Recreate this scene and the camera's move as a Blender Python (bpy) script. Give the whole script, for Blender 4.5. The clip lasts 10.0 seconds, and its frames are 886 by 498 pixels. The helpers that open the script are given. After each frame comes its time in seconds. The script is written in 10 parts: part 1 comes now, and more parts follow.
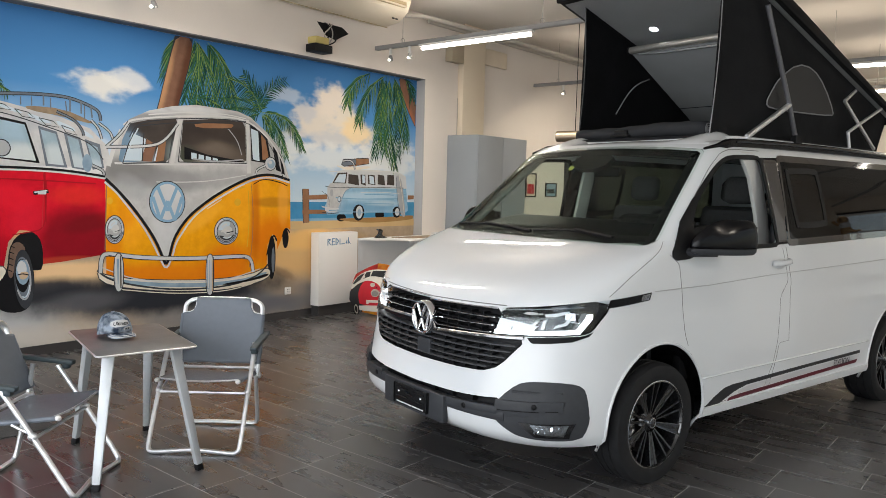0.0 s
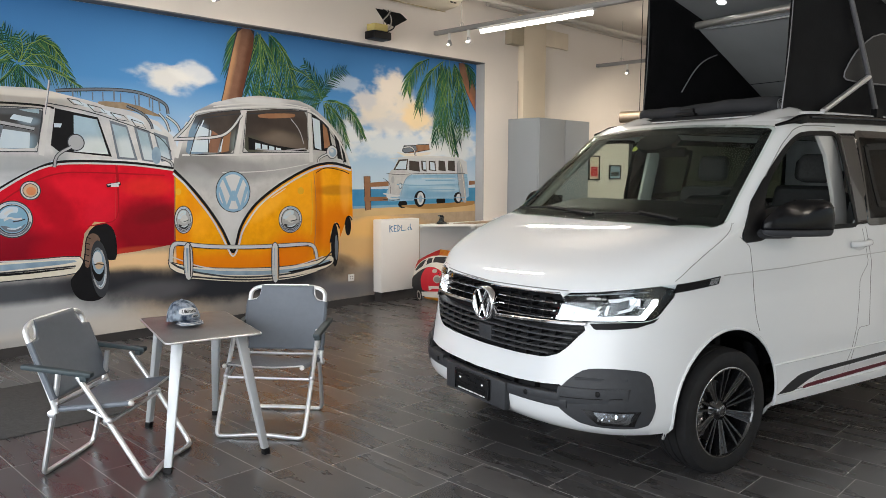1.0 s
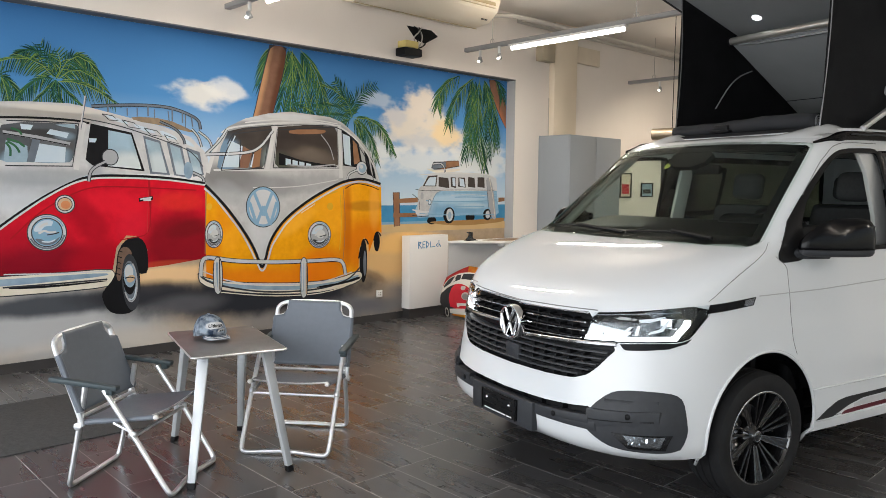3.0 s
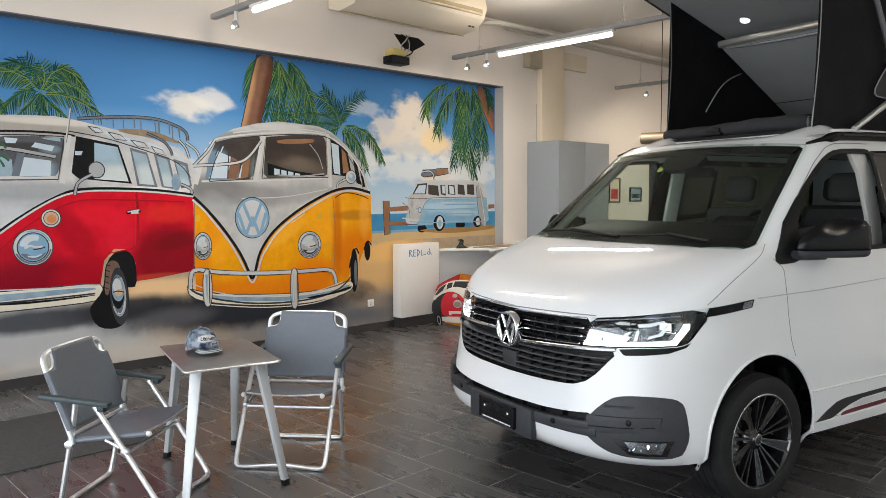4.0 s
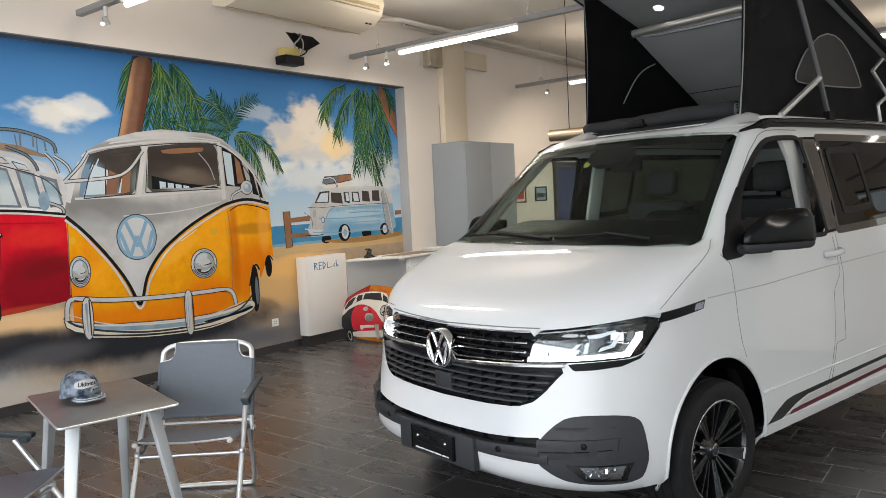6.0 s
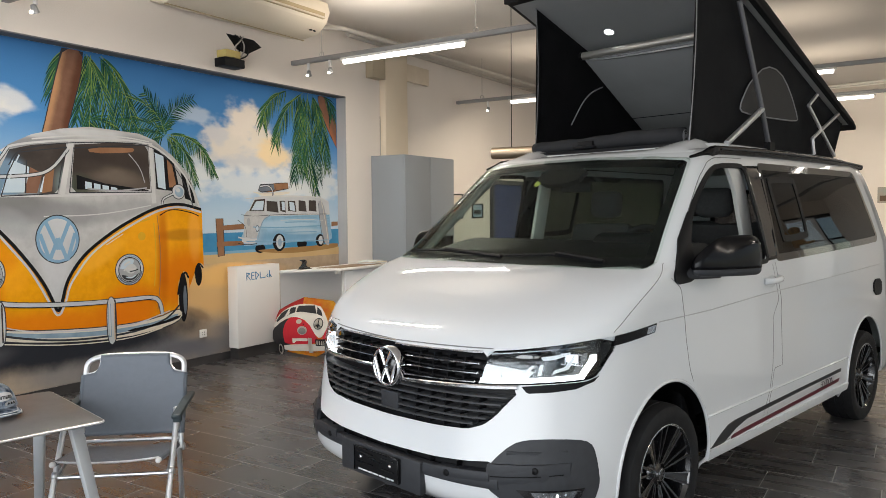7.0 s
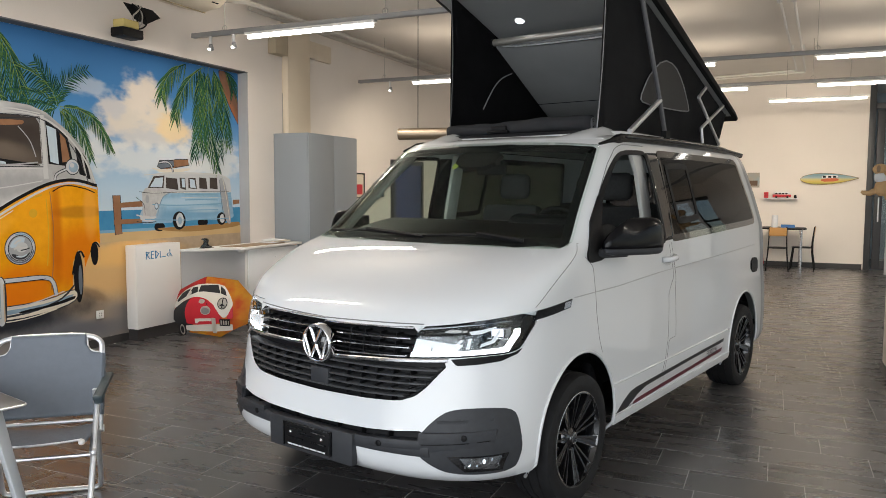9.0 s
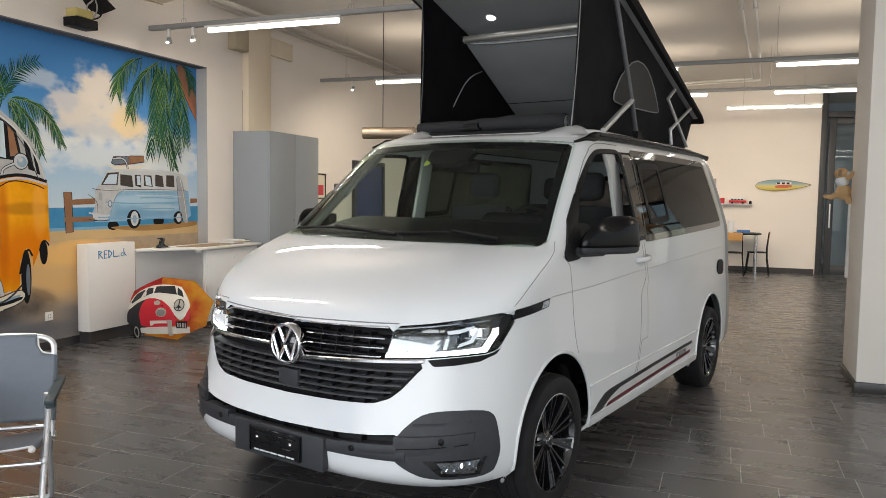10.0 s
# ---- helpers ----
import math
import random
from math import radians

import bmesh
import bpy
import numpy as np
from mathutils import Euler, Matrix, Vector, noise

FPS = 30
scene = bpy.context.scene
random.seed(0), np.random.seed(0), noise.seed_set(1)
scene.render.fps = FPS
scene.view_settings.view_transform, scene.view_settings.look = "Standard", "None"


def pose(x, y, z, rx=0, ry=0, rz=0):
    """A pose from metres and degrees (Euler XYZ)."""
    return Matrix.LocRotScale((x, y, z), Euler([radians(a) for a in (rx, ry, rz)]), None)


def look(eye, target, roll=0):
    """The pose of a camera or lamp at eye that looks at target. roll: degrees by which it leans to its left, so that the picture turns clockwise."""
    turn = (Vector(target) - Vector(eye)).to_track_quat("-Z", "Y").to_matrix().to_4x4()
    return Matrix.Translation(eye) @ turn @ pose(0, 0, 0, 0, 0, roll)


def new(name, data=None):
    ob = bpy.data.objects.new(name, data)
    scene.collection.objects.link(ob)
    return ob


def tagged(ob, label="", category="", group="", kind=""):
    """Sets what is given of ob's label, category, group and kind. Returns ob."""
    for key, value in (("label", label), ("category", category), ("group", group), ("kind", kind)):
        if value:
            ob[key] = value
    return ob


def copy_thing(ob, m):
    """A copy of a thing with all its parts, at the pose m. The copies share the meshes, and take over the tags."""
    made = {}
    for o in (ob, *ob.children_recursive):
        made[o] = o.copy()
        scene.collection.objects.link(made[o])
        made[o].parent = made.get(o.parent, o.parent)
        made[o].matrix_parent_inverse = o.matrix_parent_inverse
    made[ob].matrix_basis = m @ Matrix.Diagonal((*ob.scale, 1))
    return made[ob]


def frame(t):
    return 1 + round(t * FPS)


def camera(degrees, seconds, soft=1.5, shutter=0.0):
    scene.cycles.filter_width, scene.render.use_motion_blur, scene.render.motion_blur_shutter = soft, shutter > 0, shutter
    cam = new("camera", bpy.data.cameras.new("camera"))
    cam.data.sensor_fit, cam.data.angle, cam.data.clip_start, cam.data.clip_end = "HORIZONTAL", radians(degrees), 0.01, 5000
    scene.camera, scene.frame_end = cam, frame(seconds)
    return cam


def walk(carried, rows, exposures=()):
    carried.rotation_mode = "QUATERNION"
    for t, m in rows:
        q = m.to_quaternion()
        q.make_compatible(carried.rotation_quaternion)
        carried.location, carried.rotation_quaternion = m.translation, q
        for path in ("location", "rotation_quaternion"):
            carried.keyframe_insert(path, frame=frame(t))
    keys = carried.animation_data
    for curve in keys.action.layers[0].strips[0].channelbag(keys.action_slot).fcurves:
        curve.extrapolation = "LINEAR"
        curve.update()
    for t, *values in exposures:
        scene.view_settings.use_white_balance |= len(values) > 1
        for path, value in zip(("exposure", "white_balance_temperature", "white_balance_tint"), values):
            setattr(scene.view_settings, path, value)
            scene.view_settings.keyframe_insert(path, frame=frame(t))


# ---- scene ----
import functools
cam = camera(61.2, 10.0, soft=0.6)
PATH = [
    (0, (2.766, -3.269, 1.594), (1.499, -1.731, 1.432), 1.5),
    (0.5, (2.766, -3.255, 1.594), (1.449, -1.76, 1.416), 1.0),
    (1, (2.755, -3.226, 1.591), (1.365, -1.803, 1.388), 0.3),
    (1.5, (2.743, -3.196, 1.591), (1.304, -1.823, 1.38), 0.5),
    (2, (2.734, -3.184, 1.587), (1.282, -1.823, 1.39), 0.7),
    (2.5, (2.733, -3.181, 1.588), (1.279, -1.819, 1.415), 0.8),
    (4, (2.673, -3.181, 1.582), (1.245, -1.787, 1.444), -0.3),
    (4.5, (2.589, -3.116, 1.576), (1.184, -1.699, 1.436), -1.3),
    (5, (2.53, -3.058, 1.577), (1.163, -1.605, 1.436), -2.2),
    (6.5, (2.161, -2.89, 1.583), (1.007, -1.26, 1.471), -1.9),
    (7, (2.113, -2.903, 1.584), (1.042, -1.217, 1.487), -0.5),
    (7.3, (2.071, -2.959, 1.605), (1.11, -1.21, 1.471), -0.7),
    (7.5, (2.054, -3.017, 1.593), (1.169, -1.23, 1.435), -0.9),
    (8, (2.038, -3.092, 1.602), (1.213, -1.277, 1.439), -0.4),
    (8.5, (2.018, -3.112, 1.599), (1.195, -1.296, 1.45), 0.0),
    (9, (2.015, -3.113, 1.597), (1.204, -1.291, 1.443), 0.2),
    (9.5, (2.003, -3.099, 1.588), (1.23, -1.261, 1.434), 0.5),
    (10, (1.886, -3.041, 1.553), (1.182, -1.175, 1.412), 0.8),
]
walk(cam, [(t, look(eye, target, roll)) for t, eye, target, roll in PATH], [(0.0, -0.03), (1.5, 0.02), (2.5, 0.02), (5.0, 0.01), (7.0, -0.08), (8.0, -0.10), (10.0, -0.10)])

# ---- light ----
world = bpy.data.worlds.new("world")
scene.world = world
world.use_nodes = True
wn = world.node_tree.nodes
sky = wn.new("ShaderNodeTexSky")
sky.sky_type = "NISHITA"
sky.sun_disc = False
sky.sun_elevation, sky.sun_rotation = radians(48), radians(100)
world.node_tree.links.new(sky.outputs[0], wn["Background"].inputs[0])
wn["Background"].inputs[1].default_value = 0.12
sun_data = bpy.data.lights.new("sun", "SUN")
sun_data.energy, sun_data.angle, sun_data.color = 2.5, radians(0.5), (1.0, 0.95, 0.88)
sun_ob = new("sun", sun_data)
sun_ob.matrix_world = look((20, 4, 22), (0, 4, 0))
scene.view_settings.exposure = -0.03


def area_light(name, loc, target, sx, sy, watts, colour):
    d = bpy.data.lights.new(name, "AREA")
    d.shape, d.size, d.size_y, d.energy, d.color = "RECTANGLE", sx, sy, watts, colour
    o = new(name, d)
    o.matrix_world = look(loc, target)
    return o


# ---- materials ----
def material(name, col, rough=0.5, metal=0.0, var=0.12, scale=6.0, bump=0.0, bump_scale=60.0, coat=0.0, spec=0.5, col2=None, per_object=0.0, emit=None, trans=0.0, ior=1.45, alpha=1.0, stretch=(1, 1, 1), rough_var=0.1, crisp=0.0):
    m = bpy.data.materials.new(name)
    m.use_nodes = True
    nt = m.node_tree
    b = nt.nodes["Principled BSDF"]
    b.inputs["Roughness"].default_value = rough
    b.inputs["Metallic"].default_value = metal
    b.inputs["Specular IOR Level"].default_value = spec
    b.inputs["Coat Weight"].default_value = coat
    b.inputs["Coat Roughness"].default_value = 0.02
    b.inputs["IOR"].default_value = ior
    b.inputs["Transmission Weight"].default_value = trans
    b.inputs["Alpha"].default_value = alpha
    if emit:
        b.inputs["Emission Color"].default_value = (*emit[:3], 1)
        b.inputs["Emission Strength"].default_value = emit[3]
    tc = nt.nodes.new("ShaderNodeTexCoord")
    mp = nt.nodes.new("ShaderNodeMapping")
    mp.inputs["Scale"].default_value = stretch
    nt.links.new(tc.outputs["Object"], mp.inputs["Vector"])
    if per_object:
        # every piece takes its grain from another spot
        ri = nt.nodes.new("ShaderNodeObjectInfo")
        rv = nt.nodes.new("ShaderNodeVectorMath")
        rv.operation = "SCALE"
        rv.inputs[0].default_value = (41.0, 17.0, 5.0)
        nt.links.new(ri.outputs["Random"], rv.inputs["Scale"])
        nt.links.new(rv.outputs[0], mp.inputs["Location"])
    n1 = nt.nodes.new("ShaderNodeTexNoise")
    n1.inputs["Scale"].default_value, n1.inputs["Detail"].default_value = scale, 6
    nt.links.new(mp.outputs[0], n1.inputs["Vector"])
    ramp = nt.nodes.new("ShaderNodeMix")
    ramp.data_type = "RGBA"
    c2 = col2 or tuple(c * (1 - var) for c in col)
    c1 = col if col2 else tuple(min(1.0, c * (1 + var * 0.6)) for c in col)
    ramp.inputs["A"].default_value, ramp.inputs["B"].default_value = (*c1, 1), (*c2, 1)
    fac = n1.outputs["Fac"]
    if crisp:
        sharp = nt.nodes.new("ShaderNodeMapRange")
        sharp.inputs["From Min"].default_value, sharp.inputs["From Max"].default_value = 0.5 - crisp, 0.5 + crisp
        nt.links.new(fac, sharp.inputs["Value"])
        fac = sharp.outputs[0]
    nt.links.new(fac, ramp.inputs["Factor"])
    out = ramp.outputs["Result"]
    if per_object:
        oi = nt.nodes.new("ShaderNodeObjectInfo")
        hsv = nt.nodes.new("ShaderNodeHueSaturation")
        mr = nt.nodes.new("ShaderNodeMapRange")
        mr.inputs["To Min"].default_value, mr.inputs["To Max"].default_value = 1 - per_object, 1 + per_object
        nt.links.new(oi.outputs["Random"], mr.inputs["Value"])
        nt.links.new(mr.outputs[0], hsv.inputs["Value"])
        nt.links.new(out, hsv.inputs["Color"])
        out = hsv.outputs[0]
    nt.links.new(out, b.inputs["Base Color"])
    if rough_var:
        mr2 = nt.nodes.new("ShaderNodeMapRange")
        mr2.inputs["To Min"].default_value, mr2.inputs["To Max"].default_value = max(0.0, rough * (1 - rough_var)), min(1.0, rough * (1 + rough_var))
        nt.links.new(n1.outputs["Fac"], mr2.inputs["Value"])
        nt.links.new(mr2.outputs[0], b.inputs["Roughness"])
    if bump:
        n2 = nt.nodes.new("ShaderNodeTexNoise")
        n2.inputs["Scale"].default_value, n2.inputs["Detail"].default_value = bump_scale, 4
        nt.links.new(mp.outputs[0], n2.inputs["Vector"])
        bp = nt.nodes.new("ShaderNodeBump")
        bp.inputs["Strength"].default_value, bp.inputs["Distance"].default_value = bump, 0.01
        nt.links.new(n2.outputs["Fac"], bp.inputs["Height"])
        nt.links.new(bp.outputs[0], b.inputs["Normal"])
    return m


def glass(name, col, rough=0.0, ior=1.45, gloss=1.0):
    """Clear or tinted pane: see-through with a mirror-like gloss on it."""
    m = bpy.data.materials.new(name)
    m.use_nodes = True
    nt = m.node_tree
    for n in list(nt.nodes):
        if n.type == "BSDF_PRINCIPLED":
            nt.nodes.remove(n)
    tr = nt.nodes.new("ShaderNodeBsdfTransparent")
    tr.inputs[0].default_value = (*col, 1)
    gl = nt.nodes.new("ShaderNodeBsdfGlossy")
    gl.inputs["Roughness"].default_value = rough
    lw = nt.nodes.new("ShaderNodeLayerWeight")
    lw.inputs["Blend"].default_value = 0.5
    pw = nt.nodes.new("ShaderNodeMath")
    pw.operation = "POWER"
    pw.inputs[1].default_value = 5.0
    nt.links.new(lw.outputs["Facing"], pw.inputs[0])
    f0 = ((ior - 1) / (ior + 1)) ** 2
    fr = nt.nodes.new("ShaderNodeMath")
    fr.operation = "MULTIPLY_ADD"
    fr.inputs[1].default_value, fr.inputs[2].default_value = gloss * (1 - f0), gloss * f0
    nt.links.new(pw.outputs[0], fr.inputs[0])
    mx = nt.nodes.new("ShaderNodeMixShader")
    nt.links.new(fr.outputs[0], mx.inputs[0])
    nt.links.new(tr.outputs[0], mx.inputs[1])
    nt.links.new(gl.outputs[0], mx.inputs[2])
    nt.links.new(mx.outputs[0], nt.nodes["Material Output"].inputs[0])
    return m


WALL = material("wall_plaster", (0.82, 0.76, 0.70), 0.85, var=0.05, scale=1.5, bump=0.12, bump_scale=90)
WALLW = material("column_plaster", (0.86, 0.81, 0.745), 0.8, var=0.04, scale=1.5, bump=0.25, bump_scale=120)
CEIL = material("ceiling_plaster", (0.78, 0.735, 0.68), 0.9, var=0.08, scale=0.8, bump=0.1, bump_scale=60)
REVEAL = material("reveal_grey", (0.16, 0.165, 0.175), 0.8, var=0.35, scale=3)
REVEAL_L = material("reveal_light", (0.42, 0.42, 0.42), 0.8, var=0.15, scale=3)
TILE = material("slate_tile", (0.042, 0.0405, 0.041), 0.28, var=0.0, scale=4.0, col2=(0.100, 0.096, 0.097), spec=1.0, bump=0.005, bump_scale=22, per_object=0.16, stretch=(0.5, 2.2, 1), rough_var=0.3)
GROUT = material("grout", (0.46, 0.45, 0.44), 0.85, var=0.2, scale=9)
BASE = material("baseboard_tile", (0.045, 0.042, 0.042), 0.4, var=0.3, scale=4)
MATT = material("mat_fibre", (0.080, 0.079, 0.080), 0.95, var=0.4, scale=40, bump=0.8, bump_scale=300)
PAINT = material("white_car_paint", (0.715, 0.73, 0.745), 0.55, var=0.01, scale=1, coat=1.0, spec=0.25, rough_var=0.0)
BLACKPL = material("black_plastic", (0.008, 0.008, 0.009), 0.48, spec=0.2, var=0.3, scale=30, bump=0.06, bump_scale=400)
GREYPL = material("dark_grey_plastic", (0.040, 0.042, 0.047), 0.5, spec=0.35, var=0.2, scale=30, bump=0.1, bump_scale=500)
GLOSSBK = material("gloss_black", (0.008, 0.008, 0.009), 0.08, var=0.1, coat=1.0)
SATINBK = material("satin_black", (0.005, 0.005, 0.006), 0.22, var=0.2, spec=0.25)
BEDLIN = material("bed_board_grey", (0.215, 0.22, 0.222), 0.8, var=0.15, scale=3, bump=0.15, bump_scale=40)
CHROME = material("chrome", (0.80, 0.80, 0.82), 0.09, metal=1.0, var=0.03)
RUBBER = material("tyre_rubber", (0.016, 0.016, 0.017), 0.7, spec=0.25, var=0.3, scale=20, bump=0.15, bump_scale=150)
RIMDK = material("dark_alloy", (0.10, 0.10, 0.105), 0.28, metal=1.0, var=0.1)
RIMM = material("machined_alloy", (0.44, 0.44, 0.45), 0.25, metal=1.0, var=0.05)
SEATF = material("seat_fabric", (0.045, 0.043, 0.045), 0.9, var=0.3, scale=50, bump=0.3, bump_scale=300)
PILLARG = material("pillar_grey", (0.30, 0.30, 0.28), 0.7, var=0.08, scale=10)
INTGREY = material("interior_grey", (0.60, 0.59, 0.57), 0.7, var=0.08, scale=10)
WINDSCREEN = glass("windscreen_glass", (0.86, 0.91, 0.88), gloss=0.5)
SIDEGLASS = glass("side_glass", (0.90, 0.93, 0.92), gloss=0.45)
PRIVACY = glass("privacy_glass", (0.22, 0.23, 0.245), ior=1.6, gloss=0.8)
TINTED = glass("tinted_glass", (0.20, 0.235, 0.215), gloss=0.4)
DISCM = material("brake_steel", (0.16, 0.16, 0.165), 0.45, metal=0.9, var=0.1)
CLEARGLASS = glass("clear_glass", (0.90, 0.93, 0.92))
LAMPLENS = glass("lamp_lens", (0.93, 0.95, 0.96), gloss=0.5)
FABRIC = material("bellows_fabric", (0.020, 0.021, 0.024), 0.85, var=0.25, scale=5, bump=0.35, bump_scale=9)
# same tent fabric, with the far side's shade put into its colour
FABRIC_SHADE = material("bellows_shaded", (0.008, 0.008, 0.010), 0.9, var=0.25, scale=5, bump=0.3, bump_scale=9)
ROOFLIN = material("roof_lining", (0.42, 0.43, 0.43), 0.8, var=0.08, scale=4, bump=0.15, bump_scale=40)
ALU = material("brushed_aluminium", (0.88, 0.885, 0.90), 0.42, metal=1.0, var=0.08, scale=12)
SLING = material("grey_sling_fabric", (0.145, 0.165, 0.197), 0.45, var=0.1, scale=30, bump=0.08, bump_scale=500)
ARMPL = material("armrest_plastic", (0.040, 0.058, 0.066), 0.5, var=0.2, scale=20)
TABLEG = material("table_leg_silver", (0.56, 0.58, 0.60), 0.42, metal=0.35, var=0.05)
TABLETOP = material("table_top_grey", (0.135, 0.125, 0.12), 0.38, var=0.12, scale=14, bump=0.05, bump_scale=200)
DENIM = material("worn_denim", (0.055, 0.090, 0.155), 0.9, var=0.0, scale=22, col2=(0.56, 0.64, 0.74), bump=0.4, bump_scale=300, crisp=0.12)
CLOTHW = material("white_cloth", (0.75, 0.76, 0.77), 0.9, var=0.08, scale=40)
CABG = material("cabinet_grey", (0.27, 0.295, 0.32), 0.55, var=0.05, scale=2)
CABEDGE = material("cabinet_edge", (0.13, 0.145, 0.16), 0.55, var=0.05)
WHITEM = material("white_melamine", (0.80, 0.78, 0.75), 0.55, var=0.04, scale=3)
WHITED = material("desk_front_white", (0.78, 0.79, 0.80), 0.5, var=0.04, scale=3)
WOODT = material("brown_board", (0.30, 0.20, 0.12), 0.5, var=0.25, scale=8, stretch=(8, 1, 1))
AC_W = material("aircon_cream", (0.78, 0.70, 0.57), 0.45, var=0.05, scale=3)
AC_D = material("aircon_louvre", (0.50, 0.40, 0.24), 0.5, var=0.1)
GALV = material("conduit_grey", (0.46, 0.43, 0.39), 0.5, var=0.1)
RAILG = material("rail_grey", (0.30, 0.30, 0.30), 0.45, var=0.1, metal=0.3)
RAILW = material("rail_white", (0.72, 0.70, 0.67), 0.5, var=0.05)
TUBE = material("tube_glow", (1, 1, 1), 0.5, var=0, emit=(1.0, 0.93, 0.84, 9.0), rough_var=0)
LEDM = material("led_glow", (1, 1, 1), 0.5, var=0, emit=(0.93, 0.97, 1.0, 3.2), rough_var=0)
LEDSOFT = material("lit_light_guide", (0.75, 0.76, 0.78), 0.3, emit=(0.95, 0.97, 1.0, 0.30))
WARM = material("spot_glow", (1, 1, 1), 0.5, var=0, emit=(1.0, 0.92, 0.75, 6.0), rough_var=0)
FRAMEDK = material("door_frame_anthracite", (0.045, 0.047, 0.052), 0.45, var=0.1)
BLUEP = material("blue_door", (0.035, 0.055, 0.16), 0.5, var=0.1)
REDP = material("red_paint", (0.55, 0.03, 0.04), 0.4, var=0.12, scale=8)
PLUSH = material("plush_tan", (0.62, 0.40, 0.20), 0.95, var=0.2, scale=60, bump=0.5, bump_scale=200)
STICKER = material("sticker_green", (0.48, 0.52, 0.10), 0.7, var=0.25, scale=60)
OUTSIDE = material("far_ground", (0.30, 0.30, 0.28), 0.9, var=0.2)


def graded(name, z0, z1, stops, rough=0.5, grain=0.25):
    """Paint that changes tone with height, with a little brushwork in it."""
    m = material(name, stops[0], rough)
    nt = m.node_tree
    tc = nt.nodes.new("ShaderNodeTexCoord")
    sep = nt.nodes.new("ShaderNodeSeparateXYZ")
    nt.links.new(tc.outputs["Object"], sep.inputs[0])
    ns = nt.nodes.new("ShaderNodeTexNoise")
    ns.inputs["Scale"].default_value, ns.inputs["Detail"].default_value = 9.0, 5
    nt.links.new(tc.outputs["Object"], ns.inputs["Vector"])
    mr = nt.nodes.new("ShaderNodeMapRange")
    mr.inputs["From Min"].default_value, mr.inputs["From Max"].default_value = z0, z1
    nt.links.new(sep.outputs["Z"], mr.inputs["Value"])
    ad = nt.nodes.new("ShaderNodeMath")
    ad.operation = "MULTIPLY_ADD"
    ad.inputs[1].default_value = grain
    nt.links.new(ns.outputs["Fac"], ad.inputs[0])
    nt.links.new(mr.outputs[0], ad.inputs[2])
    ramp = nt.nodes.new("ShaderNodeValToRGB")
    e = ramp.color_ramp.elements
    e[0].position, e[1].position = grain * 0.5, 1.0 + grain * 0.5 - 0.12
    e[0].color, e[1].color = (*stops[0], 1), (*stops[-1], 1)
    for i, c in enumerate(stops[1:-1], 1):
        n = e.new(grain * 0.5 + (1.0 - 0.12) * i / (len(stops) - 1))
        n.color = (*c, 1)
    nt.links.new(ad.outputs[0], ramp.inputs[0])
    nt.links.new(ramp.outputs[0], nt.nodes["Principled BSDF"].inputs["Base Color"])
    return m


# ---- building tools ----
def thing(name, label, category, m=Matrix(), group="", kind=""):
    ob = new(name)
    ob.empty_display_size = 0.2
    ob.matrix_world = m
    return tagged(ob, label, category, group, kind)


def mesh_object(name, vf, mat, parent=None, label="", smooth=False, thick=0.0, bevel=0.0, segs=2):
    """One mesh object out of (vertices, faces); parents keep its coordinates in their own frame."""
    verts, faces = vf
    bm = bmesh.new()
    vs = [bm.verts.new(v) for v in verts]
    for f in faces:
        ids = []
        for i in f:
            if i not in ids:
                ids.append(i)
        if len(ids) > 2:
            try:
                bm.faces.new([vs[i] for i in ids])
            except ValueError:
                pass
    loose = [v for v in bm.verts if not v.link_faces]
    if loose:
        bmesh.ops.delete(bm, geom=loose, context="VERTS")
    if thick:
        bmesh.ops.solidify(bm, geom=bm.faces[:], thickness=thick)
    bmesh.ops.recalc_face_normals(bm, faces=bm.faces[:])
    if bevel:
        edges = [e for e in bm.edges if len(e.link_faces) == 2 and e.calc_face_angle(0) > 0.5]
        bmesh.ops.bevel(bm, geom=edges, offset=bevel, segments=segs, affect="EDGES", profile=0.5, clamp_overlap=True)
    me = bpy.data.meshes.new(name)
    bm.to_mesh(me)
    bm.free()
    me.materials.append(mat)
    if smooth or bevel:
        me.shade_smooth()
        if bevel or smooth == "auto":
            me.set_sharp_from_angle(angle=radians(35))
    ob = new(name, me)
    if parent:
        ob.parent = parent
    if label:
        ob["label"] = label
    return ob


part = mesh_object


def joined(*many):
    verts, faces = [], []
    for v, f in many:
        k = len(verts)
        verts += [tuple(p) for p in v]
        faces += [tuple(i + k for i in q) for q in f]
    return verts, faces


def moved(vf, m):
    return [tuple(m @ Vector(v)) for v in vf[0]], vf[1]


def box(x0, y0, z0, x1, y1, z1):
    v = [(x, y, z) for z in (z0, z1) for y in (y0, y1) for x in (x0, x1)]
    return v, [(0, 2, 3, 1), (4, 5, 7, 6), (0, 1, 5, 4), (2, 6, 7, 3), (0, 4, 6, 2), (1, 3, 7, 5)]


def smooth_line(pts, rounds=2, closed=False):
    """Chaikin's corner cutting."""
    pts = [Vector(p) for p in pts]
    for _ in range(rounds):
        out = []
        n = len(pts)
        for i in range(n if closed else n - 1):
            a, b = pts[i], pts[(i + 1) % n]
            out += [a * 0.75 + b * 0.25, a * 0.25 + b * 0.75]
        if not closed:
            out = [pts[0]] + out[1:-1] + [pts[-1]]
        pts = out
    return pts


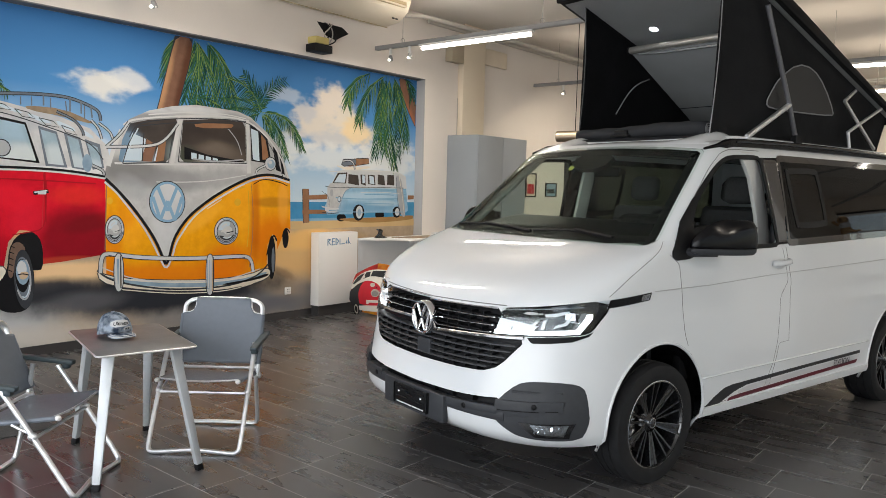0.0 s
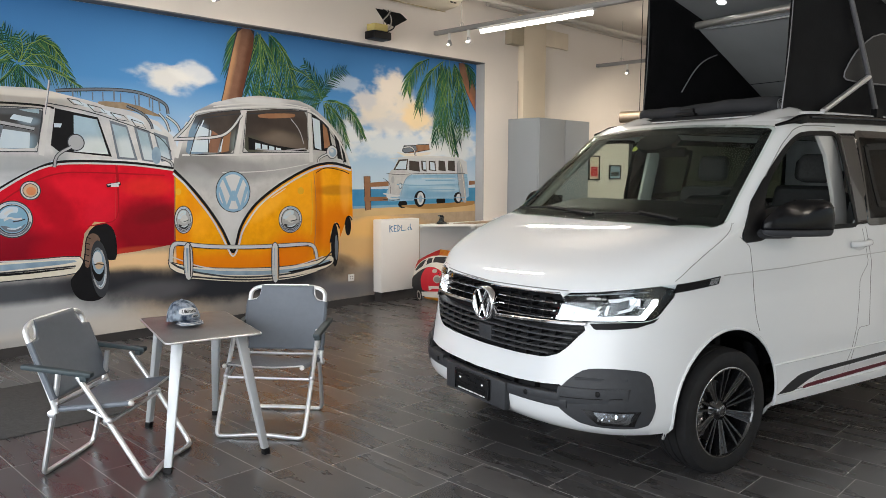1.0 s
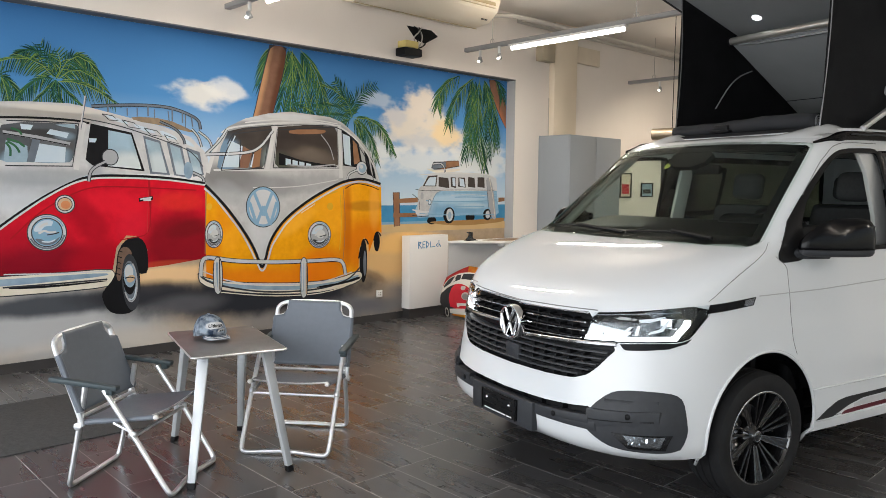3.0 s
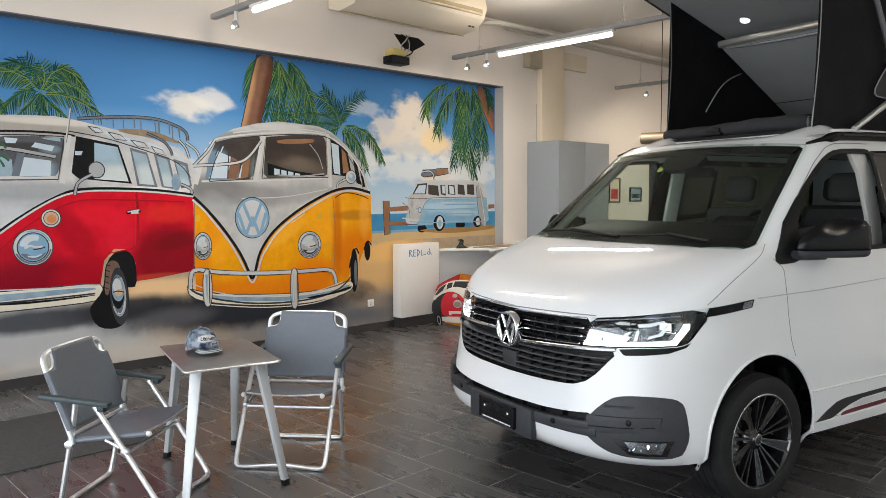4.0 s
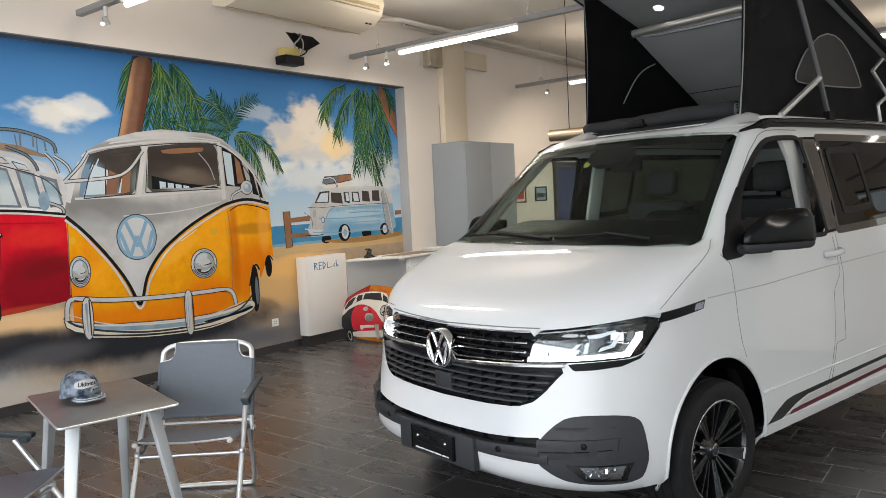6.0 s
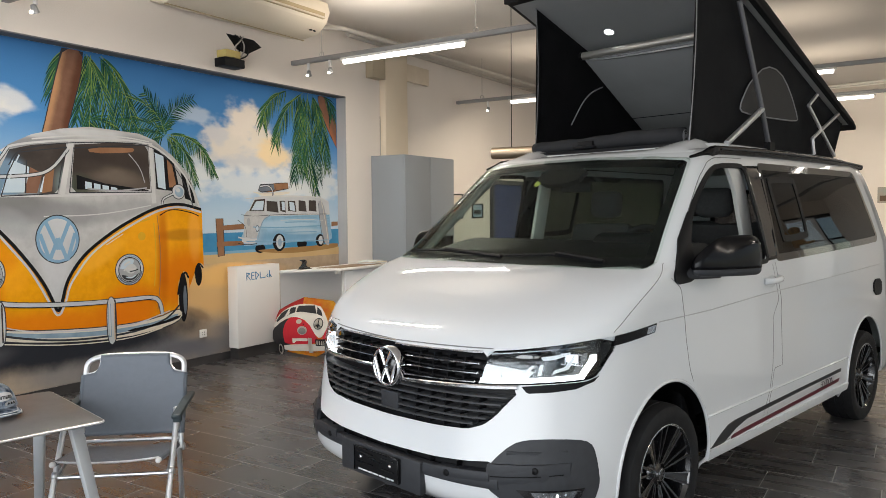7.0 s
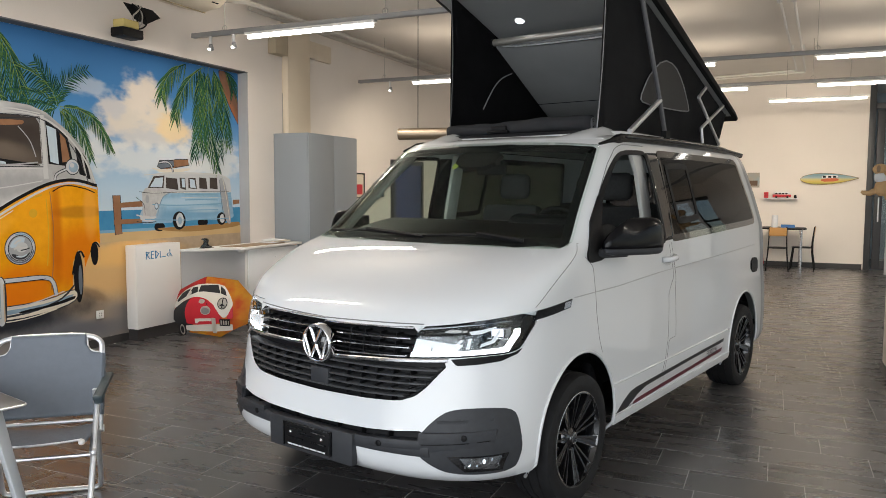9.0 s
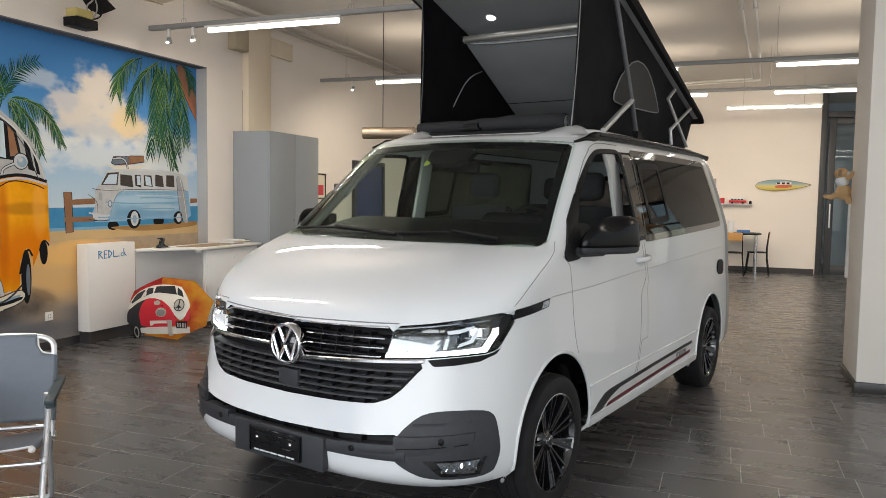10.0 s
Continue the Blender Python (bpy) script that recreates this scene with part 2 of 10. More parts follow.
def tube(pts, r, n=10, closed=False, flat=1.0, caps=True):
    """A round or flattened bar along a line; r is one radius or one for each point."""
    pts = [Vector(p) for p in pts]
    k = len(pts)
    rs = r if isinstance(r, (list, tuple)) else [r] * k
    verts, faces = [], []
    up = None
    for i, p in enumerate(pts):
        a = pts[(i - 1) % k] if closed or i else pts[0]
        b = pts[(i + 1) % k] if closed or i < k - 1 else pts[-1]
        d = (b - a).normalized()
        if up is None:
            up = Vector((0, 0, 1)) if abs(d.z) < 0.9 else Vector((1, 0, 0))
        side = d.cross(up).normalized()
        up = side.cross(d).normalized()
        for j in range(n):
            t = 2 * math.pi * j / n
            verts.append(p + (side * math.cos(t) + up * math.sin(t) * flat) * rs[i])
    for i in range(k if closed else k - 1):
        for j in range(n):
            a, b = i * n + j, i * n + (j + 1) % n
            c, d = ((i + 1) % k) * n + (j + 1) % n, ((i + 1) % k) * n + j
            faces.append((a, b, c, d))
    if not closed and caps:
        faces += [tuple(range(n))[::-1], tuple(range((k - 1) * n, k * n))]
    return verts, faces


def revolve(profile, n=32, axis="z", arc=2 * math.pi):
    """Profile of (radius, height) turned round an axis."""
    verts, faces = [], []
    full = abs(arc - 2 * math.pi) < 1e-6
    rows = n if full else n + 1
    for i in range(rows):
        t = arc * i / n
        for r, h in profile:
            c, s = r * math.cos(t), r * math.sin(t)
            verts.append({"z": (c, s, h), "x": (h, c, s), "y": (s, h, c)}[axis])
    k = len(profile)
    for i in range(n):
        for j in range(k - 1):
            a, b = i * k + j, ((i + 1) % rows) * k + j
            faces.append((a, b, b + 1, a + 1))
    return verts, faces


def prism(outline, depth, axis="z", base=0.0):
    """A flat outline given thickness along an axis; outline of (a, b): x,y for z; y,z for x; x,z for y."""
    def place(a, b, h):
        return {"z": (a, b, h), "x": (h, a, b), "y": (a, h, b)}[axis]
    k = len(outline)
    verts = [place(p[0], p[1], base) for p in outline] + [place(p[0], p[1], base + depth) for p in outline]
    faces = [tuple(range(k))[::-1], tuple(range(k, 2 * k))]
    faces += [(i, (i + 1) % k, k + (i + 1) % k, k + i) for i in range(k)]
    return verts, faces


def round_poly(pts, rounds=2):
    return [(p.x, p.y) for p in smooth_line([(a, b, 0) for a, b in pts], rounds, True)]


def blob(cx, cy, cz, rx, ry, rz, n=14, m=9):
    verts, faces = [], []
    for i in range(m + 1):
        t = math.pi * i / m
        for j in range(n):
            p = 2 * math.pi * j / n
            verts.append((cx + rx * math.sin(t) * math.cos(p), cy + ry * math.sin(t) * math.sin(p), cz + rz * math.cos(t)))
    for i in range(m):
        for j in range(n):
            faces.append((i * n + j, i * n + (j + 1) % n, (i + 1) * n + (j + 1) % n, (i + 1) * n + j))
    return verts, faces


def inside_poly(x, y, poly):
    """Which points lie in a polygon."""
    px, py = np.array(poly).T
    qx, qy = np.roll(px, -1), np.roll(py, -1)
    hit = np.zeros(np.shape(x), bool)
    for a, b, c, d in zip(px, py, qx, qy):
        if b != d:
            hit ^= ((b > y) != (d > y)) & (x < (c - a) * (y - b) / (d - b) + a)
    return hit


def to_edge(x, y, poly):
    """Nearest point on a polygon's edge for each point."""
    p = np.array(poly)
    q = np.roll(p, -1, 0)
    e = q - p
    pts = np.stack([x, y], -1)[:, None]
    t = (((pts - p) * e).sum(-1) / ((e * e).sum(-1) + 1e-12)).clip(0, 1)
    near = p + t[..., None] * e
    best = ((near - pts) ** 2).sum(-1).argmin(1)
    got = near[np.arange(len(near)), best]
    return got[:, 0], got[:, 1]


def patch(poly, on, step=0.02, off=0.0):
    """A sheet with the outline poly, laid on the surface that the function on(a, b) gives, off metres along its normal."""
    a = np.array(poly)
    lo, hi = a.min(0), a.max(0)
    na, nb = max(2, int((hi[0] - lo[0]) / step) + 2), max(2, int((hi[1] - lo[1]) / step) + 2)
    ga, gb = np.meshgrid(np.linspace(lo[0], hi[0], na), np.linspace(lo[1], hi[1], nb), indexing="ij")
    fa, fb = ga.ravel().copy(), gb.ravel().copy()
    ok = inside_poly(fa, fb, poly)
    out = np.where(~ok)[0]
    fa[out], fb[out] = to_edge(fa[out], fb[out], poly)
    faces = []
    for i in range(na - 1):
        for j in range(nb - 1):
            q = (i * nb + j, (i + 1) * nb + j, (i + 1) * nb + j + 1, i * nb + j + 1)
            if ok[list(q)].any():
                faces.append(q)
    base = np.array(on(fa, fb)).T
    if off:
        h = 1e-3
        da = np.array(on(fa + h, fb)).T - base
        db = np.array(on(fa, fb + h)).T - base
        nrm = np.cross(da, db)
        nrm /= np.linalg.norm(nrm, axis=1)[:, None] + 1e-12
        base = base + nrm * off
    return [tuple(v) for v in base], faces


def lay_line(pts, on, r, n=6, rounds=1, flat=1.0, step=0.05, off=0.0):
    """A thin bar that follows a line drawn on a surface."""
    line = []
    for p, q in zip(pts[:-1], pts[1:]):
        k = max(1, int(math.hypot(q[0] - p[0], q[1] - p[1]) / step))
        line += [(p[0] + (q[0] - p[0]) * i / k, p[1] + (q[1] - p[1]) * i / k) for i in range(k)]
    line.append(pts[-1])
    line = [(p.x, p.y) for p in smooth_line([(a, b, 0) for a, b in line], rounds)]
    a, b = np.array(line).T
    at = np.array(on(a, b)).T
    return tube(at, r, n, flat=flat)

# ---- room ----
CEIL_Z, FAR_Y, WALL_X, MURAL_X, RIGHT_X, BACK_Y = 3.95, 14.6, -4.12, -4.265, 8.0, -6.5


def structure(name, vf, mat, label, category, **kw):
    return tagged(mesh_object(name, vf, mat, **kw), label, category, kind="structure")


floor = structure("floor", box(-4.6, BACK_Y, -0.30, RIGHT_X, FAR_Y + 3.2, -0.0003), GROUT, "dark slate-look floor tiles with pale grey joints", "floor")
# mural wall: a recess with the painting at its back
structure("wall_west", joined(
    box(-4.55, BACK_Y, 0, MURAL_X, FAR_Y, CEIL_Z),
    box(MURAL_X, BACK_Y, 3.08, WALL_X, 4.61, CEIL_Z),
    box(MURAL_X, 4.61, 0, WALL_X, FAR_Y, CEIL_Z)), WALL, "cream plastered wall with a painted recess", "wall")
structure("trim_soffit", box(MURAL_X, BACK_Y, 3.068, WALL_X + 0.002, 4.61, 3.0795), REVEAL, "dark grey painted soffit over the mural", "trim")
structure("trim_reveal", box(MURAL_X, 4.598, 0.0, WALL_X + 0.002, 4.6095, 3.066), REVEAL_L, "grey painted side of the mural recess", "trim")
structure("wall_north", joined(box(-4.12, FAR_Y, 0, 3.68, FAR_Y + 0.25, CEIL_Z), box(5.9, FAR_Y, 0, RIGHT_X, FAR_Y + 0.25, CEIL_Z)), WALL, "cream plastered end wall", "wall")
structure("ceiling", box(-4.55, BACK_Y, CEIL_Z, RIGHT_X + 0.3, FAR_Y + 3.2, CEIL_Z + 0.25), CEIL, "plain warm white plastered ceiling", "ceiling")
column = structure("column", box(2.925, 3.80, 0.085, 3.715, 4.55, CEIL_Z), WALLW, "white rough-plastered square column", "column", bevel=0.008)
structure("baseboard_column", box(2.913, 3.788, 0, 3.727, 4.562, 0.085), BASE, "dark tile skirting round the column", "baseboard", bevel=0.004)
structure("baseboard_west", joined(box(MURAL_X, BACK_Y, 0, MURAL_X + 0.012, 4.597, 0.085), box(WALL_X, 4.62, 0, WALL_X + 0.012, FAR_Y, 0.085)), BASE, "dark tile skirting along the wall", "baseboard")
structure("baseboard_north", box(-4.1, FAR_Y - 0.012, 0, 3.66, FAR_Y, 0.11), BASE, "dark tile skirting along the end wall", "baseboard")

# passage behind the end wall, seen through the glazed door
structure("wall_passage", joined(box(3.2, FAR_Y + 3.0, 0, 6.4, FAR_Y + 3.2, CEIL_Z), box(3.2, FAR_Y + 0.26, 0, 3.4, FAR_Y + 3.0, CEIL_Z), box(6.2, FAR_Y + 0.26, 0, 6.4, FAR_Y + 3.0, CEIL_Z)), material("passage_wall", (0.42, 0.50, 0.58), 0.8, var=0.08, scale=2), "grey blue passage wall", "wall")
door = thing("door_1", "tall glazed door in an anthracite metal frame", "door", kind="structure")
part("door_frame", joined(box(3.68, FAR_Y - 0.03, 0, 3.80, FAR_Y + 0.10, CEIL_Z - 0.001), box(3.80, FAR_Y - 0.03, 3.3, 5.9, FAR_Y + 0.10, 3.42), box(5.78, FAR_Y - 0.03, 0, 5.9, FAR_Y + 0.10, CEIL_Z - 0.001)), FRAMEDK, door, bevel=0.005)
part("sash", joined(box(3.83, FAR_Y - 0.06, 0.02, 3.97, FAR_Y + 0.0, 3.28), box(3.97, FAR_Y - 0.06, 0.02, 5.75, FAR_Y, 0.2), box(3.97, FAR_Y - 0.06, 3.16, 5.75, FAR_Y, 3.28)), FRAMEDK, door, bevel=0.005)
part("pane", box(3.97, FAR_Y - 0.035, 0.2, 5.75, FAR_Y - 0.025, 3.16), CLEARGLASS, door).visible_shadow = False
part("pull_handle", joined(tube([(3.90, FAR_Y - 0.12, 1.0), (3.90, FAR_Y - 0.12, 1.5)], 0.014), tube([(3.90, FAR_Y - 0.12, 1.06), (3.90, FAR_Y - 0.05, 1.06)], 0.01), tube([(3.90, FAR_Y - 0.12, 1.44), (3.90, FAR_Y - 0.05, 1.44)], 0.01)), ALU, door, "steel pull handle", smooth="auto")


def glazed_wall(name, n, horizontal, at, start, end, inward):
    """Shop-front glazing: sill wall, posts and panes between start and end."""
    w = thing(name, "floor to ceiling shop window with anthracite frames", "window", kind="structure")
    def slab(a0, a1, d0, d1, z0, z1):
        return box(a0, at + d0, z0, a1, at + d1, z1) if horizontal else box(at + d0, a0, z0, at + d1, a1, z1)
    part("window_frame", joined(slab(start, end, -0.04, 0.04, 0, 0.12), slab(start, end, -0.04, 0.04, 2.55, 2.63), slab(start, end, -0.04, 0.04, 3.4, 3.5)), FRAMEDK, w)
    step = (end - start) / n
    for i in range(n + 1):
        a = start + i * step
        part("post", slab(a - 0.035, a + 0.035, -0.05, 0.05, 0.12, 3.4), FRAMEDK, w)
    for i in range(n):
        a = start + i * step
        o = part("pane", slab(a + 0.04, a + step - 0.04, -0.006, 0.006, 0.13, 3.39), CLEARGLASS, w)
        o.visible_shadow = False
    part("header", slab(start, end, -0.1, 0.15, 3.5, CEIL_Z), WALL, w)
    return w


glazed_wall("window_east", 12, False, RIGHT_X, BACK_Y, FAR_Y + 3.2, -1)
glazed_wall("window_south", 7, True, BACK_Y, -4.5, RIGHT_X - 0.1, 1)
structure("ground", box(-120, -120, -0.5, 120, 120, -0.32), OUTSIDE, "pale paved ground outside", "ground")
area_light("daylight_east", (RIGHT_X - 0.12, 4.0, 1.8), (-4, 4.0, 1.2), 19.0, 3.2, 62, (1.0, 0.94, 0.87))
for x, width, watts in ((-4.0, 0.8, 14), (-3.1, 1.0, 33), (0.4, 6.0, 298), (4.2, 1.6, 52), (5.9, 1.8, 32)):
    area_light("daylight_south", (x, BACK_Y + 0.12, 1.8), (x, 4, 1.2), width, 3.2, watts, (0.935, 0.965, 1.0))


# floor tiles 60 x 30 cm, laid with shifting joints
TL, TW, ROW0 = 0.5985, 0.306, 0.087
KNOWN = {-8: -1.63, -7: -1.62, -6: -1.82, -1: 0.574, 0: 0.288, 1: 0.1, 3: 1.605, 4: 1.42, 5: 1.967, 6: 1.715, 8: 2.5}
rnd = random.Random(4)


def tile_box(l, w):
    return box(0.0024, 0.0024, -0.012, l - 0.0024, w - 0.0024, 0.0)


tile_mesh = None
rest = []
row_lo, row_hi = math.floor((BACK_Y - ROW0) / TW), int((FAR_Y + 2.9 - ROW0) / TW)
for k in range(row_lo, row_hi):
    y = ROW0 + k * TW
    shift = KNOWN.get(k, rnd.uniform(0, TL))
    n0, n1 = math.floor((-4.25 - shift) / TL), math.ceil((RIGHT_X - shift) / TL)
    for i in range(n0, n1):
        x = shift + i * TL
        if x < -4.26 or (2.3 < x < 3.6 and 3.6 < y < 4.5):
            if x < -4.9:
                continue
        if -3.3 < x < 3.2 and -2.4 < y < 4.6 and (x - 0.2) ** 2 / 10.5 + (y - 0.6) ** 2 / 13 < 1:
            if tile_mesh is None:
                t = mesh_object("tile", tile_box(TL, TW), TILE, floor)
                tile_mesh = t.data
            else:
                t = new("tile", tile_mesh)
                t.parent = floor
            t.location = (x, y, rnd.uniform(0.0, 0.0002))
        else:
            rest.append(moved(tile_box(TL, TW), Matrix.Translation((x, y, 0))))
tagged(mesh_object("tile_field", joined(*rest), TILE, floor), "dark slate-look tiles further off", kind="stuff")

mat_ob = tagged(mesh_object("door_mat", prism([(-3.27, -3.6), (-2.11, -3.6), (-2.11, -1.2), (-3.27, -1.2)], 0.008, "z", 0.0006), MATT, bevel=0.003), "dark ribbed entrance mat lying on the tiles", "mat")

# ---- camper van ----
# van frame: x to its left side, y to its rear from the nose, z up
Z_KEYS = [0.265, 0.285, 0.325, 0.38, 0.46, 0.54, 0.62, 0.75, 0.86, 0.95, 0.98, 1.02, 1.08, 1.15, 1.22, 1.28, 1.33, 1.36, 1.50, 1.70, 1.86, 1.90, 1.93, 1.95, 1.962, 1.968]
W_KEYS = [0.9, 0.945, 0.96, 0.966, 0.968, 0.97, 0.97, 0.968, 0.964, 0.958, 0.957, 0.957, 0.956, 0.955, 0.953, 0.949, 0.944, 0.938, 0.905, 0.852, 0.803, 0.782, 0.74, 0.685, 0.58, 0.42]
Y_KEYS = [0.06, 0, -0.045, -0.065, -0.07, -0.045, -0.02, 0, 0.012, 0.03, 0.046, 0.077, 0.15, 0.29, 0.465, 0.65, 0.815, 0.852, 1.015, 1.235, 1.415, 1.475, 1.58, 1.7, 1.88, 2.2]
D_KEYS = [0.7, 0.72, 0.75, 0.76, 0.76, 0.76, 0.76, 0.76, 0.76, 0.75, 0.73, 0.7, 0.62, 0.51, 0.42, 0.35, 0.316, 0.318, 0.33, 0.355, 0.35, 0.34, 0.33, 0.32, 0.3, 0.3]
R_KEYS = [4.80, 4.86, 4.89, 4.90, 4.90, 4.90, 4.89, 4.88, 4.87, 4.86, 4.86, 4.855, 4.85, 4.84, 4.83, 4.82, 4.81, 4.80, 4.76, 4.70, 4.63, 4.61, 4.57, 4.52, 4.45, 4.2]
N_KEYS = [3, 3, 3, 3, 3, 3, 3, 3, 3, 3, 3, 3.13, 3.33, 3.57, 3.8, 4, 4, 4, 4, 4, 4, 4, 4, 4, 4, 4]
RPOW, RD = 3.2, 0.42


@functools.lru_cache(maxsize=None)
def slopes(ks):
    """Slopes of a smooth curve through the keys that never overshoots."""
    zs, v = np.array(Z_KEYS), np.array(ks)
    h, d = np.diff(zs), np.diff(v) / np.diff(zs)
    m = np.zeros(len(v))
    m[0], m[-1] = d[0], d[-1]
    for i in range(1, len(v) - 1):
        if d[i - 1] * d[i] > 0:
            a, b = 2 * h[i] + h[i - 1], h[i] + 2 * h[i - 1]
            m[i] = (a + b) / (a / d[i - 1] + b / d[i])
    return zs, v, h, m


def keyed(z, ks):
    zs, v, h, m = slopes(tuple(ks))
    z = np.clip(np.asarray(z, float), zs[0], zs[-1])
    i = np.clip(np.searchsorted(zs, z, side="right") - 1, 0, len(h) - 1)
    t = (z - zs[i]) / h[i]
    return v[i] * (1 + 2 * t) * (1 - t) ** 2 + m[i] * h[i] * t * (1 - t) ** 2 + v[i + 1] * t * t * (3 - 2 * t) + m[i + 1] * h[i] * t * t * (t - 1)


def on_front(x, z):
    x, z = np.asarray(x, float), np.asarray(z, float)
    w, y0, d, n = keyed(z, W_KEYS), keyed(z, Y_KEYS), keyed(z, D_KEYS), keyed(z, N_KEYS)
    return x, y0 + d * (1 - (1 - (np.abs(x) / w).clip(0, 0.9999) ** n) ** (1 / n)), z


def side_x(y, z):
    y, z = np.asarray(y, float), np.asarray(z, float)
    w, y0, d, yr = keyed(z, W_KEYS), keyed(z, Y_KEYS), keyed(z, D_KEYS), keyed(z, R_KEYS)
    f = ((y - y0) / d).clip(0, 1)
    n = keyed(z, N_KEYS)
    x = w * (1 - (1 - f) ** n) ** (1 / n)
    g = ((yr - y) / RD).clip(0, 1)
    return x * (1 - (1 - g) ** RPOW) ** (1 / RPOW) - 0.02 * ((y - 3.0) / 1.9).clip(0, 1) ** 2


def on_left(y, z):
    return side_x(y, z), y, z


def on_right(y, z):
    return -side_x(y, z), y, z


def on_rear(x, z):
    x, z = np.asarray(x, float), np.asarray(z, float)
    w, yr = keyed(z, W_KEYS) - 0.02, keyed(z, R_KEYS)
    return x, yr - RD * (1 - (1 - (np.abs(x) / w).clip(0, 0.9999) ** RPOW) ** (1 / RPOW)), z


VAN = Matrix.Translation((-0.01, -0.03, 0.0)) @ pose(0, 0, 0, 0, 0, -12.9)
van = thing("camper_van", "white camper van with raised pop-up roof and black trim", "camper van", VAN)

ARCH_R = 0.422
ARCHES = [[(yc + ARCH_R * math.cos(t), 0.358 + ARCH_R * math.sin(t)) for t in np.linspace(-1.2, math.pi + 1.2, 40)] for yc in (0.885, 3.875)]
WINDSHIELD = round_poly([(-0.872, 1.345), (-0.876, 1.319), (-0.852, 1.316), (0, 1.316), (0.852, 1.316), (0.876, 1.319), (0.872, 1.345), (0.826, 1.5), (0.778, 1.7), (0.748, 1.835), (0.728, 1.866), (0, 1.892), (-0.728, 1.866), (-0.748, 1.835), (-0.778, 1.7), (-0.826, 1.5)], 1)
FRONT_WIN = round_poly([(1.135, 1.289), (1.14, 1.423), (1.258, 1.565), (1.455, 1.718), (1.577, 1.797), (1.681, 1.831), (1.947, 1.842), (2.025, 1.836), (2.041, 1.772), (2.057, 1.364), (2.07, 1.289), (1.993, 1.284), (1.244, 1.28)], 1)
REAR_WIN = round_poly([(2.19, 1.364), (2.237, 1.796), (2.247, 1.85), (2.32, 1.855), (3.94, 1.855), (4.009, 1.85), (4.048, 1.796), (4.199, 1.403), (4.19, 1.354), (4.123, 1.339), (3.401, 1.319), (2.286, 1.291), (2.202, 1.294)], 1)
BACK_WIN = round_poly([(-0.70, 1.25), (0.70, 1.25), (0.60, 1.78), (-0.60, 1.78)], 2)
GRILLE_UP = [(-0.535, 0.835), (0.535, 0.835), (0.556, 0.980), (0.28, 0.967), (0.0, 0.963), (-0.28, 0.967), (-0.556, 0.980)]
GRILLE_LOW = [(-0.715, 0.842), (0.715, 0.842), (0.664, 0.783), (0.607, 0.711), (0.559, 0.668), (0.484, 0.640), (0.311, 0.630), (0.0, 0.623), (-0.311, 0.630), (-0.484, 0.640), (-0.559, 0.668), (-0.607, 0.711), (-0.664, 0.783)]


HEADLIGHT = [(0.517, 0.836), (0.70, 0.848), (0.784, 0.855), (0.893, 0.864), (0.914, 0.882), (0.934, 0.990), (0.936, 1.044), (0.905, 1.036), (0.805, 1.015), (0.675, 0.994), (0.552, 0.979)]
INTAKE = [(-0.63, 0.455), (0.63, 0.455), (0.63, 0.526), (0.511, 0.513), (0.344, 0.503), (0.0, 0.495), (-0.344, 0.503), (-0.511, 0.513), (-0.63, 0.526)]


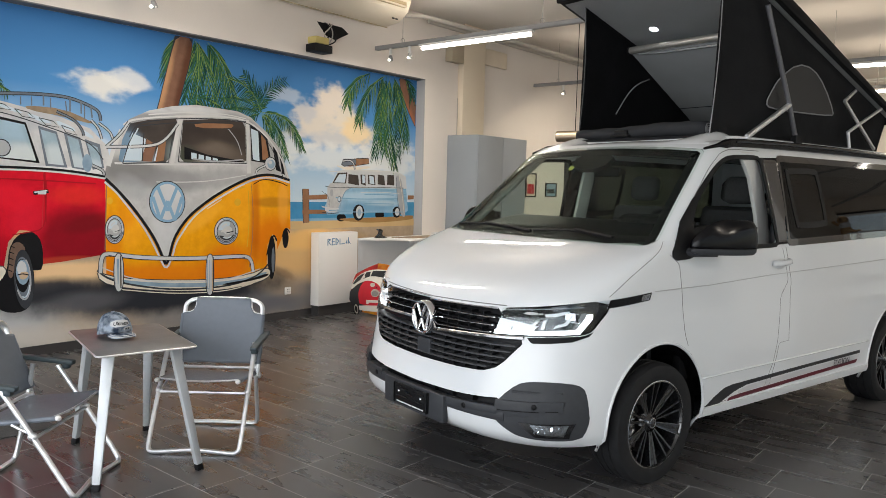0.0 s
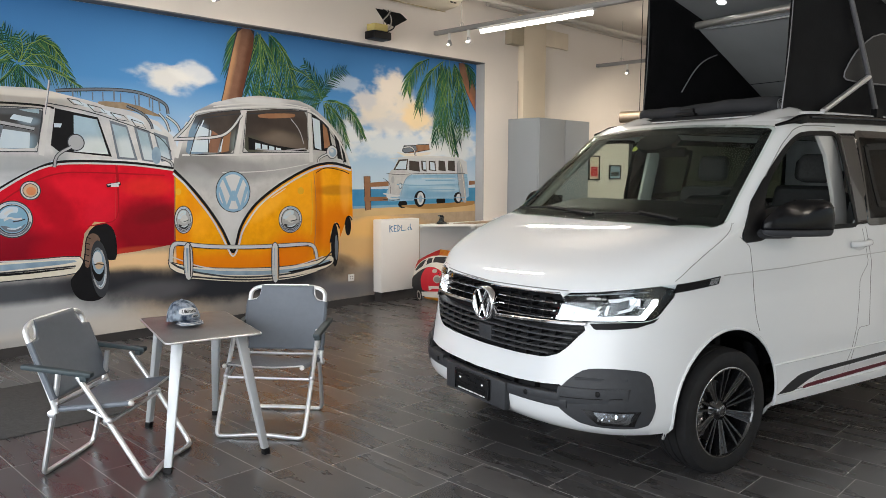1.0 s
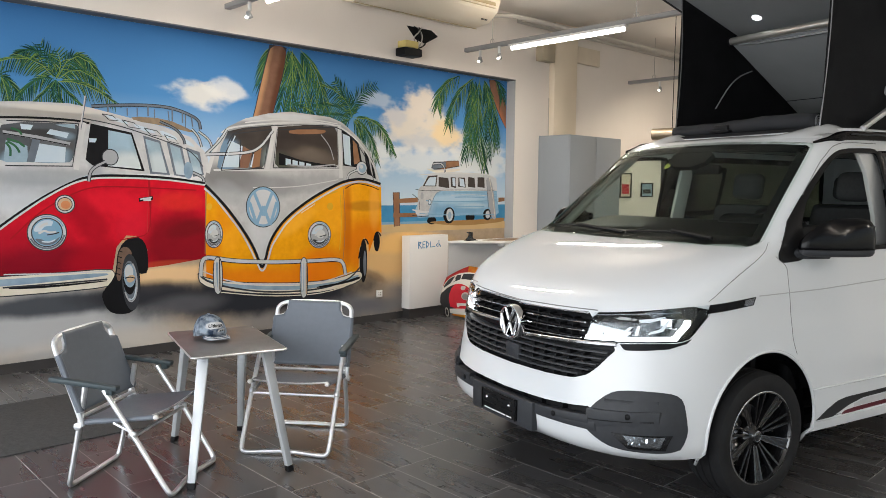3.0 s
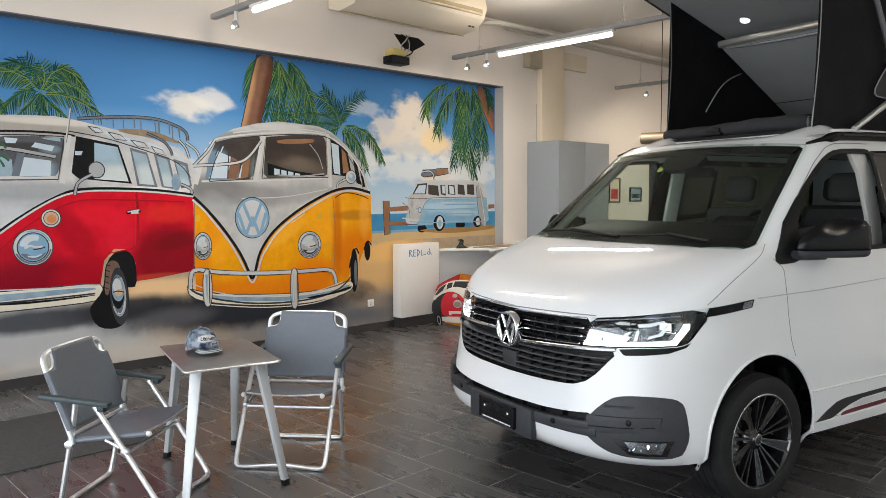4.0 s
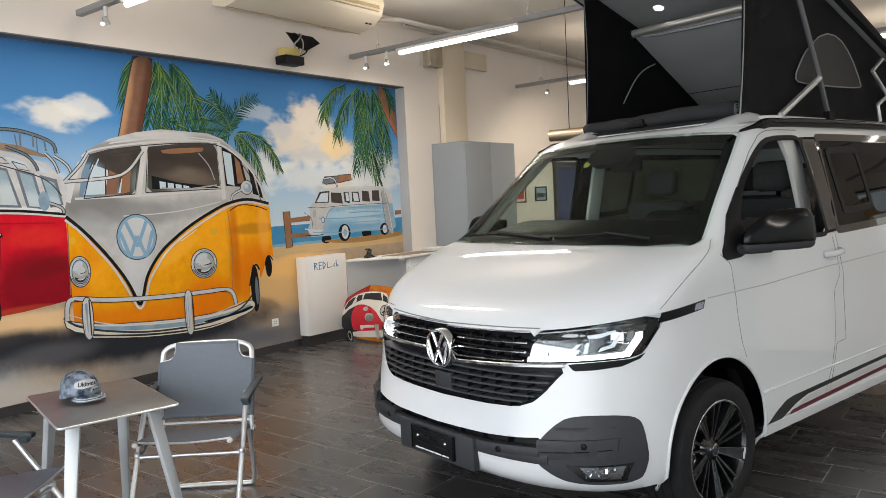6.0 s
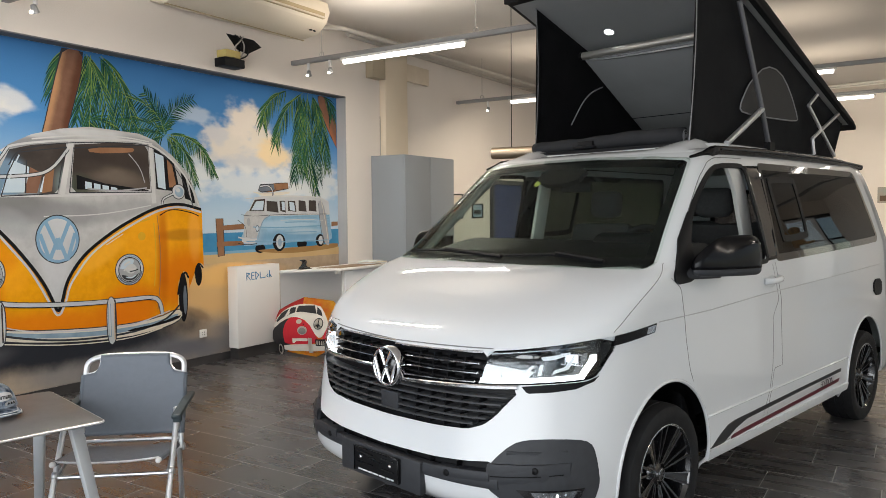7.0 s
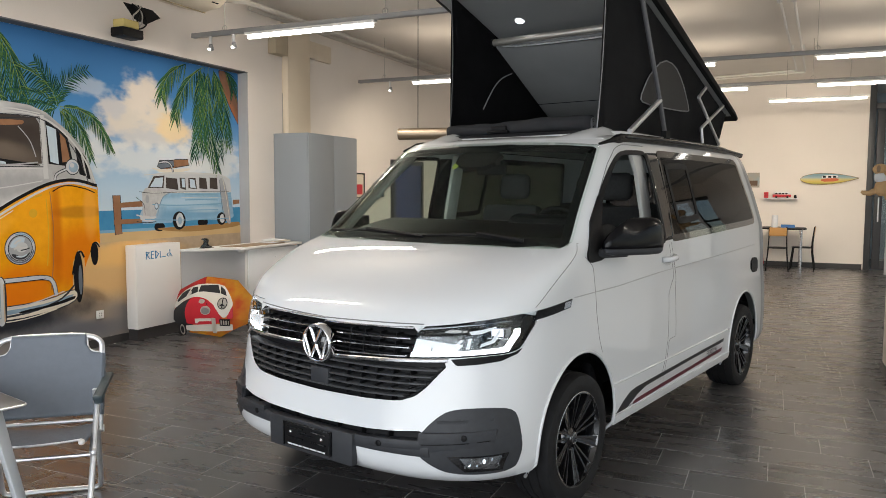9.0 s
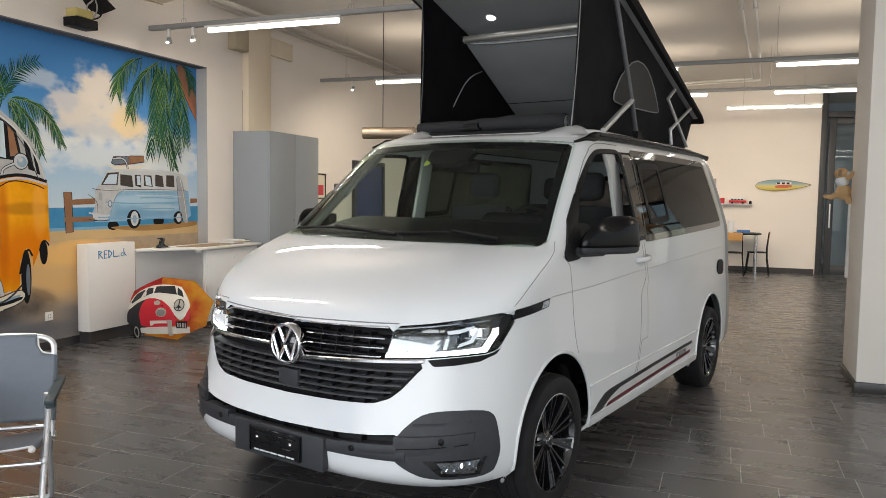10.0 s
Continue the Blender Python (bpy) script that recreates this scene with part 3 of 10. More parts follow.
def van_shell():
    zs = np.unique(np.concatenate([np.linspace(a, b, max(2, int((b - a) / 0.022) + 1)) for a, b in zip(Z_KEYS[:-1], Z_KEYS[1:])]))
    th = np.linspace(0, 1, 46) ** 0.9 * math.pi / 2
    nf, ns, nr = len(th), 112, 18
    rows = []
    for z in zs:
        w, y0, d, yr = (float(keyed(z, k)) for k in (W_KEYS, Y_KEYS, D_KEYS, R_KEYS))
        power = 2 / float(keyed(z, N_KEYS))
        fx = w * np.sin(th) ** power
        fy = y0 + d * (1 - np.cos(th) ** power)
        sy = np.linspace(y0 + d, yr - RD, ns + 2)[1:-1]
        sx = np.asarray(side_x(sy, np.full(ns, z)))
        ph = np.linspace(0, math.pi / 2, nr)
        rx = (w - 0.02) * np.cos(ph) ** (2 / RPOW)
        ry = yr - RD + RD * np.sin(ph) ** (2 / RPOW)
        rows.append(np.stack([np.r_[fx, sx, rx], np.r_[fy, sy, ry], np.full(nf + ns + nr, z)], 1))
    g = np.array(rows)
    nz, nu = g.shape[:2]
    kind = np.r_[np.zeros(nf), np.ones(ns), np.full(nr, 2)]
    verts, faces = [], []
    for sgn in (1, -1):
        p = g.reshape(-1, 3).copy()
        p[:, 0] *= sgn
        drop = np.zeros(len(p), int)
        holes = [(h, "s") for h in (*ARCHES, FRONT_WIN, REAR_WIN)] + [(h, "f") for h in (WINDSHIELD, GRILLE_LOW, GRILLE_UP, INTAKE)] + [([(sgn * a, b) for a, b in HEADLIGHT], "f"), (BACK_WIN, "r")]
        ks = np.tile(kind, nz)
        marks = []
        for n, (h, where) in enumerate(holes, 1):
            use = {"s": (p[:, 1] > 0.3) & (p[:, 1] < 4.75) & (np.abs(p[:, 0]) > 0.5), "f": p[:, 1] < 2.0, "r": ks == 2}[where]
            a = p[:, 1] if where == "s" else p[:, 0]
            inn = inside_poly(a, p[:, 2], h) & use
            drop[inn] = n
            marks.append((h, where))
        quads = []
        for i in range(nz - 1):
            for j in range(nu - 1):
                q = (i * nu + j, i * nu + j + 1, (i + 1) * nu + j + 1, (i + 1) * nu + j)
                if all(drop[k] for k in q):
                    continue
                quads.append(q if sgn > 0 else q[::-1])
        for n, (h, where) in enumerate(marks, 1):
            ids = np.where(drop == n)[0]
            if not len(ids):
                continue
            a, b = to_edge(p[ids, 1] if where == "s" else p[ids, 0], p[ids, 2], h)
            new_p = {"s": on_left, "f": on_front, "r": on_rear}[where](a, b)
            p[ids] = np.stack(new_p, 1)
            if where == "s":
                p[ids, 0] *= sgn
        k = len(verts)
        verts += [tuple(v) for v in p]
        faces += [tuple(i + k for i in q) for q in quads]
    top = [len(g.reshape(-1, 3)) * 0 + (nz - 1) * nu + j for j in range(nu)]
    k = nz * nu
    faces.append(tuple(top) + tuple(k + t for t in reversed(top)))
    return verts, faces


shell = mesh_object("body", van_shell(), PAINT, van, "glossy white bodywork", smooth=True)
bm = bmesh.new()
bm.from_mesh(shell.data)
bmesh.ops.remove_doubles(bm, verts=bm.verts[:], dist=0.0004)
bmesh.ops.recalc_face_normals(bm, faces=bm.faces[:])
bm.to_mesh(shell.data)
bm.free()
shell.data.shade_smooth()
shell.data.set_sharp_from_angle(angle=radians(40))


def laid(name, poly, where, mat, off=0.004, thick=0.006, step=0.025, label="", parent=None, smooth="auto"):
    """A panel that follows the bodywork."""
    on = {"f": on_front, "l": on_left, "r": on_right, "b": on_rear}[where]
    sign = -1 if where in "rb" else 1
    vf = patch(poly, on, step, sign * off)
    back = patch(poly, on, step, sign * (off - thick))
    k = len(vf[0])
    rim = {}
    for f in vf[1]:
        for a, b in zip(f, f[1:] + f[:1]):
            if (b, a) in rim:
                del rim[(b, a)]
            else:
                rim[(a, b)] = 1
    faces = list(vf[1]) + [tuple(i + k for i in f[::-1]) for f in back[1]] + [(b, a, a + k, b + k) for a, b in rim]
    return mesh_object(name, (vf[0] + back[0], faces), mat, parent or van, label, smooth=smooth)


def grown(poly, d):
    c = np.mean(poly, 0)
    p = np.array(poly)
    q = np.roll(p, -1, 0) - np.roll(p, 1, 0)
    nrm = np.stack([q[:, 1], -q[:, 0]], 1)
    nrm /= np.linalg.norm(nrm, axis=1)[:, None] + 1e-9
    area = np.sum(p[:, 0] * np.roll(p[:, 1], -1) - np.roll(p[:, 0], -1) * p[:, 1])
    return [tuple(v) for v in p + nrm * d * (1 if area > 0 else -1)]


def ring_panel(name, poly, width, where, mat, off=0.004, thick=0.006, parent=None, label="", out=0.0):
    """A border that follows an outline on the bodywork."""
    on = {"f": on_front, "l": on_left, "r": on_right, "b": on_rear}[where]
    sign = -1 if where in "rb" else 1
    a, b = np.array(grown(poly, out)), np.array(grown(poly, -width))
    k = len(a)
    verts = []
    for o in (off, off - thick):
        for ring in (a, b):
            base = np.array(on(ring[:, 0], ring[:, 1])).T
            h = 1e-3
            n = np.cross(np.array(on(ring[:, 0] + h, ring[:, 1])).T - base, np.array(on(ring[:, 0], ring[:, 1] + h)).T - base)
            n /= np.linalg.norm(n, axis=1)[:, None] + 1e-12
            verts += [tuple(v) for v in base + n * sign * o]
    faces = []
    for i in range(k):
        j = (i + 1) % k
        faces += [(i, j, k + j, k + i), (2 * k + i, 3 * k + i, 3 * k + j, 2 * k + j), (i, 2 * k + i, 2 * k + j, j), (k + i, k + j, 3 * k + j, 3 * k + i)]
    return mesh_object(name, (verts, faces), mat, parent or van, label, smooth="auto")


# glazing
ws = laid("windscreen", grown(WINDSHIELD, 0.012), "f", WINDSCREEN, 0.004, 0.005, 0.04, "clear windscreen", smooth=True)
ring_panel("windscreen_border", WINDSHIELD, 0.042, "f", BLACKPL, -0.003, 0.002, ws, out=0.014)
laid("sensor_cover", round_poly([(-0.14, 1.75), (0.14, 1.75), (0.17, 1.86), (-0.17, 1.86)], 1), "f", BLACKPL, -0.006, 0.03, 0.03, "black sensor cover", ws)
for where in "lr":
    # the driver's window is wound down
    w = van if where == "l" else laid("door_window", grown(FRONT_WIN, 0.012), where, SIDEGLASS, 0.001, 0.004, 0.04, "clear front door window", smooth=True)
    ring_panel("window_seal", FRONT_WIN, 0.014, where, BLACKPL, 0.006, 0.010, w, out=0.012)
    w = laid("side_window", grown(REAR_WIN, 0.012), where, PRIVACY if where == "l" else TINTED, 0.004, 0.005, 0.05, "dark tinted side window", smooth=True)
    ring_panel("window_seal", REAR_WIN, 0.03, where, GLOSSBK, 0.005, 0.007, w, out=0.014)
    slider = round_poly([(2.32, 1.403), (2.302, 1.767), (2.34, 1.786), (2.714, 1.796), (2.754, 1.767), (2.763, 1.423), (2.722, 1.398), (2.358, 1.383)], 1)
    ring_panel("slider_frame", slider, 0.040, where, BLACKPL, 0.008, 0.010, w)
    laid("pillar_trim", [(2.07, 1.289), (2.197, 1.294), (2.247, 1.847), (2.04, 1.841)], where, GLOSSBK, 0.005, 0.006, 0.04, "gloss black pillar panel", smooth=True)
bw = laid("rear_window", grown(BACK_WIN, 0.012), "b", PRIVACY, 0.004, 0.005, 0.05, smooth=True)
ring_panel("window_seal", BACK_WIN, 0.03, "b", GLOSSBK, 0.005, 0.007, bw, out=0.014)

# shut lines and creases
LINE = material("shut_line", (0.20, 0.20, 0.20), 0.7)
for on in (on_left, on_right):
    for pts in ([(1.13, 0.74), (1.094, 0.82), (1.06, 1.06), (1.028, 1.208), (0.94, 1.263)], [(1.969, 0.366), (2.066, 0.528), (2.108, 0.666), (2.133, 0.952), (2.22, 1.053), (2.135, 1.264)], [(1.30, 0.355), (1.97, 0.366)], [(2.03, 0.366), (2.10, 0.55), (2.13, 0.652), (2.25, 0.656)], [(2.249, 0.656), (2.248, 0.83), (2.257, 1.05), (2.174, 1.274)]):
        part("shut_line", lay_line(pts, on, 0.0017, 6), LINE, van)
    part("crease", lay_line([(0.817, 1.068), (1.344, 1.074), (1.977, 1.099), (2.938, 1.12), (4.248, 1.151)], on, 0.003, 6, flat=1.0), material("crease_shade", (0.45, 0.45, 0.455), 0.5), van)
for on in (on_left, on_right):
    part("bonnet_line", lay_line([(0.472, 1.058), (0.575, 1.129), (0.671, 1.185), (0.798, 1.25), (0.87, 1.29), (0.93, 1.327)], on, 0.0019, 6), LINE, van)
    part("wing_joint", lay_line([(0.93, 1.329), (1.01, 1.338)], on, 0.0019, 6), LINE, van)
    part("shut_line", lay_line([(1.03, 1.352), (1.085, 1.425), (1.19, 1.52), (1.29, 1.605), (1.475, 1.765), (1.60, 1.850), (1.69, 1.877), (1.83, 1.884), (2.05, 1.886)], on, 0.0024, 6), LINE, van)
part("bonnet_line", lay_line([(-0.56, 0.990), (0.0, 0.973), (0.56, 0.990)], on_front, 0.003, 6), LINE, van)

# grille: dark back, slats, chrome bars, uprights
def front_bar(name, x0, x1, z, h, mat, out=0.012, z_end=None, depth=0.02, parent=None, bow=0.0, label=""):
    xs = np.linspace(x0, x1, max(3, int(abs(x1 - x0) / 0.05)))
    zc = np.interp(xs, [x0, x1], [z, z if z_end is None else z_end]) + bow * (1 - ((xs - (x0 + x1) / 2) / ((x1 - x0) / 2)) ** 2)
    verts, faces = [], []
    for x, c in zip(xs, zc):
        y = float(on_front(x, c)[1])
        verts += [(x, y - out, c - h * 0.28), (x, y - out, c + h * 0.28), (x, y - out + 0.005, c + h / 2), (x, y - out + depth, c + h / 2), (x, y - out + depth, c - h / 2), (x, y - out + 0.005, c - h / 2)]
    k = 6
    for i in range(len(xs) - 1):
        for j in range(k):
            a, b = i * k + j, i * k + (j + 1) % k
            faces.append((a, b, b + k, a + k))
    faces += [tuple(range(k))[::-1], tuple(range(len(verts) - k, len(verts)))]
    return mesh_object(name, (verts, faces), mat, parent or van, label, smooth="auto")


def xlim(z):
    """Half width of the grille at a height."""
    return float(np.interp(z, [0.63, 0.641, 0.671, 0.711, 0.783, 0.84, 0.841, 0.978], [0.30, 0.47, 0.55, 0.60, 0.655, 0.70, 0.505, 0.520]))


SLATGREY = material("slat_grey", (0.060, 0.062, 0.066), 0.38, spec=0.5, var=0.15, scale=30)
grille = laid("grille", grown(GRILLE_LOW, 0.01), "f", BLACKPL, -0.045, 0.01, 0.03, "black grille with chrome bars")
laid("grille_back", grown(GRILLE_UP, 0.01), "f", BLACKPL, -0.045, 0.01, 0.03, parent=grille)
for z in (0.780, 0.748, 0.716, 0.684, 0.655):
    front_bar("slat", -xlim(z), xlim(z), z + 0.010, 0.011, SLATGREY, 0.006, depth=0.05, parent=grille, bow=-0.012)
for z in (0.86, 0.90, 0.94):
    front_bar("slat", -xlim(z), xlim(z), z - 0.012, 0.010, BLACKPL, -0.004, depth=0.04, parent=grille)
for z, ze, h in ((0.828, 0.846, 0.010), (0.872, 0.884, 0.009), (0.915, 0.925, 0.009), (0.957, 0.972, 0.008)):
    for s in (1, -1):
        front_bar("chrome_bar", s * (0.09 if z < 0.95 else 0.0), s * xlim(ze), z, h, CHROME, 0.010, parent=grille, z_end=ze)
for s in (1, -1):
    front_bar("chrome_bar", s * 0.085, s * 0.690, 0.800, 0.020, CHROME, 0.012, parent=grille, z_end=0.838)
for z0, z1, k in ((0.635, 0.80, 15), (0.84, 0.965, 11)):
    for i in range(k):
        x = (i - (k - 1) / 2) * 0.088
        for za in np.arange(z0, z1 - 0.02, 0.038):
            if abs(x) < xlim(za + 0.02) - 0.03 and abs(x) > 0.09:
                y = float(on_front(x, za + 0.02)[1])
                part("upright", box(x - 0.004, y - 0.0, za, x + 0.004, y + 0.045, za + 0.028), BLACKPL, grille)
sensor = part("radar_cover", box(-0.062, -0.018, 0.652, 0.062, 0.012, 0.735), GREYPL, grille, bevel=0.006)

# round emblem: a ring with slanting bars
EMB = Matrix.Translation((0.004, -0.024, 0.856)) @ Matrix.Scale(1.09, 4)
emblem = part("emblem", moved(revolve([(0.074, -0.010), (0.077, -0.019), (0.085, -0.019), (0.089, -0.010), (0.089, 0.02)], 40, "y"), EMB), CHROME, van, "round chrome emblem", smooth=True)
part("emblem_back", moved(revolve([(0.0, -0.006), (0.07, -0.002), (0.078, 0.02)], 32, "y"), EMB), GLOSSBK, emblem, smooth=True)
for a, b in (((-0.036, 0.068), (-0.003, 0.008)), ((0.036, 0.068), (0.003, 0.008)), ((-0.070, 0.030), (-0.033, -0.064)), ((-0.033, -0.064), (0.0, -0.008)), ((0.0, -0.008), (0.033, -0.064)), ((0.033, -0.064), (0.070, 0.030))):
    part("emblem_bar", moved(tube([(a[0], -0.014, a[1]), (b[0], -0.014, b[1])], 0.0078, 8), EMB), CHROME, emblem, smooth="auto")

# headlights
for s in (1, -1):
    def mirror(pts):
        return [(s * a, b) for a, b in pts]
    lens_poly = mirror(HEADLIGHT)
    hl = laid("headlight", grown(lens_poly, 0.006), "f", GLOSSBK, -0.045, 0.02, 0.025, "LED headlight switched on")
    laid("lens", lens_poly, "f", LAMPLENS, 0.006, 0.003, 0.025, parent=hl, smooth=True)
    laid("light_panel", mirror([(0.524, 0.858), (0.540, 0.926), (0.60, 0.922), (0.665, 0.915), (0.742, 0.905), (0.722, 0.878), (0.62, 0.870)]), "f", LEDSOFT, -0.012, 0.004, 0.02, parent=hl)
    laid("panel_gap", mirror([(0.612, 0.872), (0.616, 0.872), (0.622, 0.924), (0.618, 0.924)]), "f", GLOSSBK, -0.009, 0.002, 0.02, parent=hl)
    laid("light_strip", mirror([(0.520, 0.842), (0.705, 0.855), (0.783, 0.862), (0.887, 0.870), (0.908, 0.944), (0.906, 0.972), (0.893, 0.970), (0.891, 0.948), (0.874, 0.892), (0.79, 0.884), (0.70, 0.876), (0.524, 0.864)]), "f", LEDM, -0.004, 0.003, 0.005, parent=hl)
    laid("light_strip", mirror([(0.690, 0.884), (0.728, 0.928), (0.742, 0.930), (0.712, 0.886)]), "f", LEDSOFT, -0.004, 0.003, 0.005, parent=hl)
    laid("light_strip", mirror([(0.800, 0.895), (0.846, 0.915), (0.862, 0.972), (0.852, 0.974), (0.836, 0.926), (0.806, 0.912)]), "f", LEDSOFT, -0.004, 0.003, 0.005, parent=hl)
    laid("light_strip", mirror([(0.755, 0.966), (0.765, 0.952), (0.80, 0.955), (0.845, 0.976), (0.842, 0.986), (0.80, 0.974)]), "f", LEDSOFT, -0.006, 0.003, 0.005, parent=hl)
    laid("lamp_stalk", mirror([(0.752, 0.888), (0.758, 0.935), (0.770, 0.935), (0.766, 0.888)]), "f", LEDSOFT, -0.006, 0.003, 0.012, parent=hl)
    laid("inner_trim", mirror([(0.66, 0.962), (0.68, 0.975), (0.735, 0.980), (0.75, 0.968), (0.745, 0.962), (0.69, 0.958)]), "f", CHROME, -0.006, 0.003, 0.012, parent=hl)
    front_bar("top_trim", s * 0.56, s * 0.88, 0.968, 0.007, CHROME, 0.0, z_end=1.006, depth=0.01, parent=hl)
    for x, z in ((0.700, 0.955), (0.842, 0.955)):
        y = float(on_front(x, z)[1])
        m = Matrix.Translation((s * x, y + 0.022, z)) @ pose(0, 0, 0, 0, 0, s * 22)
        part("projector", moved(joined(box(-0.045, -0.012, -0.026, 0.045, 0.03, -0.022), box(-0.045, -0.012, 0.020, 0.045, 0.03, 0.024), box(-0.030, -0.010, -0.020, -0.024, 0.03, 0.018), box(0.024, -0.010, -0.020, 0.030, 0.03, 0.018)), m), CHROME if x > 0.72 else GLOSSBK, hl, smooth="auto")
        part("bulb", moved(box(-0.021, 0.0, -0.017, 0.021, 0.02, 0.015), m), LEDM if x > 0.72 else GLOSSBK, hl, bevel=0.004)
    side = "l" if s > 0 else "r"
    ind = laid("side_repeater", [(0.462, 1.000), (0.480, 1.043), (0.785, 1.066), (0.768, 1.026)], side, SATINBK, 0.006, 0.008, 0.02, "gloss black trim with small clear lamp")
    laid("repeater_lens", [(0.690, 1.026), (0.704, 1.056), (0.772, 1.061), (0.757, 1.029)], side, CHROME, 0.009, 0.004, 0.02, parent=ind)
    laid("bumper_gap_trim", mirror([(0.700, 0.842), (0.724, 0.814), (0.80, 0.820), (0.87, 0.832), (0.908, 0.858), (0.916, 0.880), (0.894, 0.861), (0.784, 0.852)]), "f", BLACKPL, 0.003, 0.006, 0.015)
    # bumper insert with fog lamp
    ins = laid("bumper_insert", round_poly(mirror([(0.62, 0.528), (0.685, 0.602), (0.735, 0.622), (0.803, 0.628), (0.885, 0.624), (0.915, 0.604), (0.928, 0.555), (0.940, 0.46), (0.934, 0.385), (0.918, 0.335), (0.864, 0.328), (0.73, 0.338), (0.668, 0.370), (0.608, 0.415), (0.60, 0.47)]), 1), "f", GREYPL, 0.004, 0.012, 0.02, "dark grey bumper corner")
    front_bar("ridge", s * 0.615, s * 0.885, 0.477, 0.084, GREYPL, 0.012, parent=ins, depth=0.05, z_end=0.490)
    front_bar("ridge", s * 0.36, s * 0.625, 0.448, 0.046, GREYPL, 0.0115, parent=ins, depth=0.05, z_end=0.462)
    front_bar("ridge", s * 0.63, s * 0.875, 0.494, 0.020, GREYPL, 0.017, parent=ins, depth=0.03, z_end=0.512)
    front_bar("ridge_groove", s * 0.63, s * 0.870, 0.4685, 0.006, BLACKPL, 0.0132, parent=ins, depth=0.01, z_end=0.484)
    front_bar("upper_ridge", s * 0.675, s * 0.870, 0.566, 0.016, GREYPL, 0.010, parent=ins, depth=0.03, z_end=0.572)
    laid("fog_recess", mirror([(0.725, 0.420), (0.912, 0.420), (0.892, 0.345), (0.785, 0.348)]), "f", GLOSSBK, 0.007, 0.004, 0.02, parent=ins)
    laid("fog_lamp", mirror([(0.772, 0.413), (0.896, 0.413), (0.880, 0.356), (0.80, 0.364)]), "f", CHROME, 0.008, 0.003, 0.008, parent=ins)
    laid("fog_glass", mirror([(0.768, 0.416), (0.900, 0.416), (0.884, 0.353), (0.796, 0.360)]), "f", LAMPLENS, 0.014, 0.003, 0.015, parent=ins)
    for k in range(14):
        x, z = 0.790 + 0.0075 * k, 0.372 + 0.034 * ((k * 0.618) % 1)
        fy = float(on_front(x, z)[1])
        part("reflector_facet", moved(box(-0.007, -0.003, -0.006, 0.007, 0.003, 0.006), Matrix.Translation((s * x, fy - 0.006, z)) @ pose(0, 0, 0, 23 * math.sin(k * 2.1), 20 * math.sin(k), 30 * math.sin(k * 3.3))), CHROME, ins)
    # glowing dot that stands in for the bright reflection in the fog lamp
    for x, z, r in ((0.850, 0.395, 0.010),):
        fy = float(on_front(x, z)[1])
        part("fog_glint", blob(s * x, fy - 0.006, z, r, 0.006, r * 1.3), LEDM, ins, smooth=True)
    for x, z in ((0.790, 0.503), (0.425, 0.450)):
        y = float(on_front(x, z)[1])
        part("parking_sensor", moved(revolve([(0, -0.001), (0.0125, -0.001), (0.0145, 0.001), (0.015, 0.02)], 18, "y"), Matrix.Translation((s * x, y - (0.019 if x > 0.5 else 0.0155), z)) @ pose(0, 0, 0, 0, 0, s * (16 if x > 0.5 else 5))), BLACKPL, ins, smooth=True)

# lower bumper band, plate holder
band = laid("bumper_band", grown(INTAKE, 0.012), "f", BLACKPL, -0.05, 0.01, 0.03, "black lower air intake")
front_bar("bumper_bar", -0.66, 0.66, 0.440, 0.056, GREYPL, 0.010, parent=band, depth=0.04)
for x in (-0.45, -0.3, -0.15, 0.0, 0.15, 0.3, 0.45):
    part("upright", box(x - 0.004, float(on_front(x, 0.5)[1]) + 0.015, 0.468, x + 0.004, float(on_front(x, 0.5)[1]) + 0.05, 0.500), BLACKPL, band)
plate = part("plate_holder", box(-0.288, -0.090, 0.315, 0.288, -0.05, 0.470), GREYPL, van, "dark grey plate carrier", bevel=0.008)
part("plate_frame", box(-0.165, -0.104, 0.338, 0.160, -0.088, 0.456), BLACKPL, plate, "empty black plate frame", bevel=0.004)
part("frame_rim", joined(box(-0.165, -0.109, 0.452, 0.160, -0.100, 0.458), box(-0.165, -0.109, 0.338, -0.160, -0.100, 0.456), box(0.155, -0.109, 0.338, 0.160, -0.100, 0.456)), GLOSSBK, plate)
for x in (-0.115, 0.10):
    part("screw", moved(revolve([(0, -0.112), (0.009, -0.110), (0.010, -0.102)], 12, "y"), Matrix.Translation((x, 0, 0.410))), CHROME, plate, smooth=True)
for x, w in ((-0.118, 0.016), (-0.080, 0.016), (-0.045, 0.012), (-0.005, 0.020), (0.045, 0.022), (0.090, 0.014), (0.118, 0.008)):
    part("label_bar", box(x - w, -0.1065, 0.346, x + w, -0.1035, 0.353), CLOTHW, plate)
for x, z, l in ((-0.08, 0.435, 0.11), (0.08, 0.435, 0.10), (-0.08, 0.385, 0.11), (0.08, 0.385, 0.10), (0.0, 0.41, 0.08), (-0.03, 0.42, 0.05)):
    part("rib", box(x - l / 2, -0.109, z - 0.003, x + l / 2, -0.103, z + 0.003), GLOSSBK, plate)

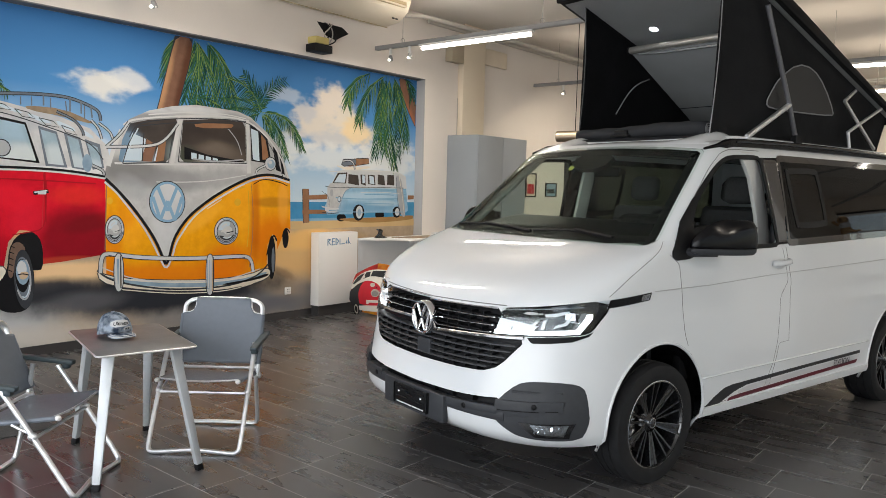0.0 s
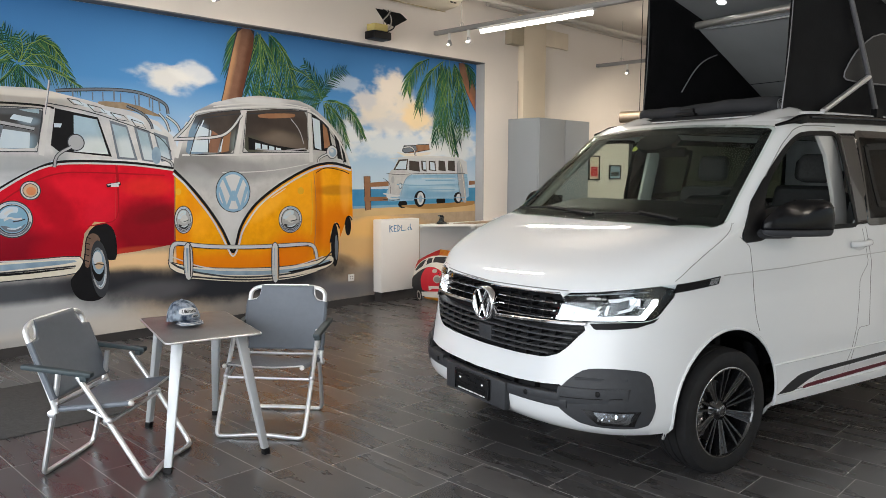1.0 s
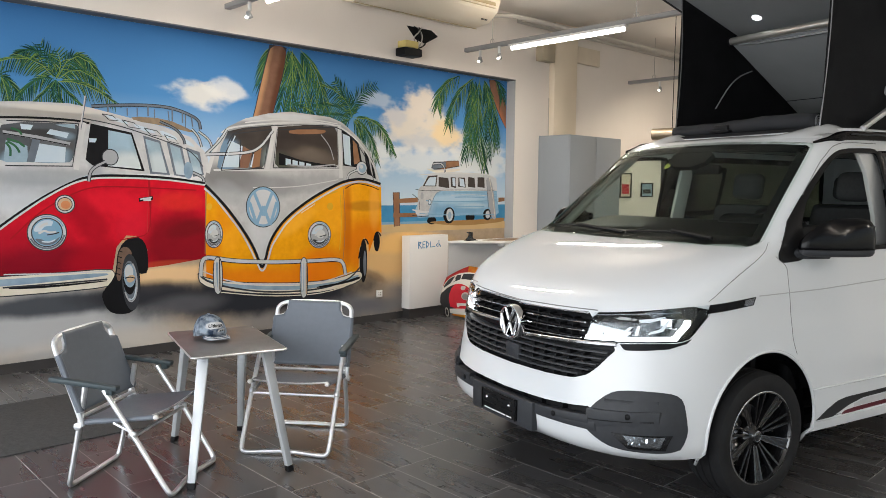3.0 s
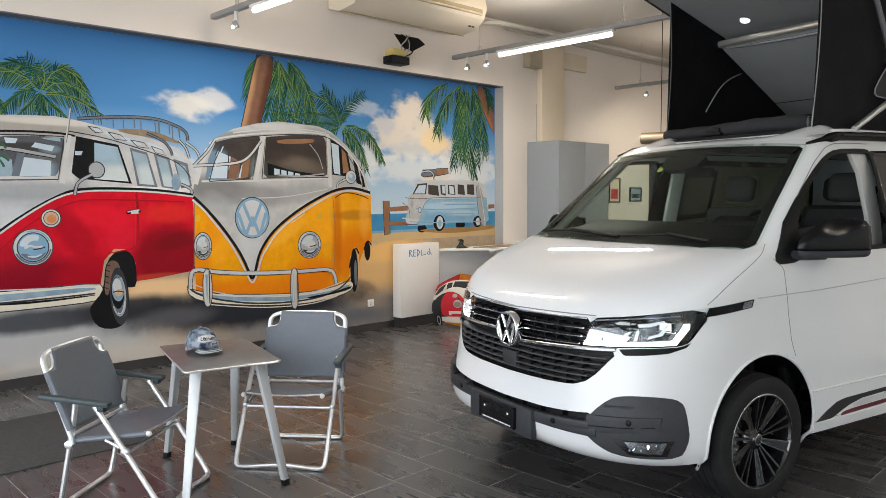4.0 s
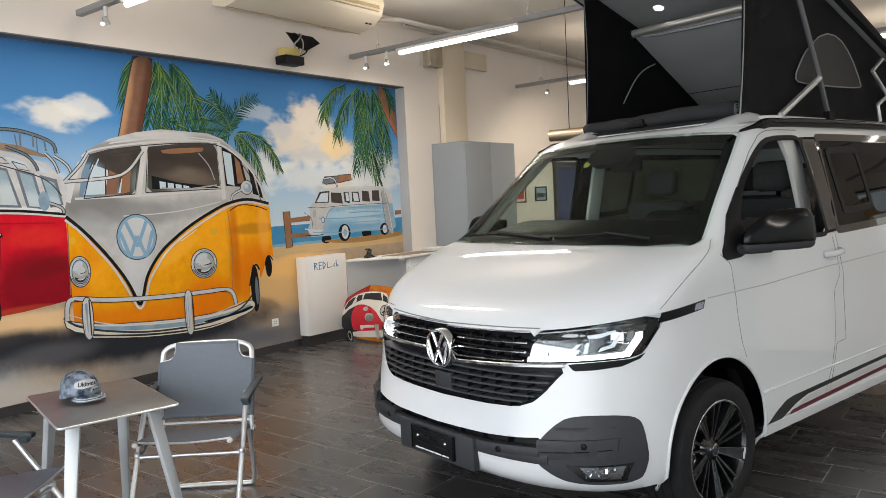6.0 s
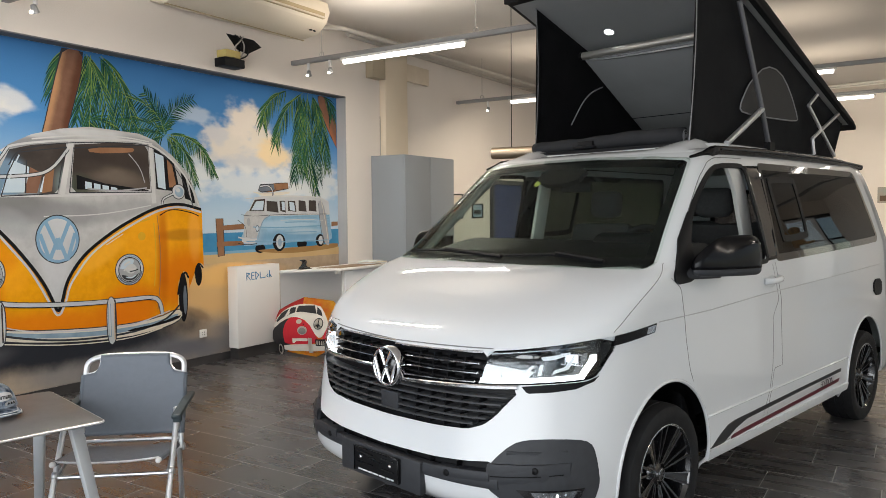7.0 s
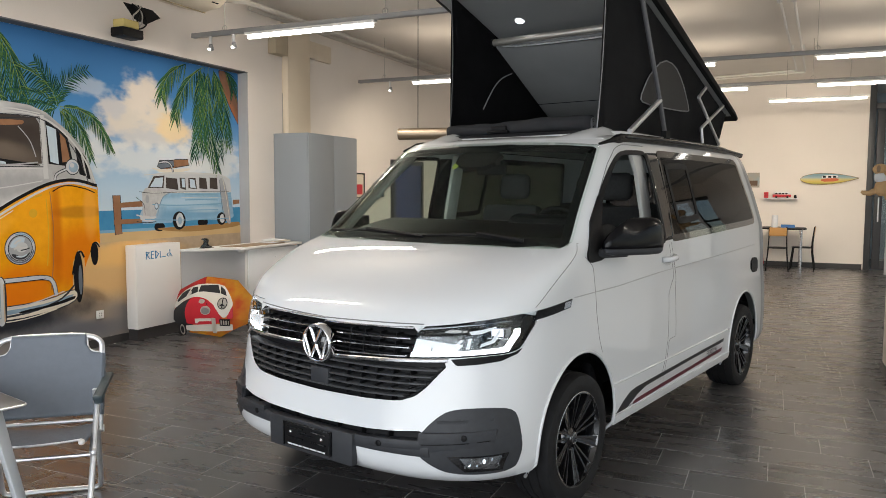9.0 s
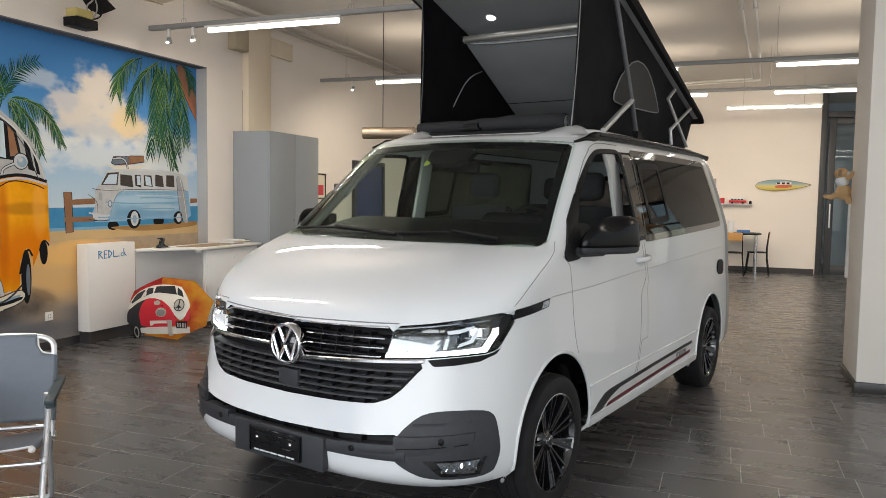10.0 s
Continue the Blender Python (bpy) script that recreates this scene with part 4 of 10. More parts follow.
# decals on the sides
DEC_BLK, DEC_RED, DEC_SIL = material("decal_black", (0.02, 0.02, 0.022), 0.35), material("decal_red", (0.10, 0.008, 0.018), 0.35), material("decal_silver", (0.55, 0.55, 0.56), 0.35)
for where in "lr":
    dec = laid("side_stripe", [(1.33, 0.352), (1.42, 0.401), (1.52, 0.440), (1.60, 0.450), (2.44, 0.463), (3.31, 0.474), (3.31, 0.450), (2.50, 0.441), (1.76, 0.426), (1.63, 0.402), (1.53, 0.370), (1.48, 0.352)], where, DEC_BLK, 0.002, 0.002, 0.02, "black and dark red side stripe")
    laid("red_line", [(1.53, 0.352), (1.60, 0.374), (1.70, 0.380), (3.28, 0.408), (3.26, 0.384), (1.85, 0.358)], where, DEC_RED, 0.002, 0.002, 0.02, parent=dec)
    laid("silver_band", [(1.62, 0.383), (1.69, 0.404), (1.80, 0.420), (3.31, 0.446), (3.29, 0.412)], where, DEC_SIL, 0.0012, 0.001, 0.03, parent=dec)
    laid("sill", [(1.30, 0.300), (3.46, 0.300), (3.46, 0.348), (1.30, 0.348)], where, PAINT, 0.012, 0.02, 0.03)
    sgn = 1 if where == "l" else -1
    cu = bpy.data.curves.new("lettering", "FONT")
    cu.body, cu.size, cu.extrude, cu.align_x = "EDITION", 0.062, 0.0004, "CENTER"
    cu.materials.append(DEC_BLK)
    t = new("lettering", cu)
    t.parent = dec
    t.matrix_basis = Matrix.Translation((sgn * (float(side_x(3.02, 0.42)) + 0.005), 3.02, 0.400)) @ pose(0, 0, 0, 90, 0, sgn * 90)

# door handles, mirrors, fuel and power caps
MIRRORBK = material("mirror_gloss_black", (0.004, 0.004, 0.005), 0.16, var=0.1, spec=0.22)


def mirror_loft(s, layers):
    """A mirror housing out of stacked plan outlines: height, scale and how far the inner end draws back."""
    plan = round_poly([(0.985, 1.40), (0.952, 1.16), (0.975, 1.065), (1.025, 1.070), (1.11, 1.185), (1.17, 1.32), (1.186, 1.435), (1.15, 1.448), (1.02, 1.448)], 2)
    verts, faces = [], []
    k = len(plan)
    for z, f, cut in layers:
        for x, y in plan:
            x, y = 1.09 + (x - 1.09) * f, 1.34 + (y - 1.34) * f
            verts.append((s * (x + cut * max(0.0, (1.10 - x) / 0.12)), y + cut * 0.6 * max(0.0, (1.40 - y) / 0.2), z))
    for i in range(len(layers) - 1):
        faces += [(i * k + j, i * k + (j + 1) % k, (i + 1) * k + (j + 1) % k, (i + 1) * k + j) for j in range(k)]
    return verts, faces + [tuple(range(k))[::-1], tuple(range(len(verts) - k, len(verts)))]


for s, on in ((1, on_left), (-1, on_right)):
    x = float(side_x(2.1, 1.17))
    part("door_handle", joined(tube(smooth_line([(s * (x + 0.004), 2.01, 1.172), (s * (x + 0.045), 2.045, 1.174), (s * (x + 0.045), 2.17, 1.180), (s * (x + 0.004), 2.205, 1.182)], 2), 0.014, 8, flat=1.3), blob(s * x, 2.11, 1.165, 0.006, 0.07, 0.035)), PAINT, van, "white door handle", smooth=True)
    housing = mirror_loft(s, [(1.297, 0.985, 0.0), (1.31, 0.995, 0.0), (1.34, 1.0, 0.006), (1.375, 0.985, 0.022), (1.405, 0.945, 0.040), (1.428, 0.88, 0.055), (1.445, 0.78, 0.066), (1.455, 0.64, 0.072), (1.459, 0.45, 0.075)])
    mirror_ob = part("door_mirror", housing, MIRRORBK, van, "gloss black door mirror", smooth=True)
    part("mirror_strip", mirror_loft(s, [(1.262, 0.80, 0.0), (1.268, 0.90, 0.0), (1.280, 0.965, 0.0), (1.2965, 0.975, 0.0)]), GREYPL, mirror_ob, "grey foot of the mirror", smooth="auto")
    part("mirror_glass", box(s * 1.085 - 0.075, 1.449, 1.30, s * 1.085 + 0.075, 1.453, 1.42), CHROME, mirror_ob)
    part("mirror_arm", tube(smooth_line([(s * 0.93, 1.08, 1.275), (s * 0.97, 1.15, 1.272), (s * 1.04, 1.25, 1.275)], 1), 0.028, 10), GREYPL, mirror_ob, smooth="auto")
    laid("mirror_triangle", [(0.96, 1.278), (0.965, 1.245), (1.00, 1.228), (1.11, 1.233), (1.20, 1.257), (1.24, 1.30), (1.17, 1.33), (1.17, 1.43), (1.28, 1.575), (1.25, 1.575), (1.09, 1.44), (1.03, 1.365)], "l" if s > 0 else "r", BLACKPL, 0.010, 0.012, 0.02, "black mirror base")
laid("power_inlet", round_poly([(4.08, 0.915), (4.278, 0.915), (4.258, 1.042), (4.059, 1.042)], 1), "l", BLACKPL, 0.012, 0.014, 0.03, "black power inlet flap")
for s in (1, -1):
    laid("tail_light", [(s * 0.80, 0.95), (s * 0.915, 0.95), (s * 0.89, 1.22), (s * 0.78, 1.22)], "b", REDP, 0.006, 0.008, 0.03, "red tail light")

# wipers
for x0, x1 in ((-0.80, -0.02), (0.02, 0.62)):
    def over(a, b, up=0.014):
        x, y, z = on_front(a, b)
        return x, y - up, z + up * 0.6
    wp = part("wiper", lay_line([(x0, 1.338), (x0 + 0.3, 1.352), (x1, 1.330)], over, 0.008, 6), BLACKPL, van, smooth="auto")
    part("wiper_arm", lay_line([(x0 + 0.34, 1.356), (x1 + 0.04, 1.326)], lambda a, b: over(a, b, 0.024), 0.011, 6), BLACKPL, wp, smooth="auto")
part("cowl", patch([(-0.875, 1.308), (0.0, 1.302), (0.875, 1.308), (0.875, 1.324), (0.0, 1.320), (-0.875, 1.324)], on_front, 0.04, 0.006), BLACKPL, van, thick=0.004)


# wheels
def wheel(yc, s):
    m = Matrix.Translation((s * 0.856, yc - 0.006, 0.327)) @ (Matrix() if s > 0 else pose(0, 0, 0, 0, 0, 180))
    prof = [(0.238, -0.105), (0.26, -0.115), (0.30, -0.12), (0.325, -0.112), (0.337, -0.09), (0.340, -0.06), (0.340, -0.058), (0.333, -0.055), (0.333, -0.048), (0.340, -0.045), (0.341, -0.01), (0.334, -0.007), (0.334, 0.003), (0.341, 0.006), (0.340, 0.045), (0.333, 0.048), (0.333, 0.055), (0.340, 0.058), (0.337, 0.085), (0.327, 0.106), (0.30, 0.116), (0.262, 0.113), (0.247, 0.108), (0.238, 0.09)]
    ob = thing("wheel", "", "")
    ob.parent = van
    ob.matrix_basis = m
    tv, tf = revolve(prof, 64, "x")
    part("tyre", ([(x, y, max(z, -0.3268)) for x, y, z in tv], tf), RUBBER, ob, "black tyre", smooth="auto")
    part("rim", revolve([(0.240, 0.098), (0.245, 0.106), (0.236, 0.108), (0.226, 0.085), (0.217, 0.0), (0.222, -0.09), (0.238, -0.10)], 64, "x"), GLOSSBK, ob, "black alloy rim with bright spokes", smooth="auto")
    part("hub", revolve([(0.0, 0.082), (0.03, 0.083), (0.034, 0.076), (0.036, 0.07), (0.075, 0.06), (0.078, 0.02)], 32, "x"), GLOSSBK, ob, smooth=True)
    part("rim_edge", revolve([(0.2405, 0.1085), (0.2445, 0.1087), (0.2465, 0.1065)], 64, "x"), RIMM, ob, smooth=True)
    part("hub_ring", revolve([(0.024, 0.0835), (0.026, 0.085), (0.028, 0.0835)], 32, "x"), RIMM, ob, smooth=True)
    part("brake_disc", revolve([(0.05, 0.0), (0.15, 0.002), (0.15, -0.02), (0.05, -0.02)], 40, "x"), DISCM, ob, "steel brake disc", smooth="auto")
    part("brake_caliper", box(-0.03, -0.175, -0.06, 0.045, -0.105, 0.08), GALV, ob, bevel=0.01)
    part("caliper_clip", box(0.04, -0.165, -0.03, 0.05, -0.115, 0.05), RIMM, ob, bevel=0.004)
    flat = [(0, 1, 3, 2), (4, 6, 7, 5), (0, 2, 6, 4), (1, 5, 7, 3), (0, 4, 5, 1), (2, 3, 7, 6)]

    def bar(p, q, t, w0, w1, deep):
        vs = [p + t * w0, p - t * w0, q + t * w1, q - t * w1]
        return [tuple(v) for v in vs + [v - Vector((deep, 0, 0)) for v in vs]], flat

    for i in range(10):
        a = 2 * math.pi * i / 10 + math.pi / 2
        side = Vector((0, -math.sin(a), math.cos(a)))
        out = Vector((0, math.cos(a), math.sin(a)))
        inner, outer = out * 0.055 + Vector((0.066, 0, 0)), out * 0.231 + Vector((0.099, 0, 0))
        lift = Vector((0.0014, 0, 0))
        if i % 2:
            # wide spoke: a black web with two bright flanks that spread to the rim
            part("spoke", bar(inner, outer, side, 0.012, 0.030, 0.035), GLOSSBK, ob)
            for off in (-1, 1):
                p, q = inner + side * 0.010 * off, outer + side * 0.0215 * off
                part("spoke_face", bar(p + lift, q + lift, side, 0.0030, 0.0085, 0.001), RIMDK, ob)
                part("spoke_edge", bar(p + side * 0.0025 * off + lift * 1.6, q + side * 0.0078 * off + lift * 1.6, side, 0.0008, 0.0012, 0.001), RIMM, ob)
        else:
            # slim twin spoke
            for off in (-1, 1):
                p, q = inner + side * 0.007 * off, outer + side * 0.026 * off
                part("spoke", bar(p, q, side, 0.006, 0.0075, 0.030), GLOSSBK, ob)
                part("spoke_face", bar(p + lift, q + lift, side, 0.0026, 0.0042, 0.001), RIMDK, ob)
    for i in range(5):
        a = 2 * math.pi * i / 5 + math.pi / 5 + math.pi / 2
        part("wheel_bolt", moved(revolve([(0, 0.066), (0.009, 0.065), (0.010, 0.05)], 8, "x"), Matrix.Translation((0, 0.052 * math.cos(a), 0.052 * math.sin(a)))), RIMM, ob)
    return ob


for yc in (0.885, 3.875):
    for s in (1, -1):
        wheel(yc, s)
        turns = [radians(-14 + 208 * i / 30) for i in range(31)]
        arch = ([(x, (ARCH_R + 0.008) * math.cos(t), (ARCH_R + 0.008) * math.sin(t)) for t in turns for x in (-0.30, 0.045)] + [(-0.30, 0.0, -0.09)],
                [(2 * i, 2 * i + 1, 2 * i + 3, 2 * i + 2) for i in range(30)] + [(2 * i, 2 * i + 2, 62) for i in range(30)])
        part("wheel_arch_liner", moved(arch, Matrix.Translation((s * 0.86, yc, 0.358)) @ (Matrix() if s > 0 else pose(0, 0, 0, 0, 0, 180))), BLACKPL, van, smooth=True, thick=0.004)
        where = "l" if s > 0 else "r"
        lip = [(yc + ARCH_R * math.cos(t), 0.358 + ARCH_R * math.sin(t)) for t in np.linspace(-0.3, math.pi + 0.3, 40)]
        part("wheel_arch_lip", lay_line(lip, on_left if s > 0 else on_right, 0.009, 8, rounds=0, step=0.2), PAINT, van, smooth=True)
for at, s in ((on_left, 1), (on_right, -1)):
    part("side_crease", lay_line([(1.285, 0.531), (3.44, 0.531)], at, 0.010, 8, rounds=0, flat=0.6), PAINT, van, smooth=True)
part("underbody", box(-0.56, 0.40, 0.27, 0.56, 4.7, 0.36), BLACKPL, van, bevel=0.02)
part("floor_pan", box(-0.86, 1.36, 0.285, 0.86, 3.40, 0.35), BLACKPL, van, bevel=0.02)

# cabin
part("cabin_floor", box(-0.84, 0.95, 0.38, 0.84, 4.7, 0.42), BLACKPL, van)
part("bulkhead", box(-0.80, 0.98, 0.42, 0.80, 1.02, 1.18), BLACKPL, van)
part("dashboard", prism(round_poly([(0.98, 1.0), (0.96, 1.25), (1.03, 1.325), (1.22, 1.372), (1.46, 1.412), (1.60, 1.405), (1.65, 1.36), (1.62, 1.22), (1.52, 1.0), (1.40, 0.75), (1.05, 0.7)], 2), 1.62, "x", -0.81), BLACKPL, van, "dark dashboard", smooth="auto")
part("instrument_hood", prism(round_poly([(1.40, 1.38), (1.44, 1.445), (1.56, 1.462), (1.66, 1.44), (1.66, 1.36)], 1), 0.42, "x", 0.19), BLACKPL, van, "black instrument hood", smooth="auto")
sw = part("steering_wheel", moved(tube([(0.19 * math.cos(t), 0.19 * math.sin(t), 0) for t in np.linspace(0, 2 * math.pi, 36)[:-1]], 0.016, 8, closed=True), Matrix.Translation((0.40, 1.76, 1.335)) @ pose(0, 0, 0, -55, 0, 0)), BLACKPL, van, "black steering wheel", smooth=True)
part("wheel_hub", moved(joined(blob(0, 0, 0, 0.07, 0.06, 0.03), box(-0.18, -0.02, -0.01, 0.18, 0.02, 0.01), box(-0.02, -0.18, -0.01, 0.02, 0, 0.01)), Matrix.Translation((0.40, 1.76, 1.335)) @ pose(0, 0, 0, -55, 0, 0)), BLACKPL, sw, smooth="auto")
for x in (0.42, -0.42):
    for y, w in ((2.05, 0.25), (3.35, 0.28)):
        seat = part("seat_base", box(x - w, y - 0.28, 0.66, x + w, y + 0.25, 0.86), SEATF, van, "dark grey cloth seat", bevel=0.05)
        part("seat_box", box(x - w + 0.05, y - 0.22, 0.42, x + w - 0.05, y + 0.2, 0.66), BLACKPL, seat)
        part("backrest", moved(box(-w, -0.07, 0, w, 0.07, 0.67), Matrix.Translation((x, y + 0.26, 0.84)) @ pose(0, 0, 0, -14, 0, 0)), SEATF, seat, bevel=0.05)
        part("headrest", moved(box(-0.125, -0.055, 0, 0.125, 0.055, 0.20), Matrix.Translation((x, y + 0.43, 1.535)) @ pose(0, 0, 0, -8, 0, 0)), SEATF, seat, bevel=0.054, segs=4)
for s in (1, -1):
    part("pillar_cover", prism([(2.00, 1.16), (2.13, 1.16), (2.31, 1.87), (2.18, 1.87)] if s < 0 else [(2.12, 1.16), (2.27, 1.16), (2.21, 1.45), (2.11, 1.71), (1.98, 1.875), (1.82, 1.875), (1.96, 1.71), (2.07, 1.45)], 0.03, "x", s * 0.785 - 0.015), INTGREY, van, "light grey pillar cover", bevel=0.008)
    inner = part("pillar_cover", tube([(s * 0.885, 1.02, 1.30), (s * 0.82, 1.28, 1.55), (s * 0.735, 1.63, 1.86)], 0.030, 10), PILLARG, van, "grey pillar cover", smooth="auto")
    part("grab_handle", tube(smooth_line([(s * 0.80, 1.30, 1.55), (s * 0.765, 1.27, 1.55), (s * 0.735, 1.42, 1.70), (s * 0.765, 1.48, 1.72)], 2), 0.012, 8), PILLARG, inner, smooth="auto")
    part("door_card", box(s * 0.84 - 0.03, 1.2, 0.5, s * 0.84 + 0.03, 2.1, 1.27), BLACKPL, van, "black door lining", bevel=0.02)
part("headliner", box(-0.58, 1.75, 1.90, 0.58, 4.3, 1.915), INTGREY, van)
part("kitchen_unit", box(0.45, 2.75, 0.42, 0.80, 4.3, 1.12), GREYPL, van, "grey kitchen unit inside", bevel=0.02)
laid("sticker", round_poly([(-0.165, 1.745), (-0.118, 1.745), (-0.118, 1.79), (-0.165, 1.79)], 1), "f", STICKER, off=-0.012, thick=0.001, parent=van, label="yellow-green paper sticker")
rv = part("rear_view_mirror", box(-0.11, 1.50, 1.70, 0.11, 1.53, 1.765), BLACKPL, van, bevel=0.01)
part("mirror_stem", tube([(0, 1.52, 1.76), (0, 1.50, 1.84)], 0.012), BLACKPL, rv)

# roof: white rim, black side rails, tilted roof panel and bellows
def ease(a, b, v):
    t = min(1.0, max(0.0, (v - a) / (b - a)))
    return t * t * (3 - 2 * t)


lip_v, lip_f = [], []
for k in range(49):
    x = -0.72 + 1.44 * k / 48
    ax = abs(x)
    up, end = ease(0.36, 0.57, ax), ease(0.60, 0.72, ax)
    yf = float(on_front(np.array(x), np.array(1.905))[1]) - 0.002
    yc, zc = 1.73 + 0.13 * up, 1.956 - 0.010 * (ax / 0.4) ** 2 * (1 - up) + 0.052 * up - 0.088 * end
    ring = [(yf, 1.895), (yf + 0.03, 1.918), (yf + (yc - yf) * 0.45, 1.918 + (zc - 1.918) * 0.42), (yf + (yc - yf) * 0.78, 1.918 + (zc - 1.918) * 0.80), (yc, zc), (yc + 0.03 + 0.05 * up, zc - 0.002), (yc + 0.05 + 0.15 * up, zc - 0.014 - 0.018 * up), (yc + 0.06 + 0.24 * up, 1.925), (yc, 1.91)]
    lip_v += [(x, a, b) for a, b in ring]
    if k:
        lip_f += [((k - 1) * 9 + q, k * 9 + q, k * 9 + (q + 1) % 9, (k - 1) * 9 + (q + 1) % 9) for q in range(9)]
lip_f += [tuple(range(8, -1, -1)), tuple(48 * 9 + q for q in range(9))]
part("roof_brow", (lip_v, lip_f), PAINT, van, "white brow over the windscreen, rising at its ends", smooth="auto")
rim_line = smooth_line([(-0.60, 4.35, 1.970), (-0.675, 4.2, 1.970), (-0.68, 2.1, 1.970), (-0.665, 1.90, 1.965), (-0.50, 1.80, 1.950), (0.0, 1.75, 1.942), (0.50, 1.80, 1.950), (0.665, 1.90, 1.965), (0.68, 2.1, 1.970), (0.675, 4.2, 1.970), (0.60, 4.35, 1.970)], 2)
part("roof_rim", tube(rim_line, 0.018, 10), PAINT, van, smooth=True)
for s in (1, -1):
    rail = part("awning_rail", tube(smooth_line([(s * 0.742, 1.52, 1.876), (s * 0.772, 1.66, 1.903), (s * 0.765, 1.80, 1.925), (s * 0.755, 2.6, 1.940), (s * 0.745, 3.6, 1.942), (s * 0.72, 4.5, 1.925)], 1), [0.006, 0.014] + [0.027] * 7 + [0.02], 8, flat=1.15), SATINBK, van, "black roof rail", smooth="auto")
    part("rail_groove", tube(smooth_line([(s * 0.792, 1.80, 1.932), (s * 0.783, 2.6, 1.949), (s * 0.773, 3.6, 1.951), (s * 0.748, 4.45, 1.934)], 1), 0.006, 6), GREYPL, rail)


def pz(y):
    """Underside of the raised roof panel."""
    return 2.865 - 0.327 * (y - 2.45)


panel_prof = [(1.80, pz(1.80) - 0.02), (1.84, pz(1.84)), (4.30, pz(4.30)), (4.36, pz(4.36) - 0.02), (4.38, pz(4.38) + 0.02), (4.30, pz(4.30) + 0.04), (2.6, pz(2.6) + 0.085), (1.95, pz(1.95) + 0.075), (1.80, pz(1.80) + 0.035)]
rp = part("roof_panel", prism(panel_prof, 1.555, "x", -0.83), material("roof_panel_edge", (0.010, 0.010, 0.011), 0.6, spec=0.15), van, "raised roof panel with black edge", bevel=0.012)
part("panel_lining", ([(-0.79, 1.86, pz(1.86) - 0.004), (0.69, 1.86, pz(1.86) - 0.004), (0.69, 4.28, pz(4.28) - 0.004), (-0.79, 4.28, pz(4.28) - 0.004)], [(0, 1, 2, 3)]), ROOFLIN, rp, "grey roof lining", thick=0.003)
part("panel_top", prism([(1.84, pz(1.84) + 0.058), (4.28, pz(4.28) + 0.043), (2.6, pz(2.6) + 0.092), (1.85, pz(1.85) + 0.080)], 1.50, "x", -0.80), PAINT, rp)
BARALU = material("bar_alu", (0.60, 0.57, 0.52), 0.35, metal=0.8)
bed = part("bed_board", prism([(2.45, 2.735), (2.47, 2.765), (3.80, 2.02), (3.78, 1.99)], 1.20, "x", -0.60), BEDLIN, van, "grey underside of the raised bed", bevel=0.006)
lb = part("light_bar", tube([(-0.60, 2.45, 2.752), (0.60, 2.45, 2.752)], 0.028, 14), BARALU, bed, "aluminium bar along the bed edge", smooth="auto")
part("bar_arm", tube(smooth_line([(-0.60, 2.46, 2.748), (-0.50, 2.47, 2.712), (0.0, 2.48, 2.700), (0.60, 2.48, 2.700)], 1), 0.007, 8), ALU, lb)
part("bar_cap", moved(revolve([(0.0, 0.0), (0.032, 0.0), (0.032, 0.02), (0.0, 0.02)], 14, "x"), Matrix.Translation((-0.62, 2.45, 2.752))), BLACKPL, lb)
part("board_seam", tube([(-0.60, 3.15, 2.343), (0.60, 3.15, 2.343)], 0.004, 6), BLACKPL, bed)
part("roof_spot", moved(revolve([(0, -0.004), (0.032, -0.004), (0.036, 0.002)], 20, "z"), Matrix.Translation((-0.335, 2.39, pz(2.39) - 0.010)) @ pose(0, 0, 0, -18, 0, 0)), LEDM, rp, "round LED spot")


def cloth(quad, mat, n=14, m=10, wave=0.012, thick=0.006, seed=0):
    """A sagging fabric sheet between four corners."""
    a, b, c, d = (Vector(q) for q in quad)
    nrm = (b - a).cross(d - a).normalized()
    verts, faces = [], []
    for i in range(n + 1):
        for j in range(m + 1):
            u, v = i / n, j / m
            p = (a * (1 - u) + b * u) * (1 - v) + (d * (1 - u) + c * u) * v
            edge = min(u, 1 - u, v, 1 - v) * 4
            p = p + nrm * wave * min(1, edge) * (noise.noise((u * 5 + seed, v * 2.2, seed)) * 1.6 + 0.6 * math.sin(u * 17 + seed))
            verts.append(tuple(p))
    for i in range(n):
        for j in range(m):
            k = i * (m + 1) + j
            faces.append((k, k + m + 1, k + m + 2, k + 1))
    return verts, faces


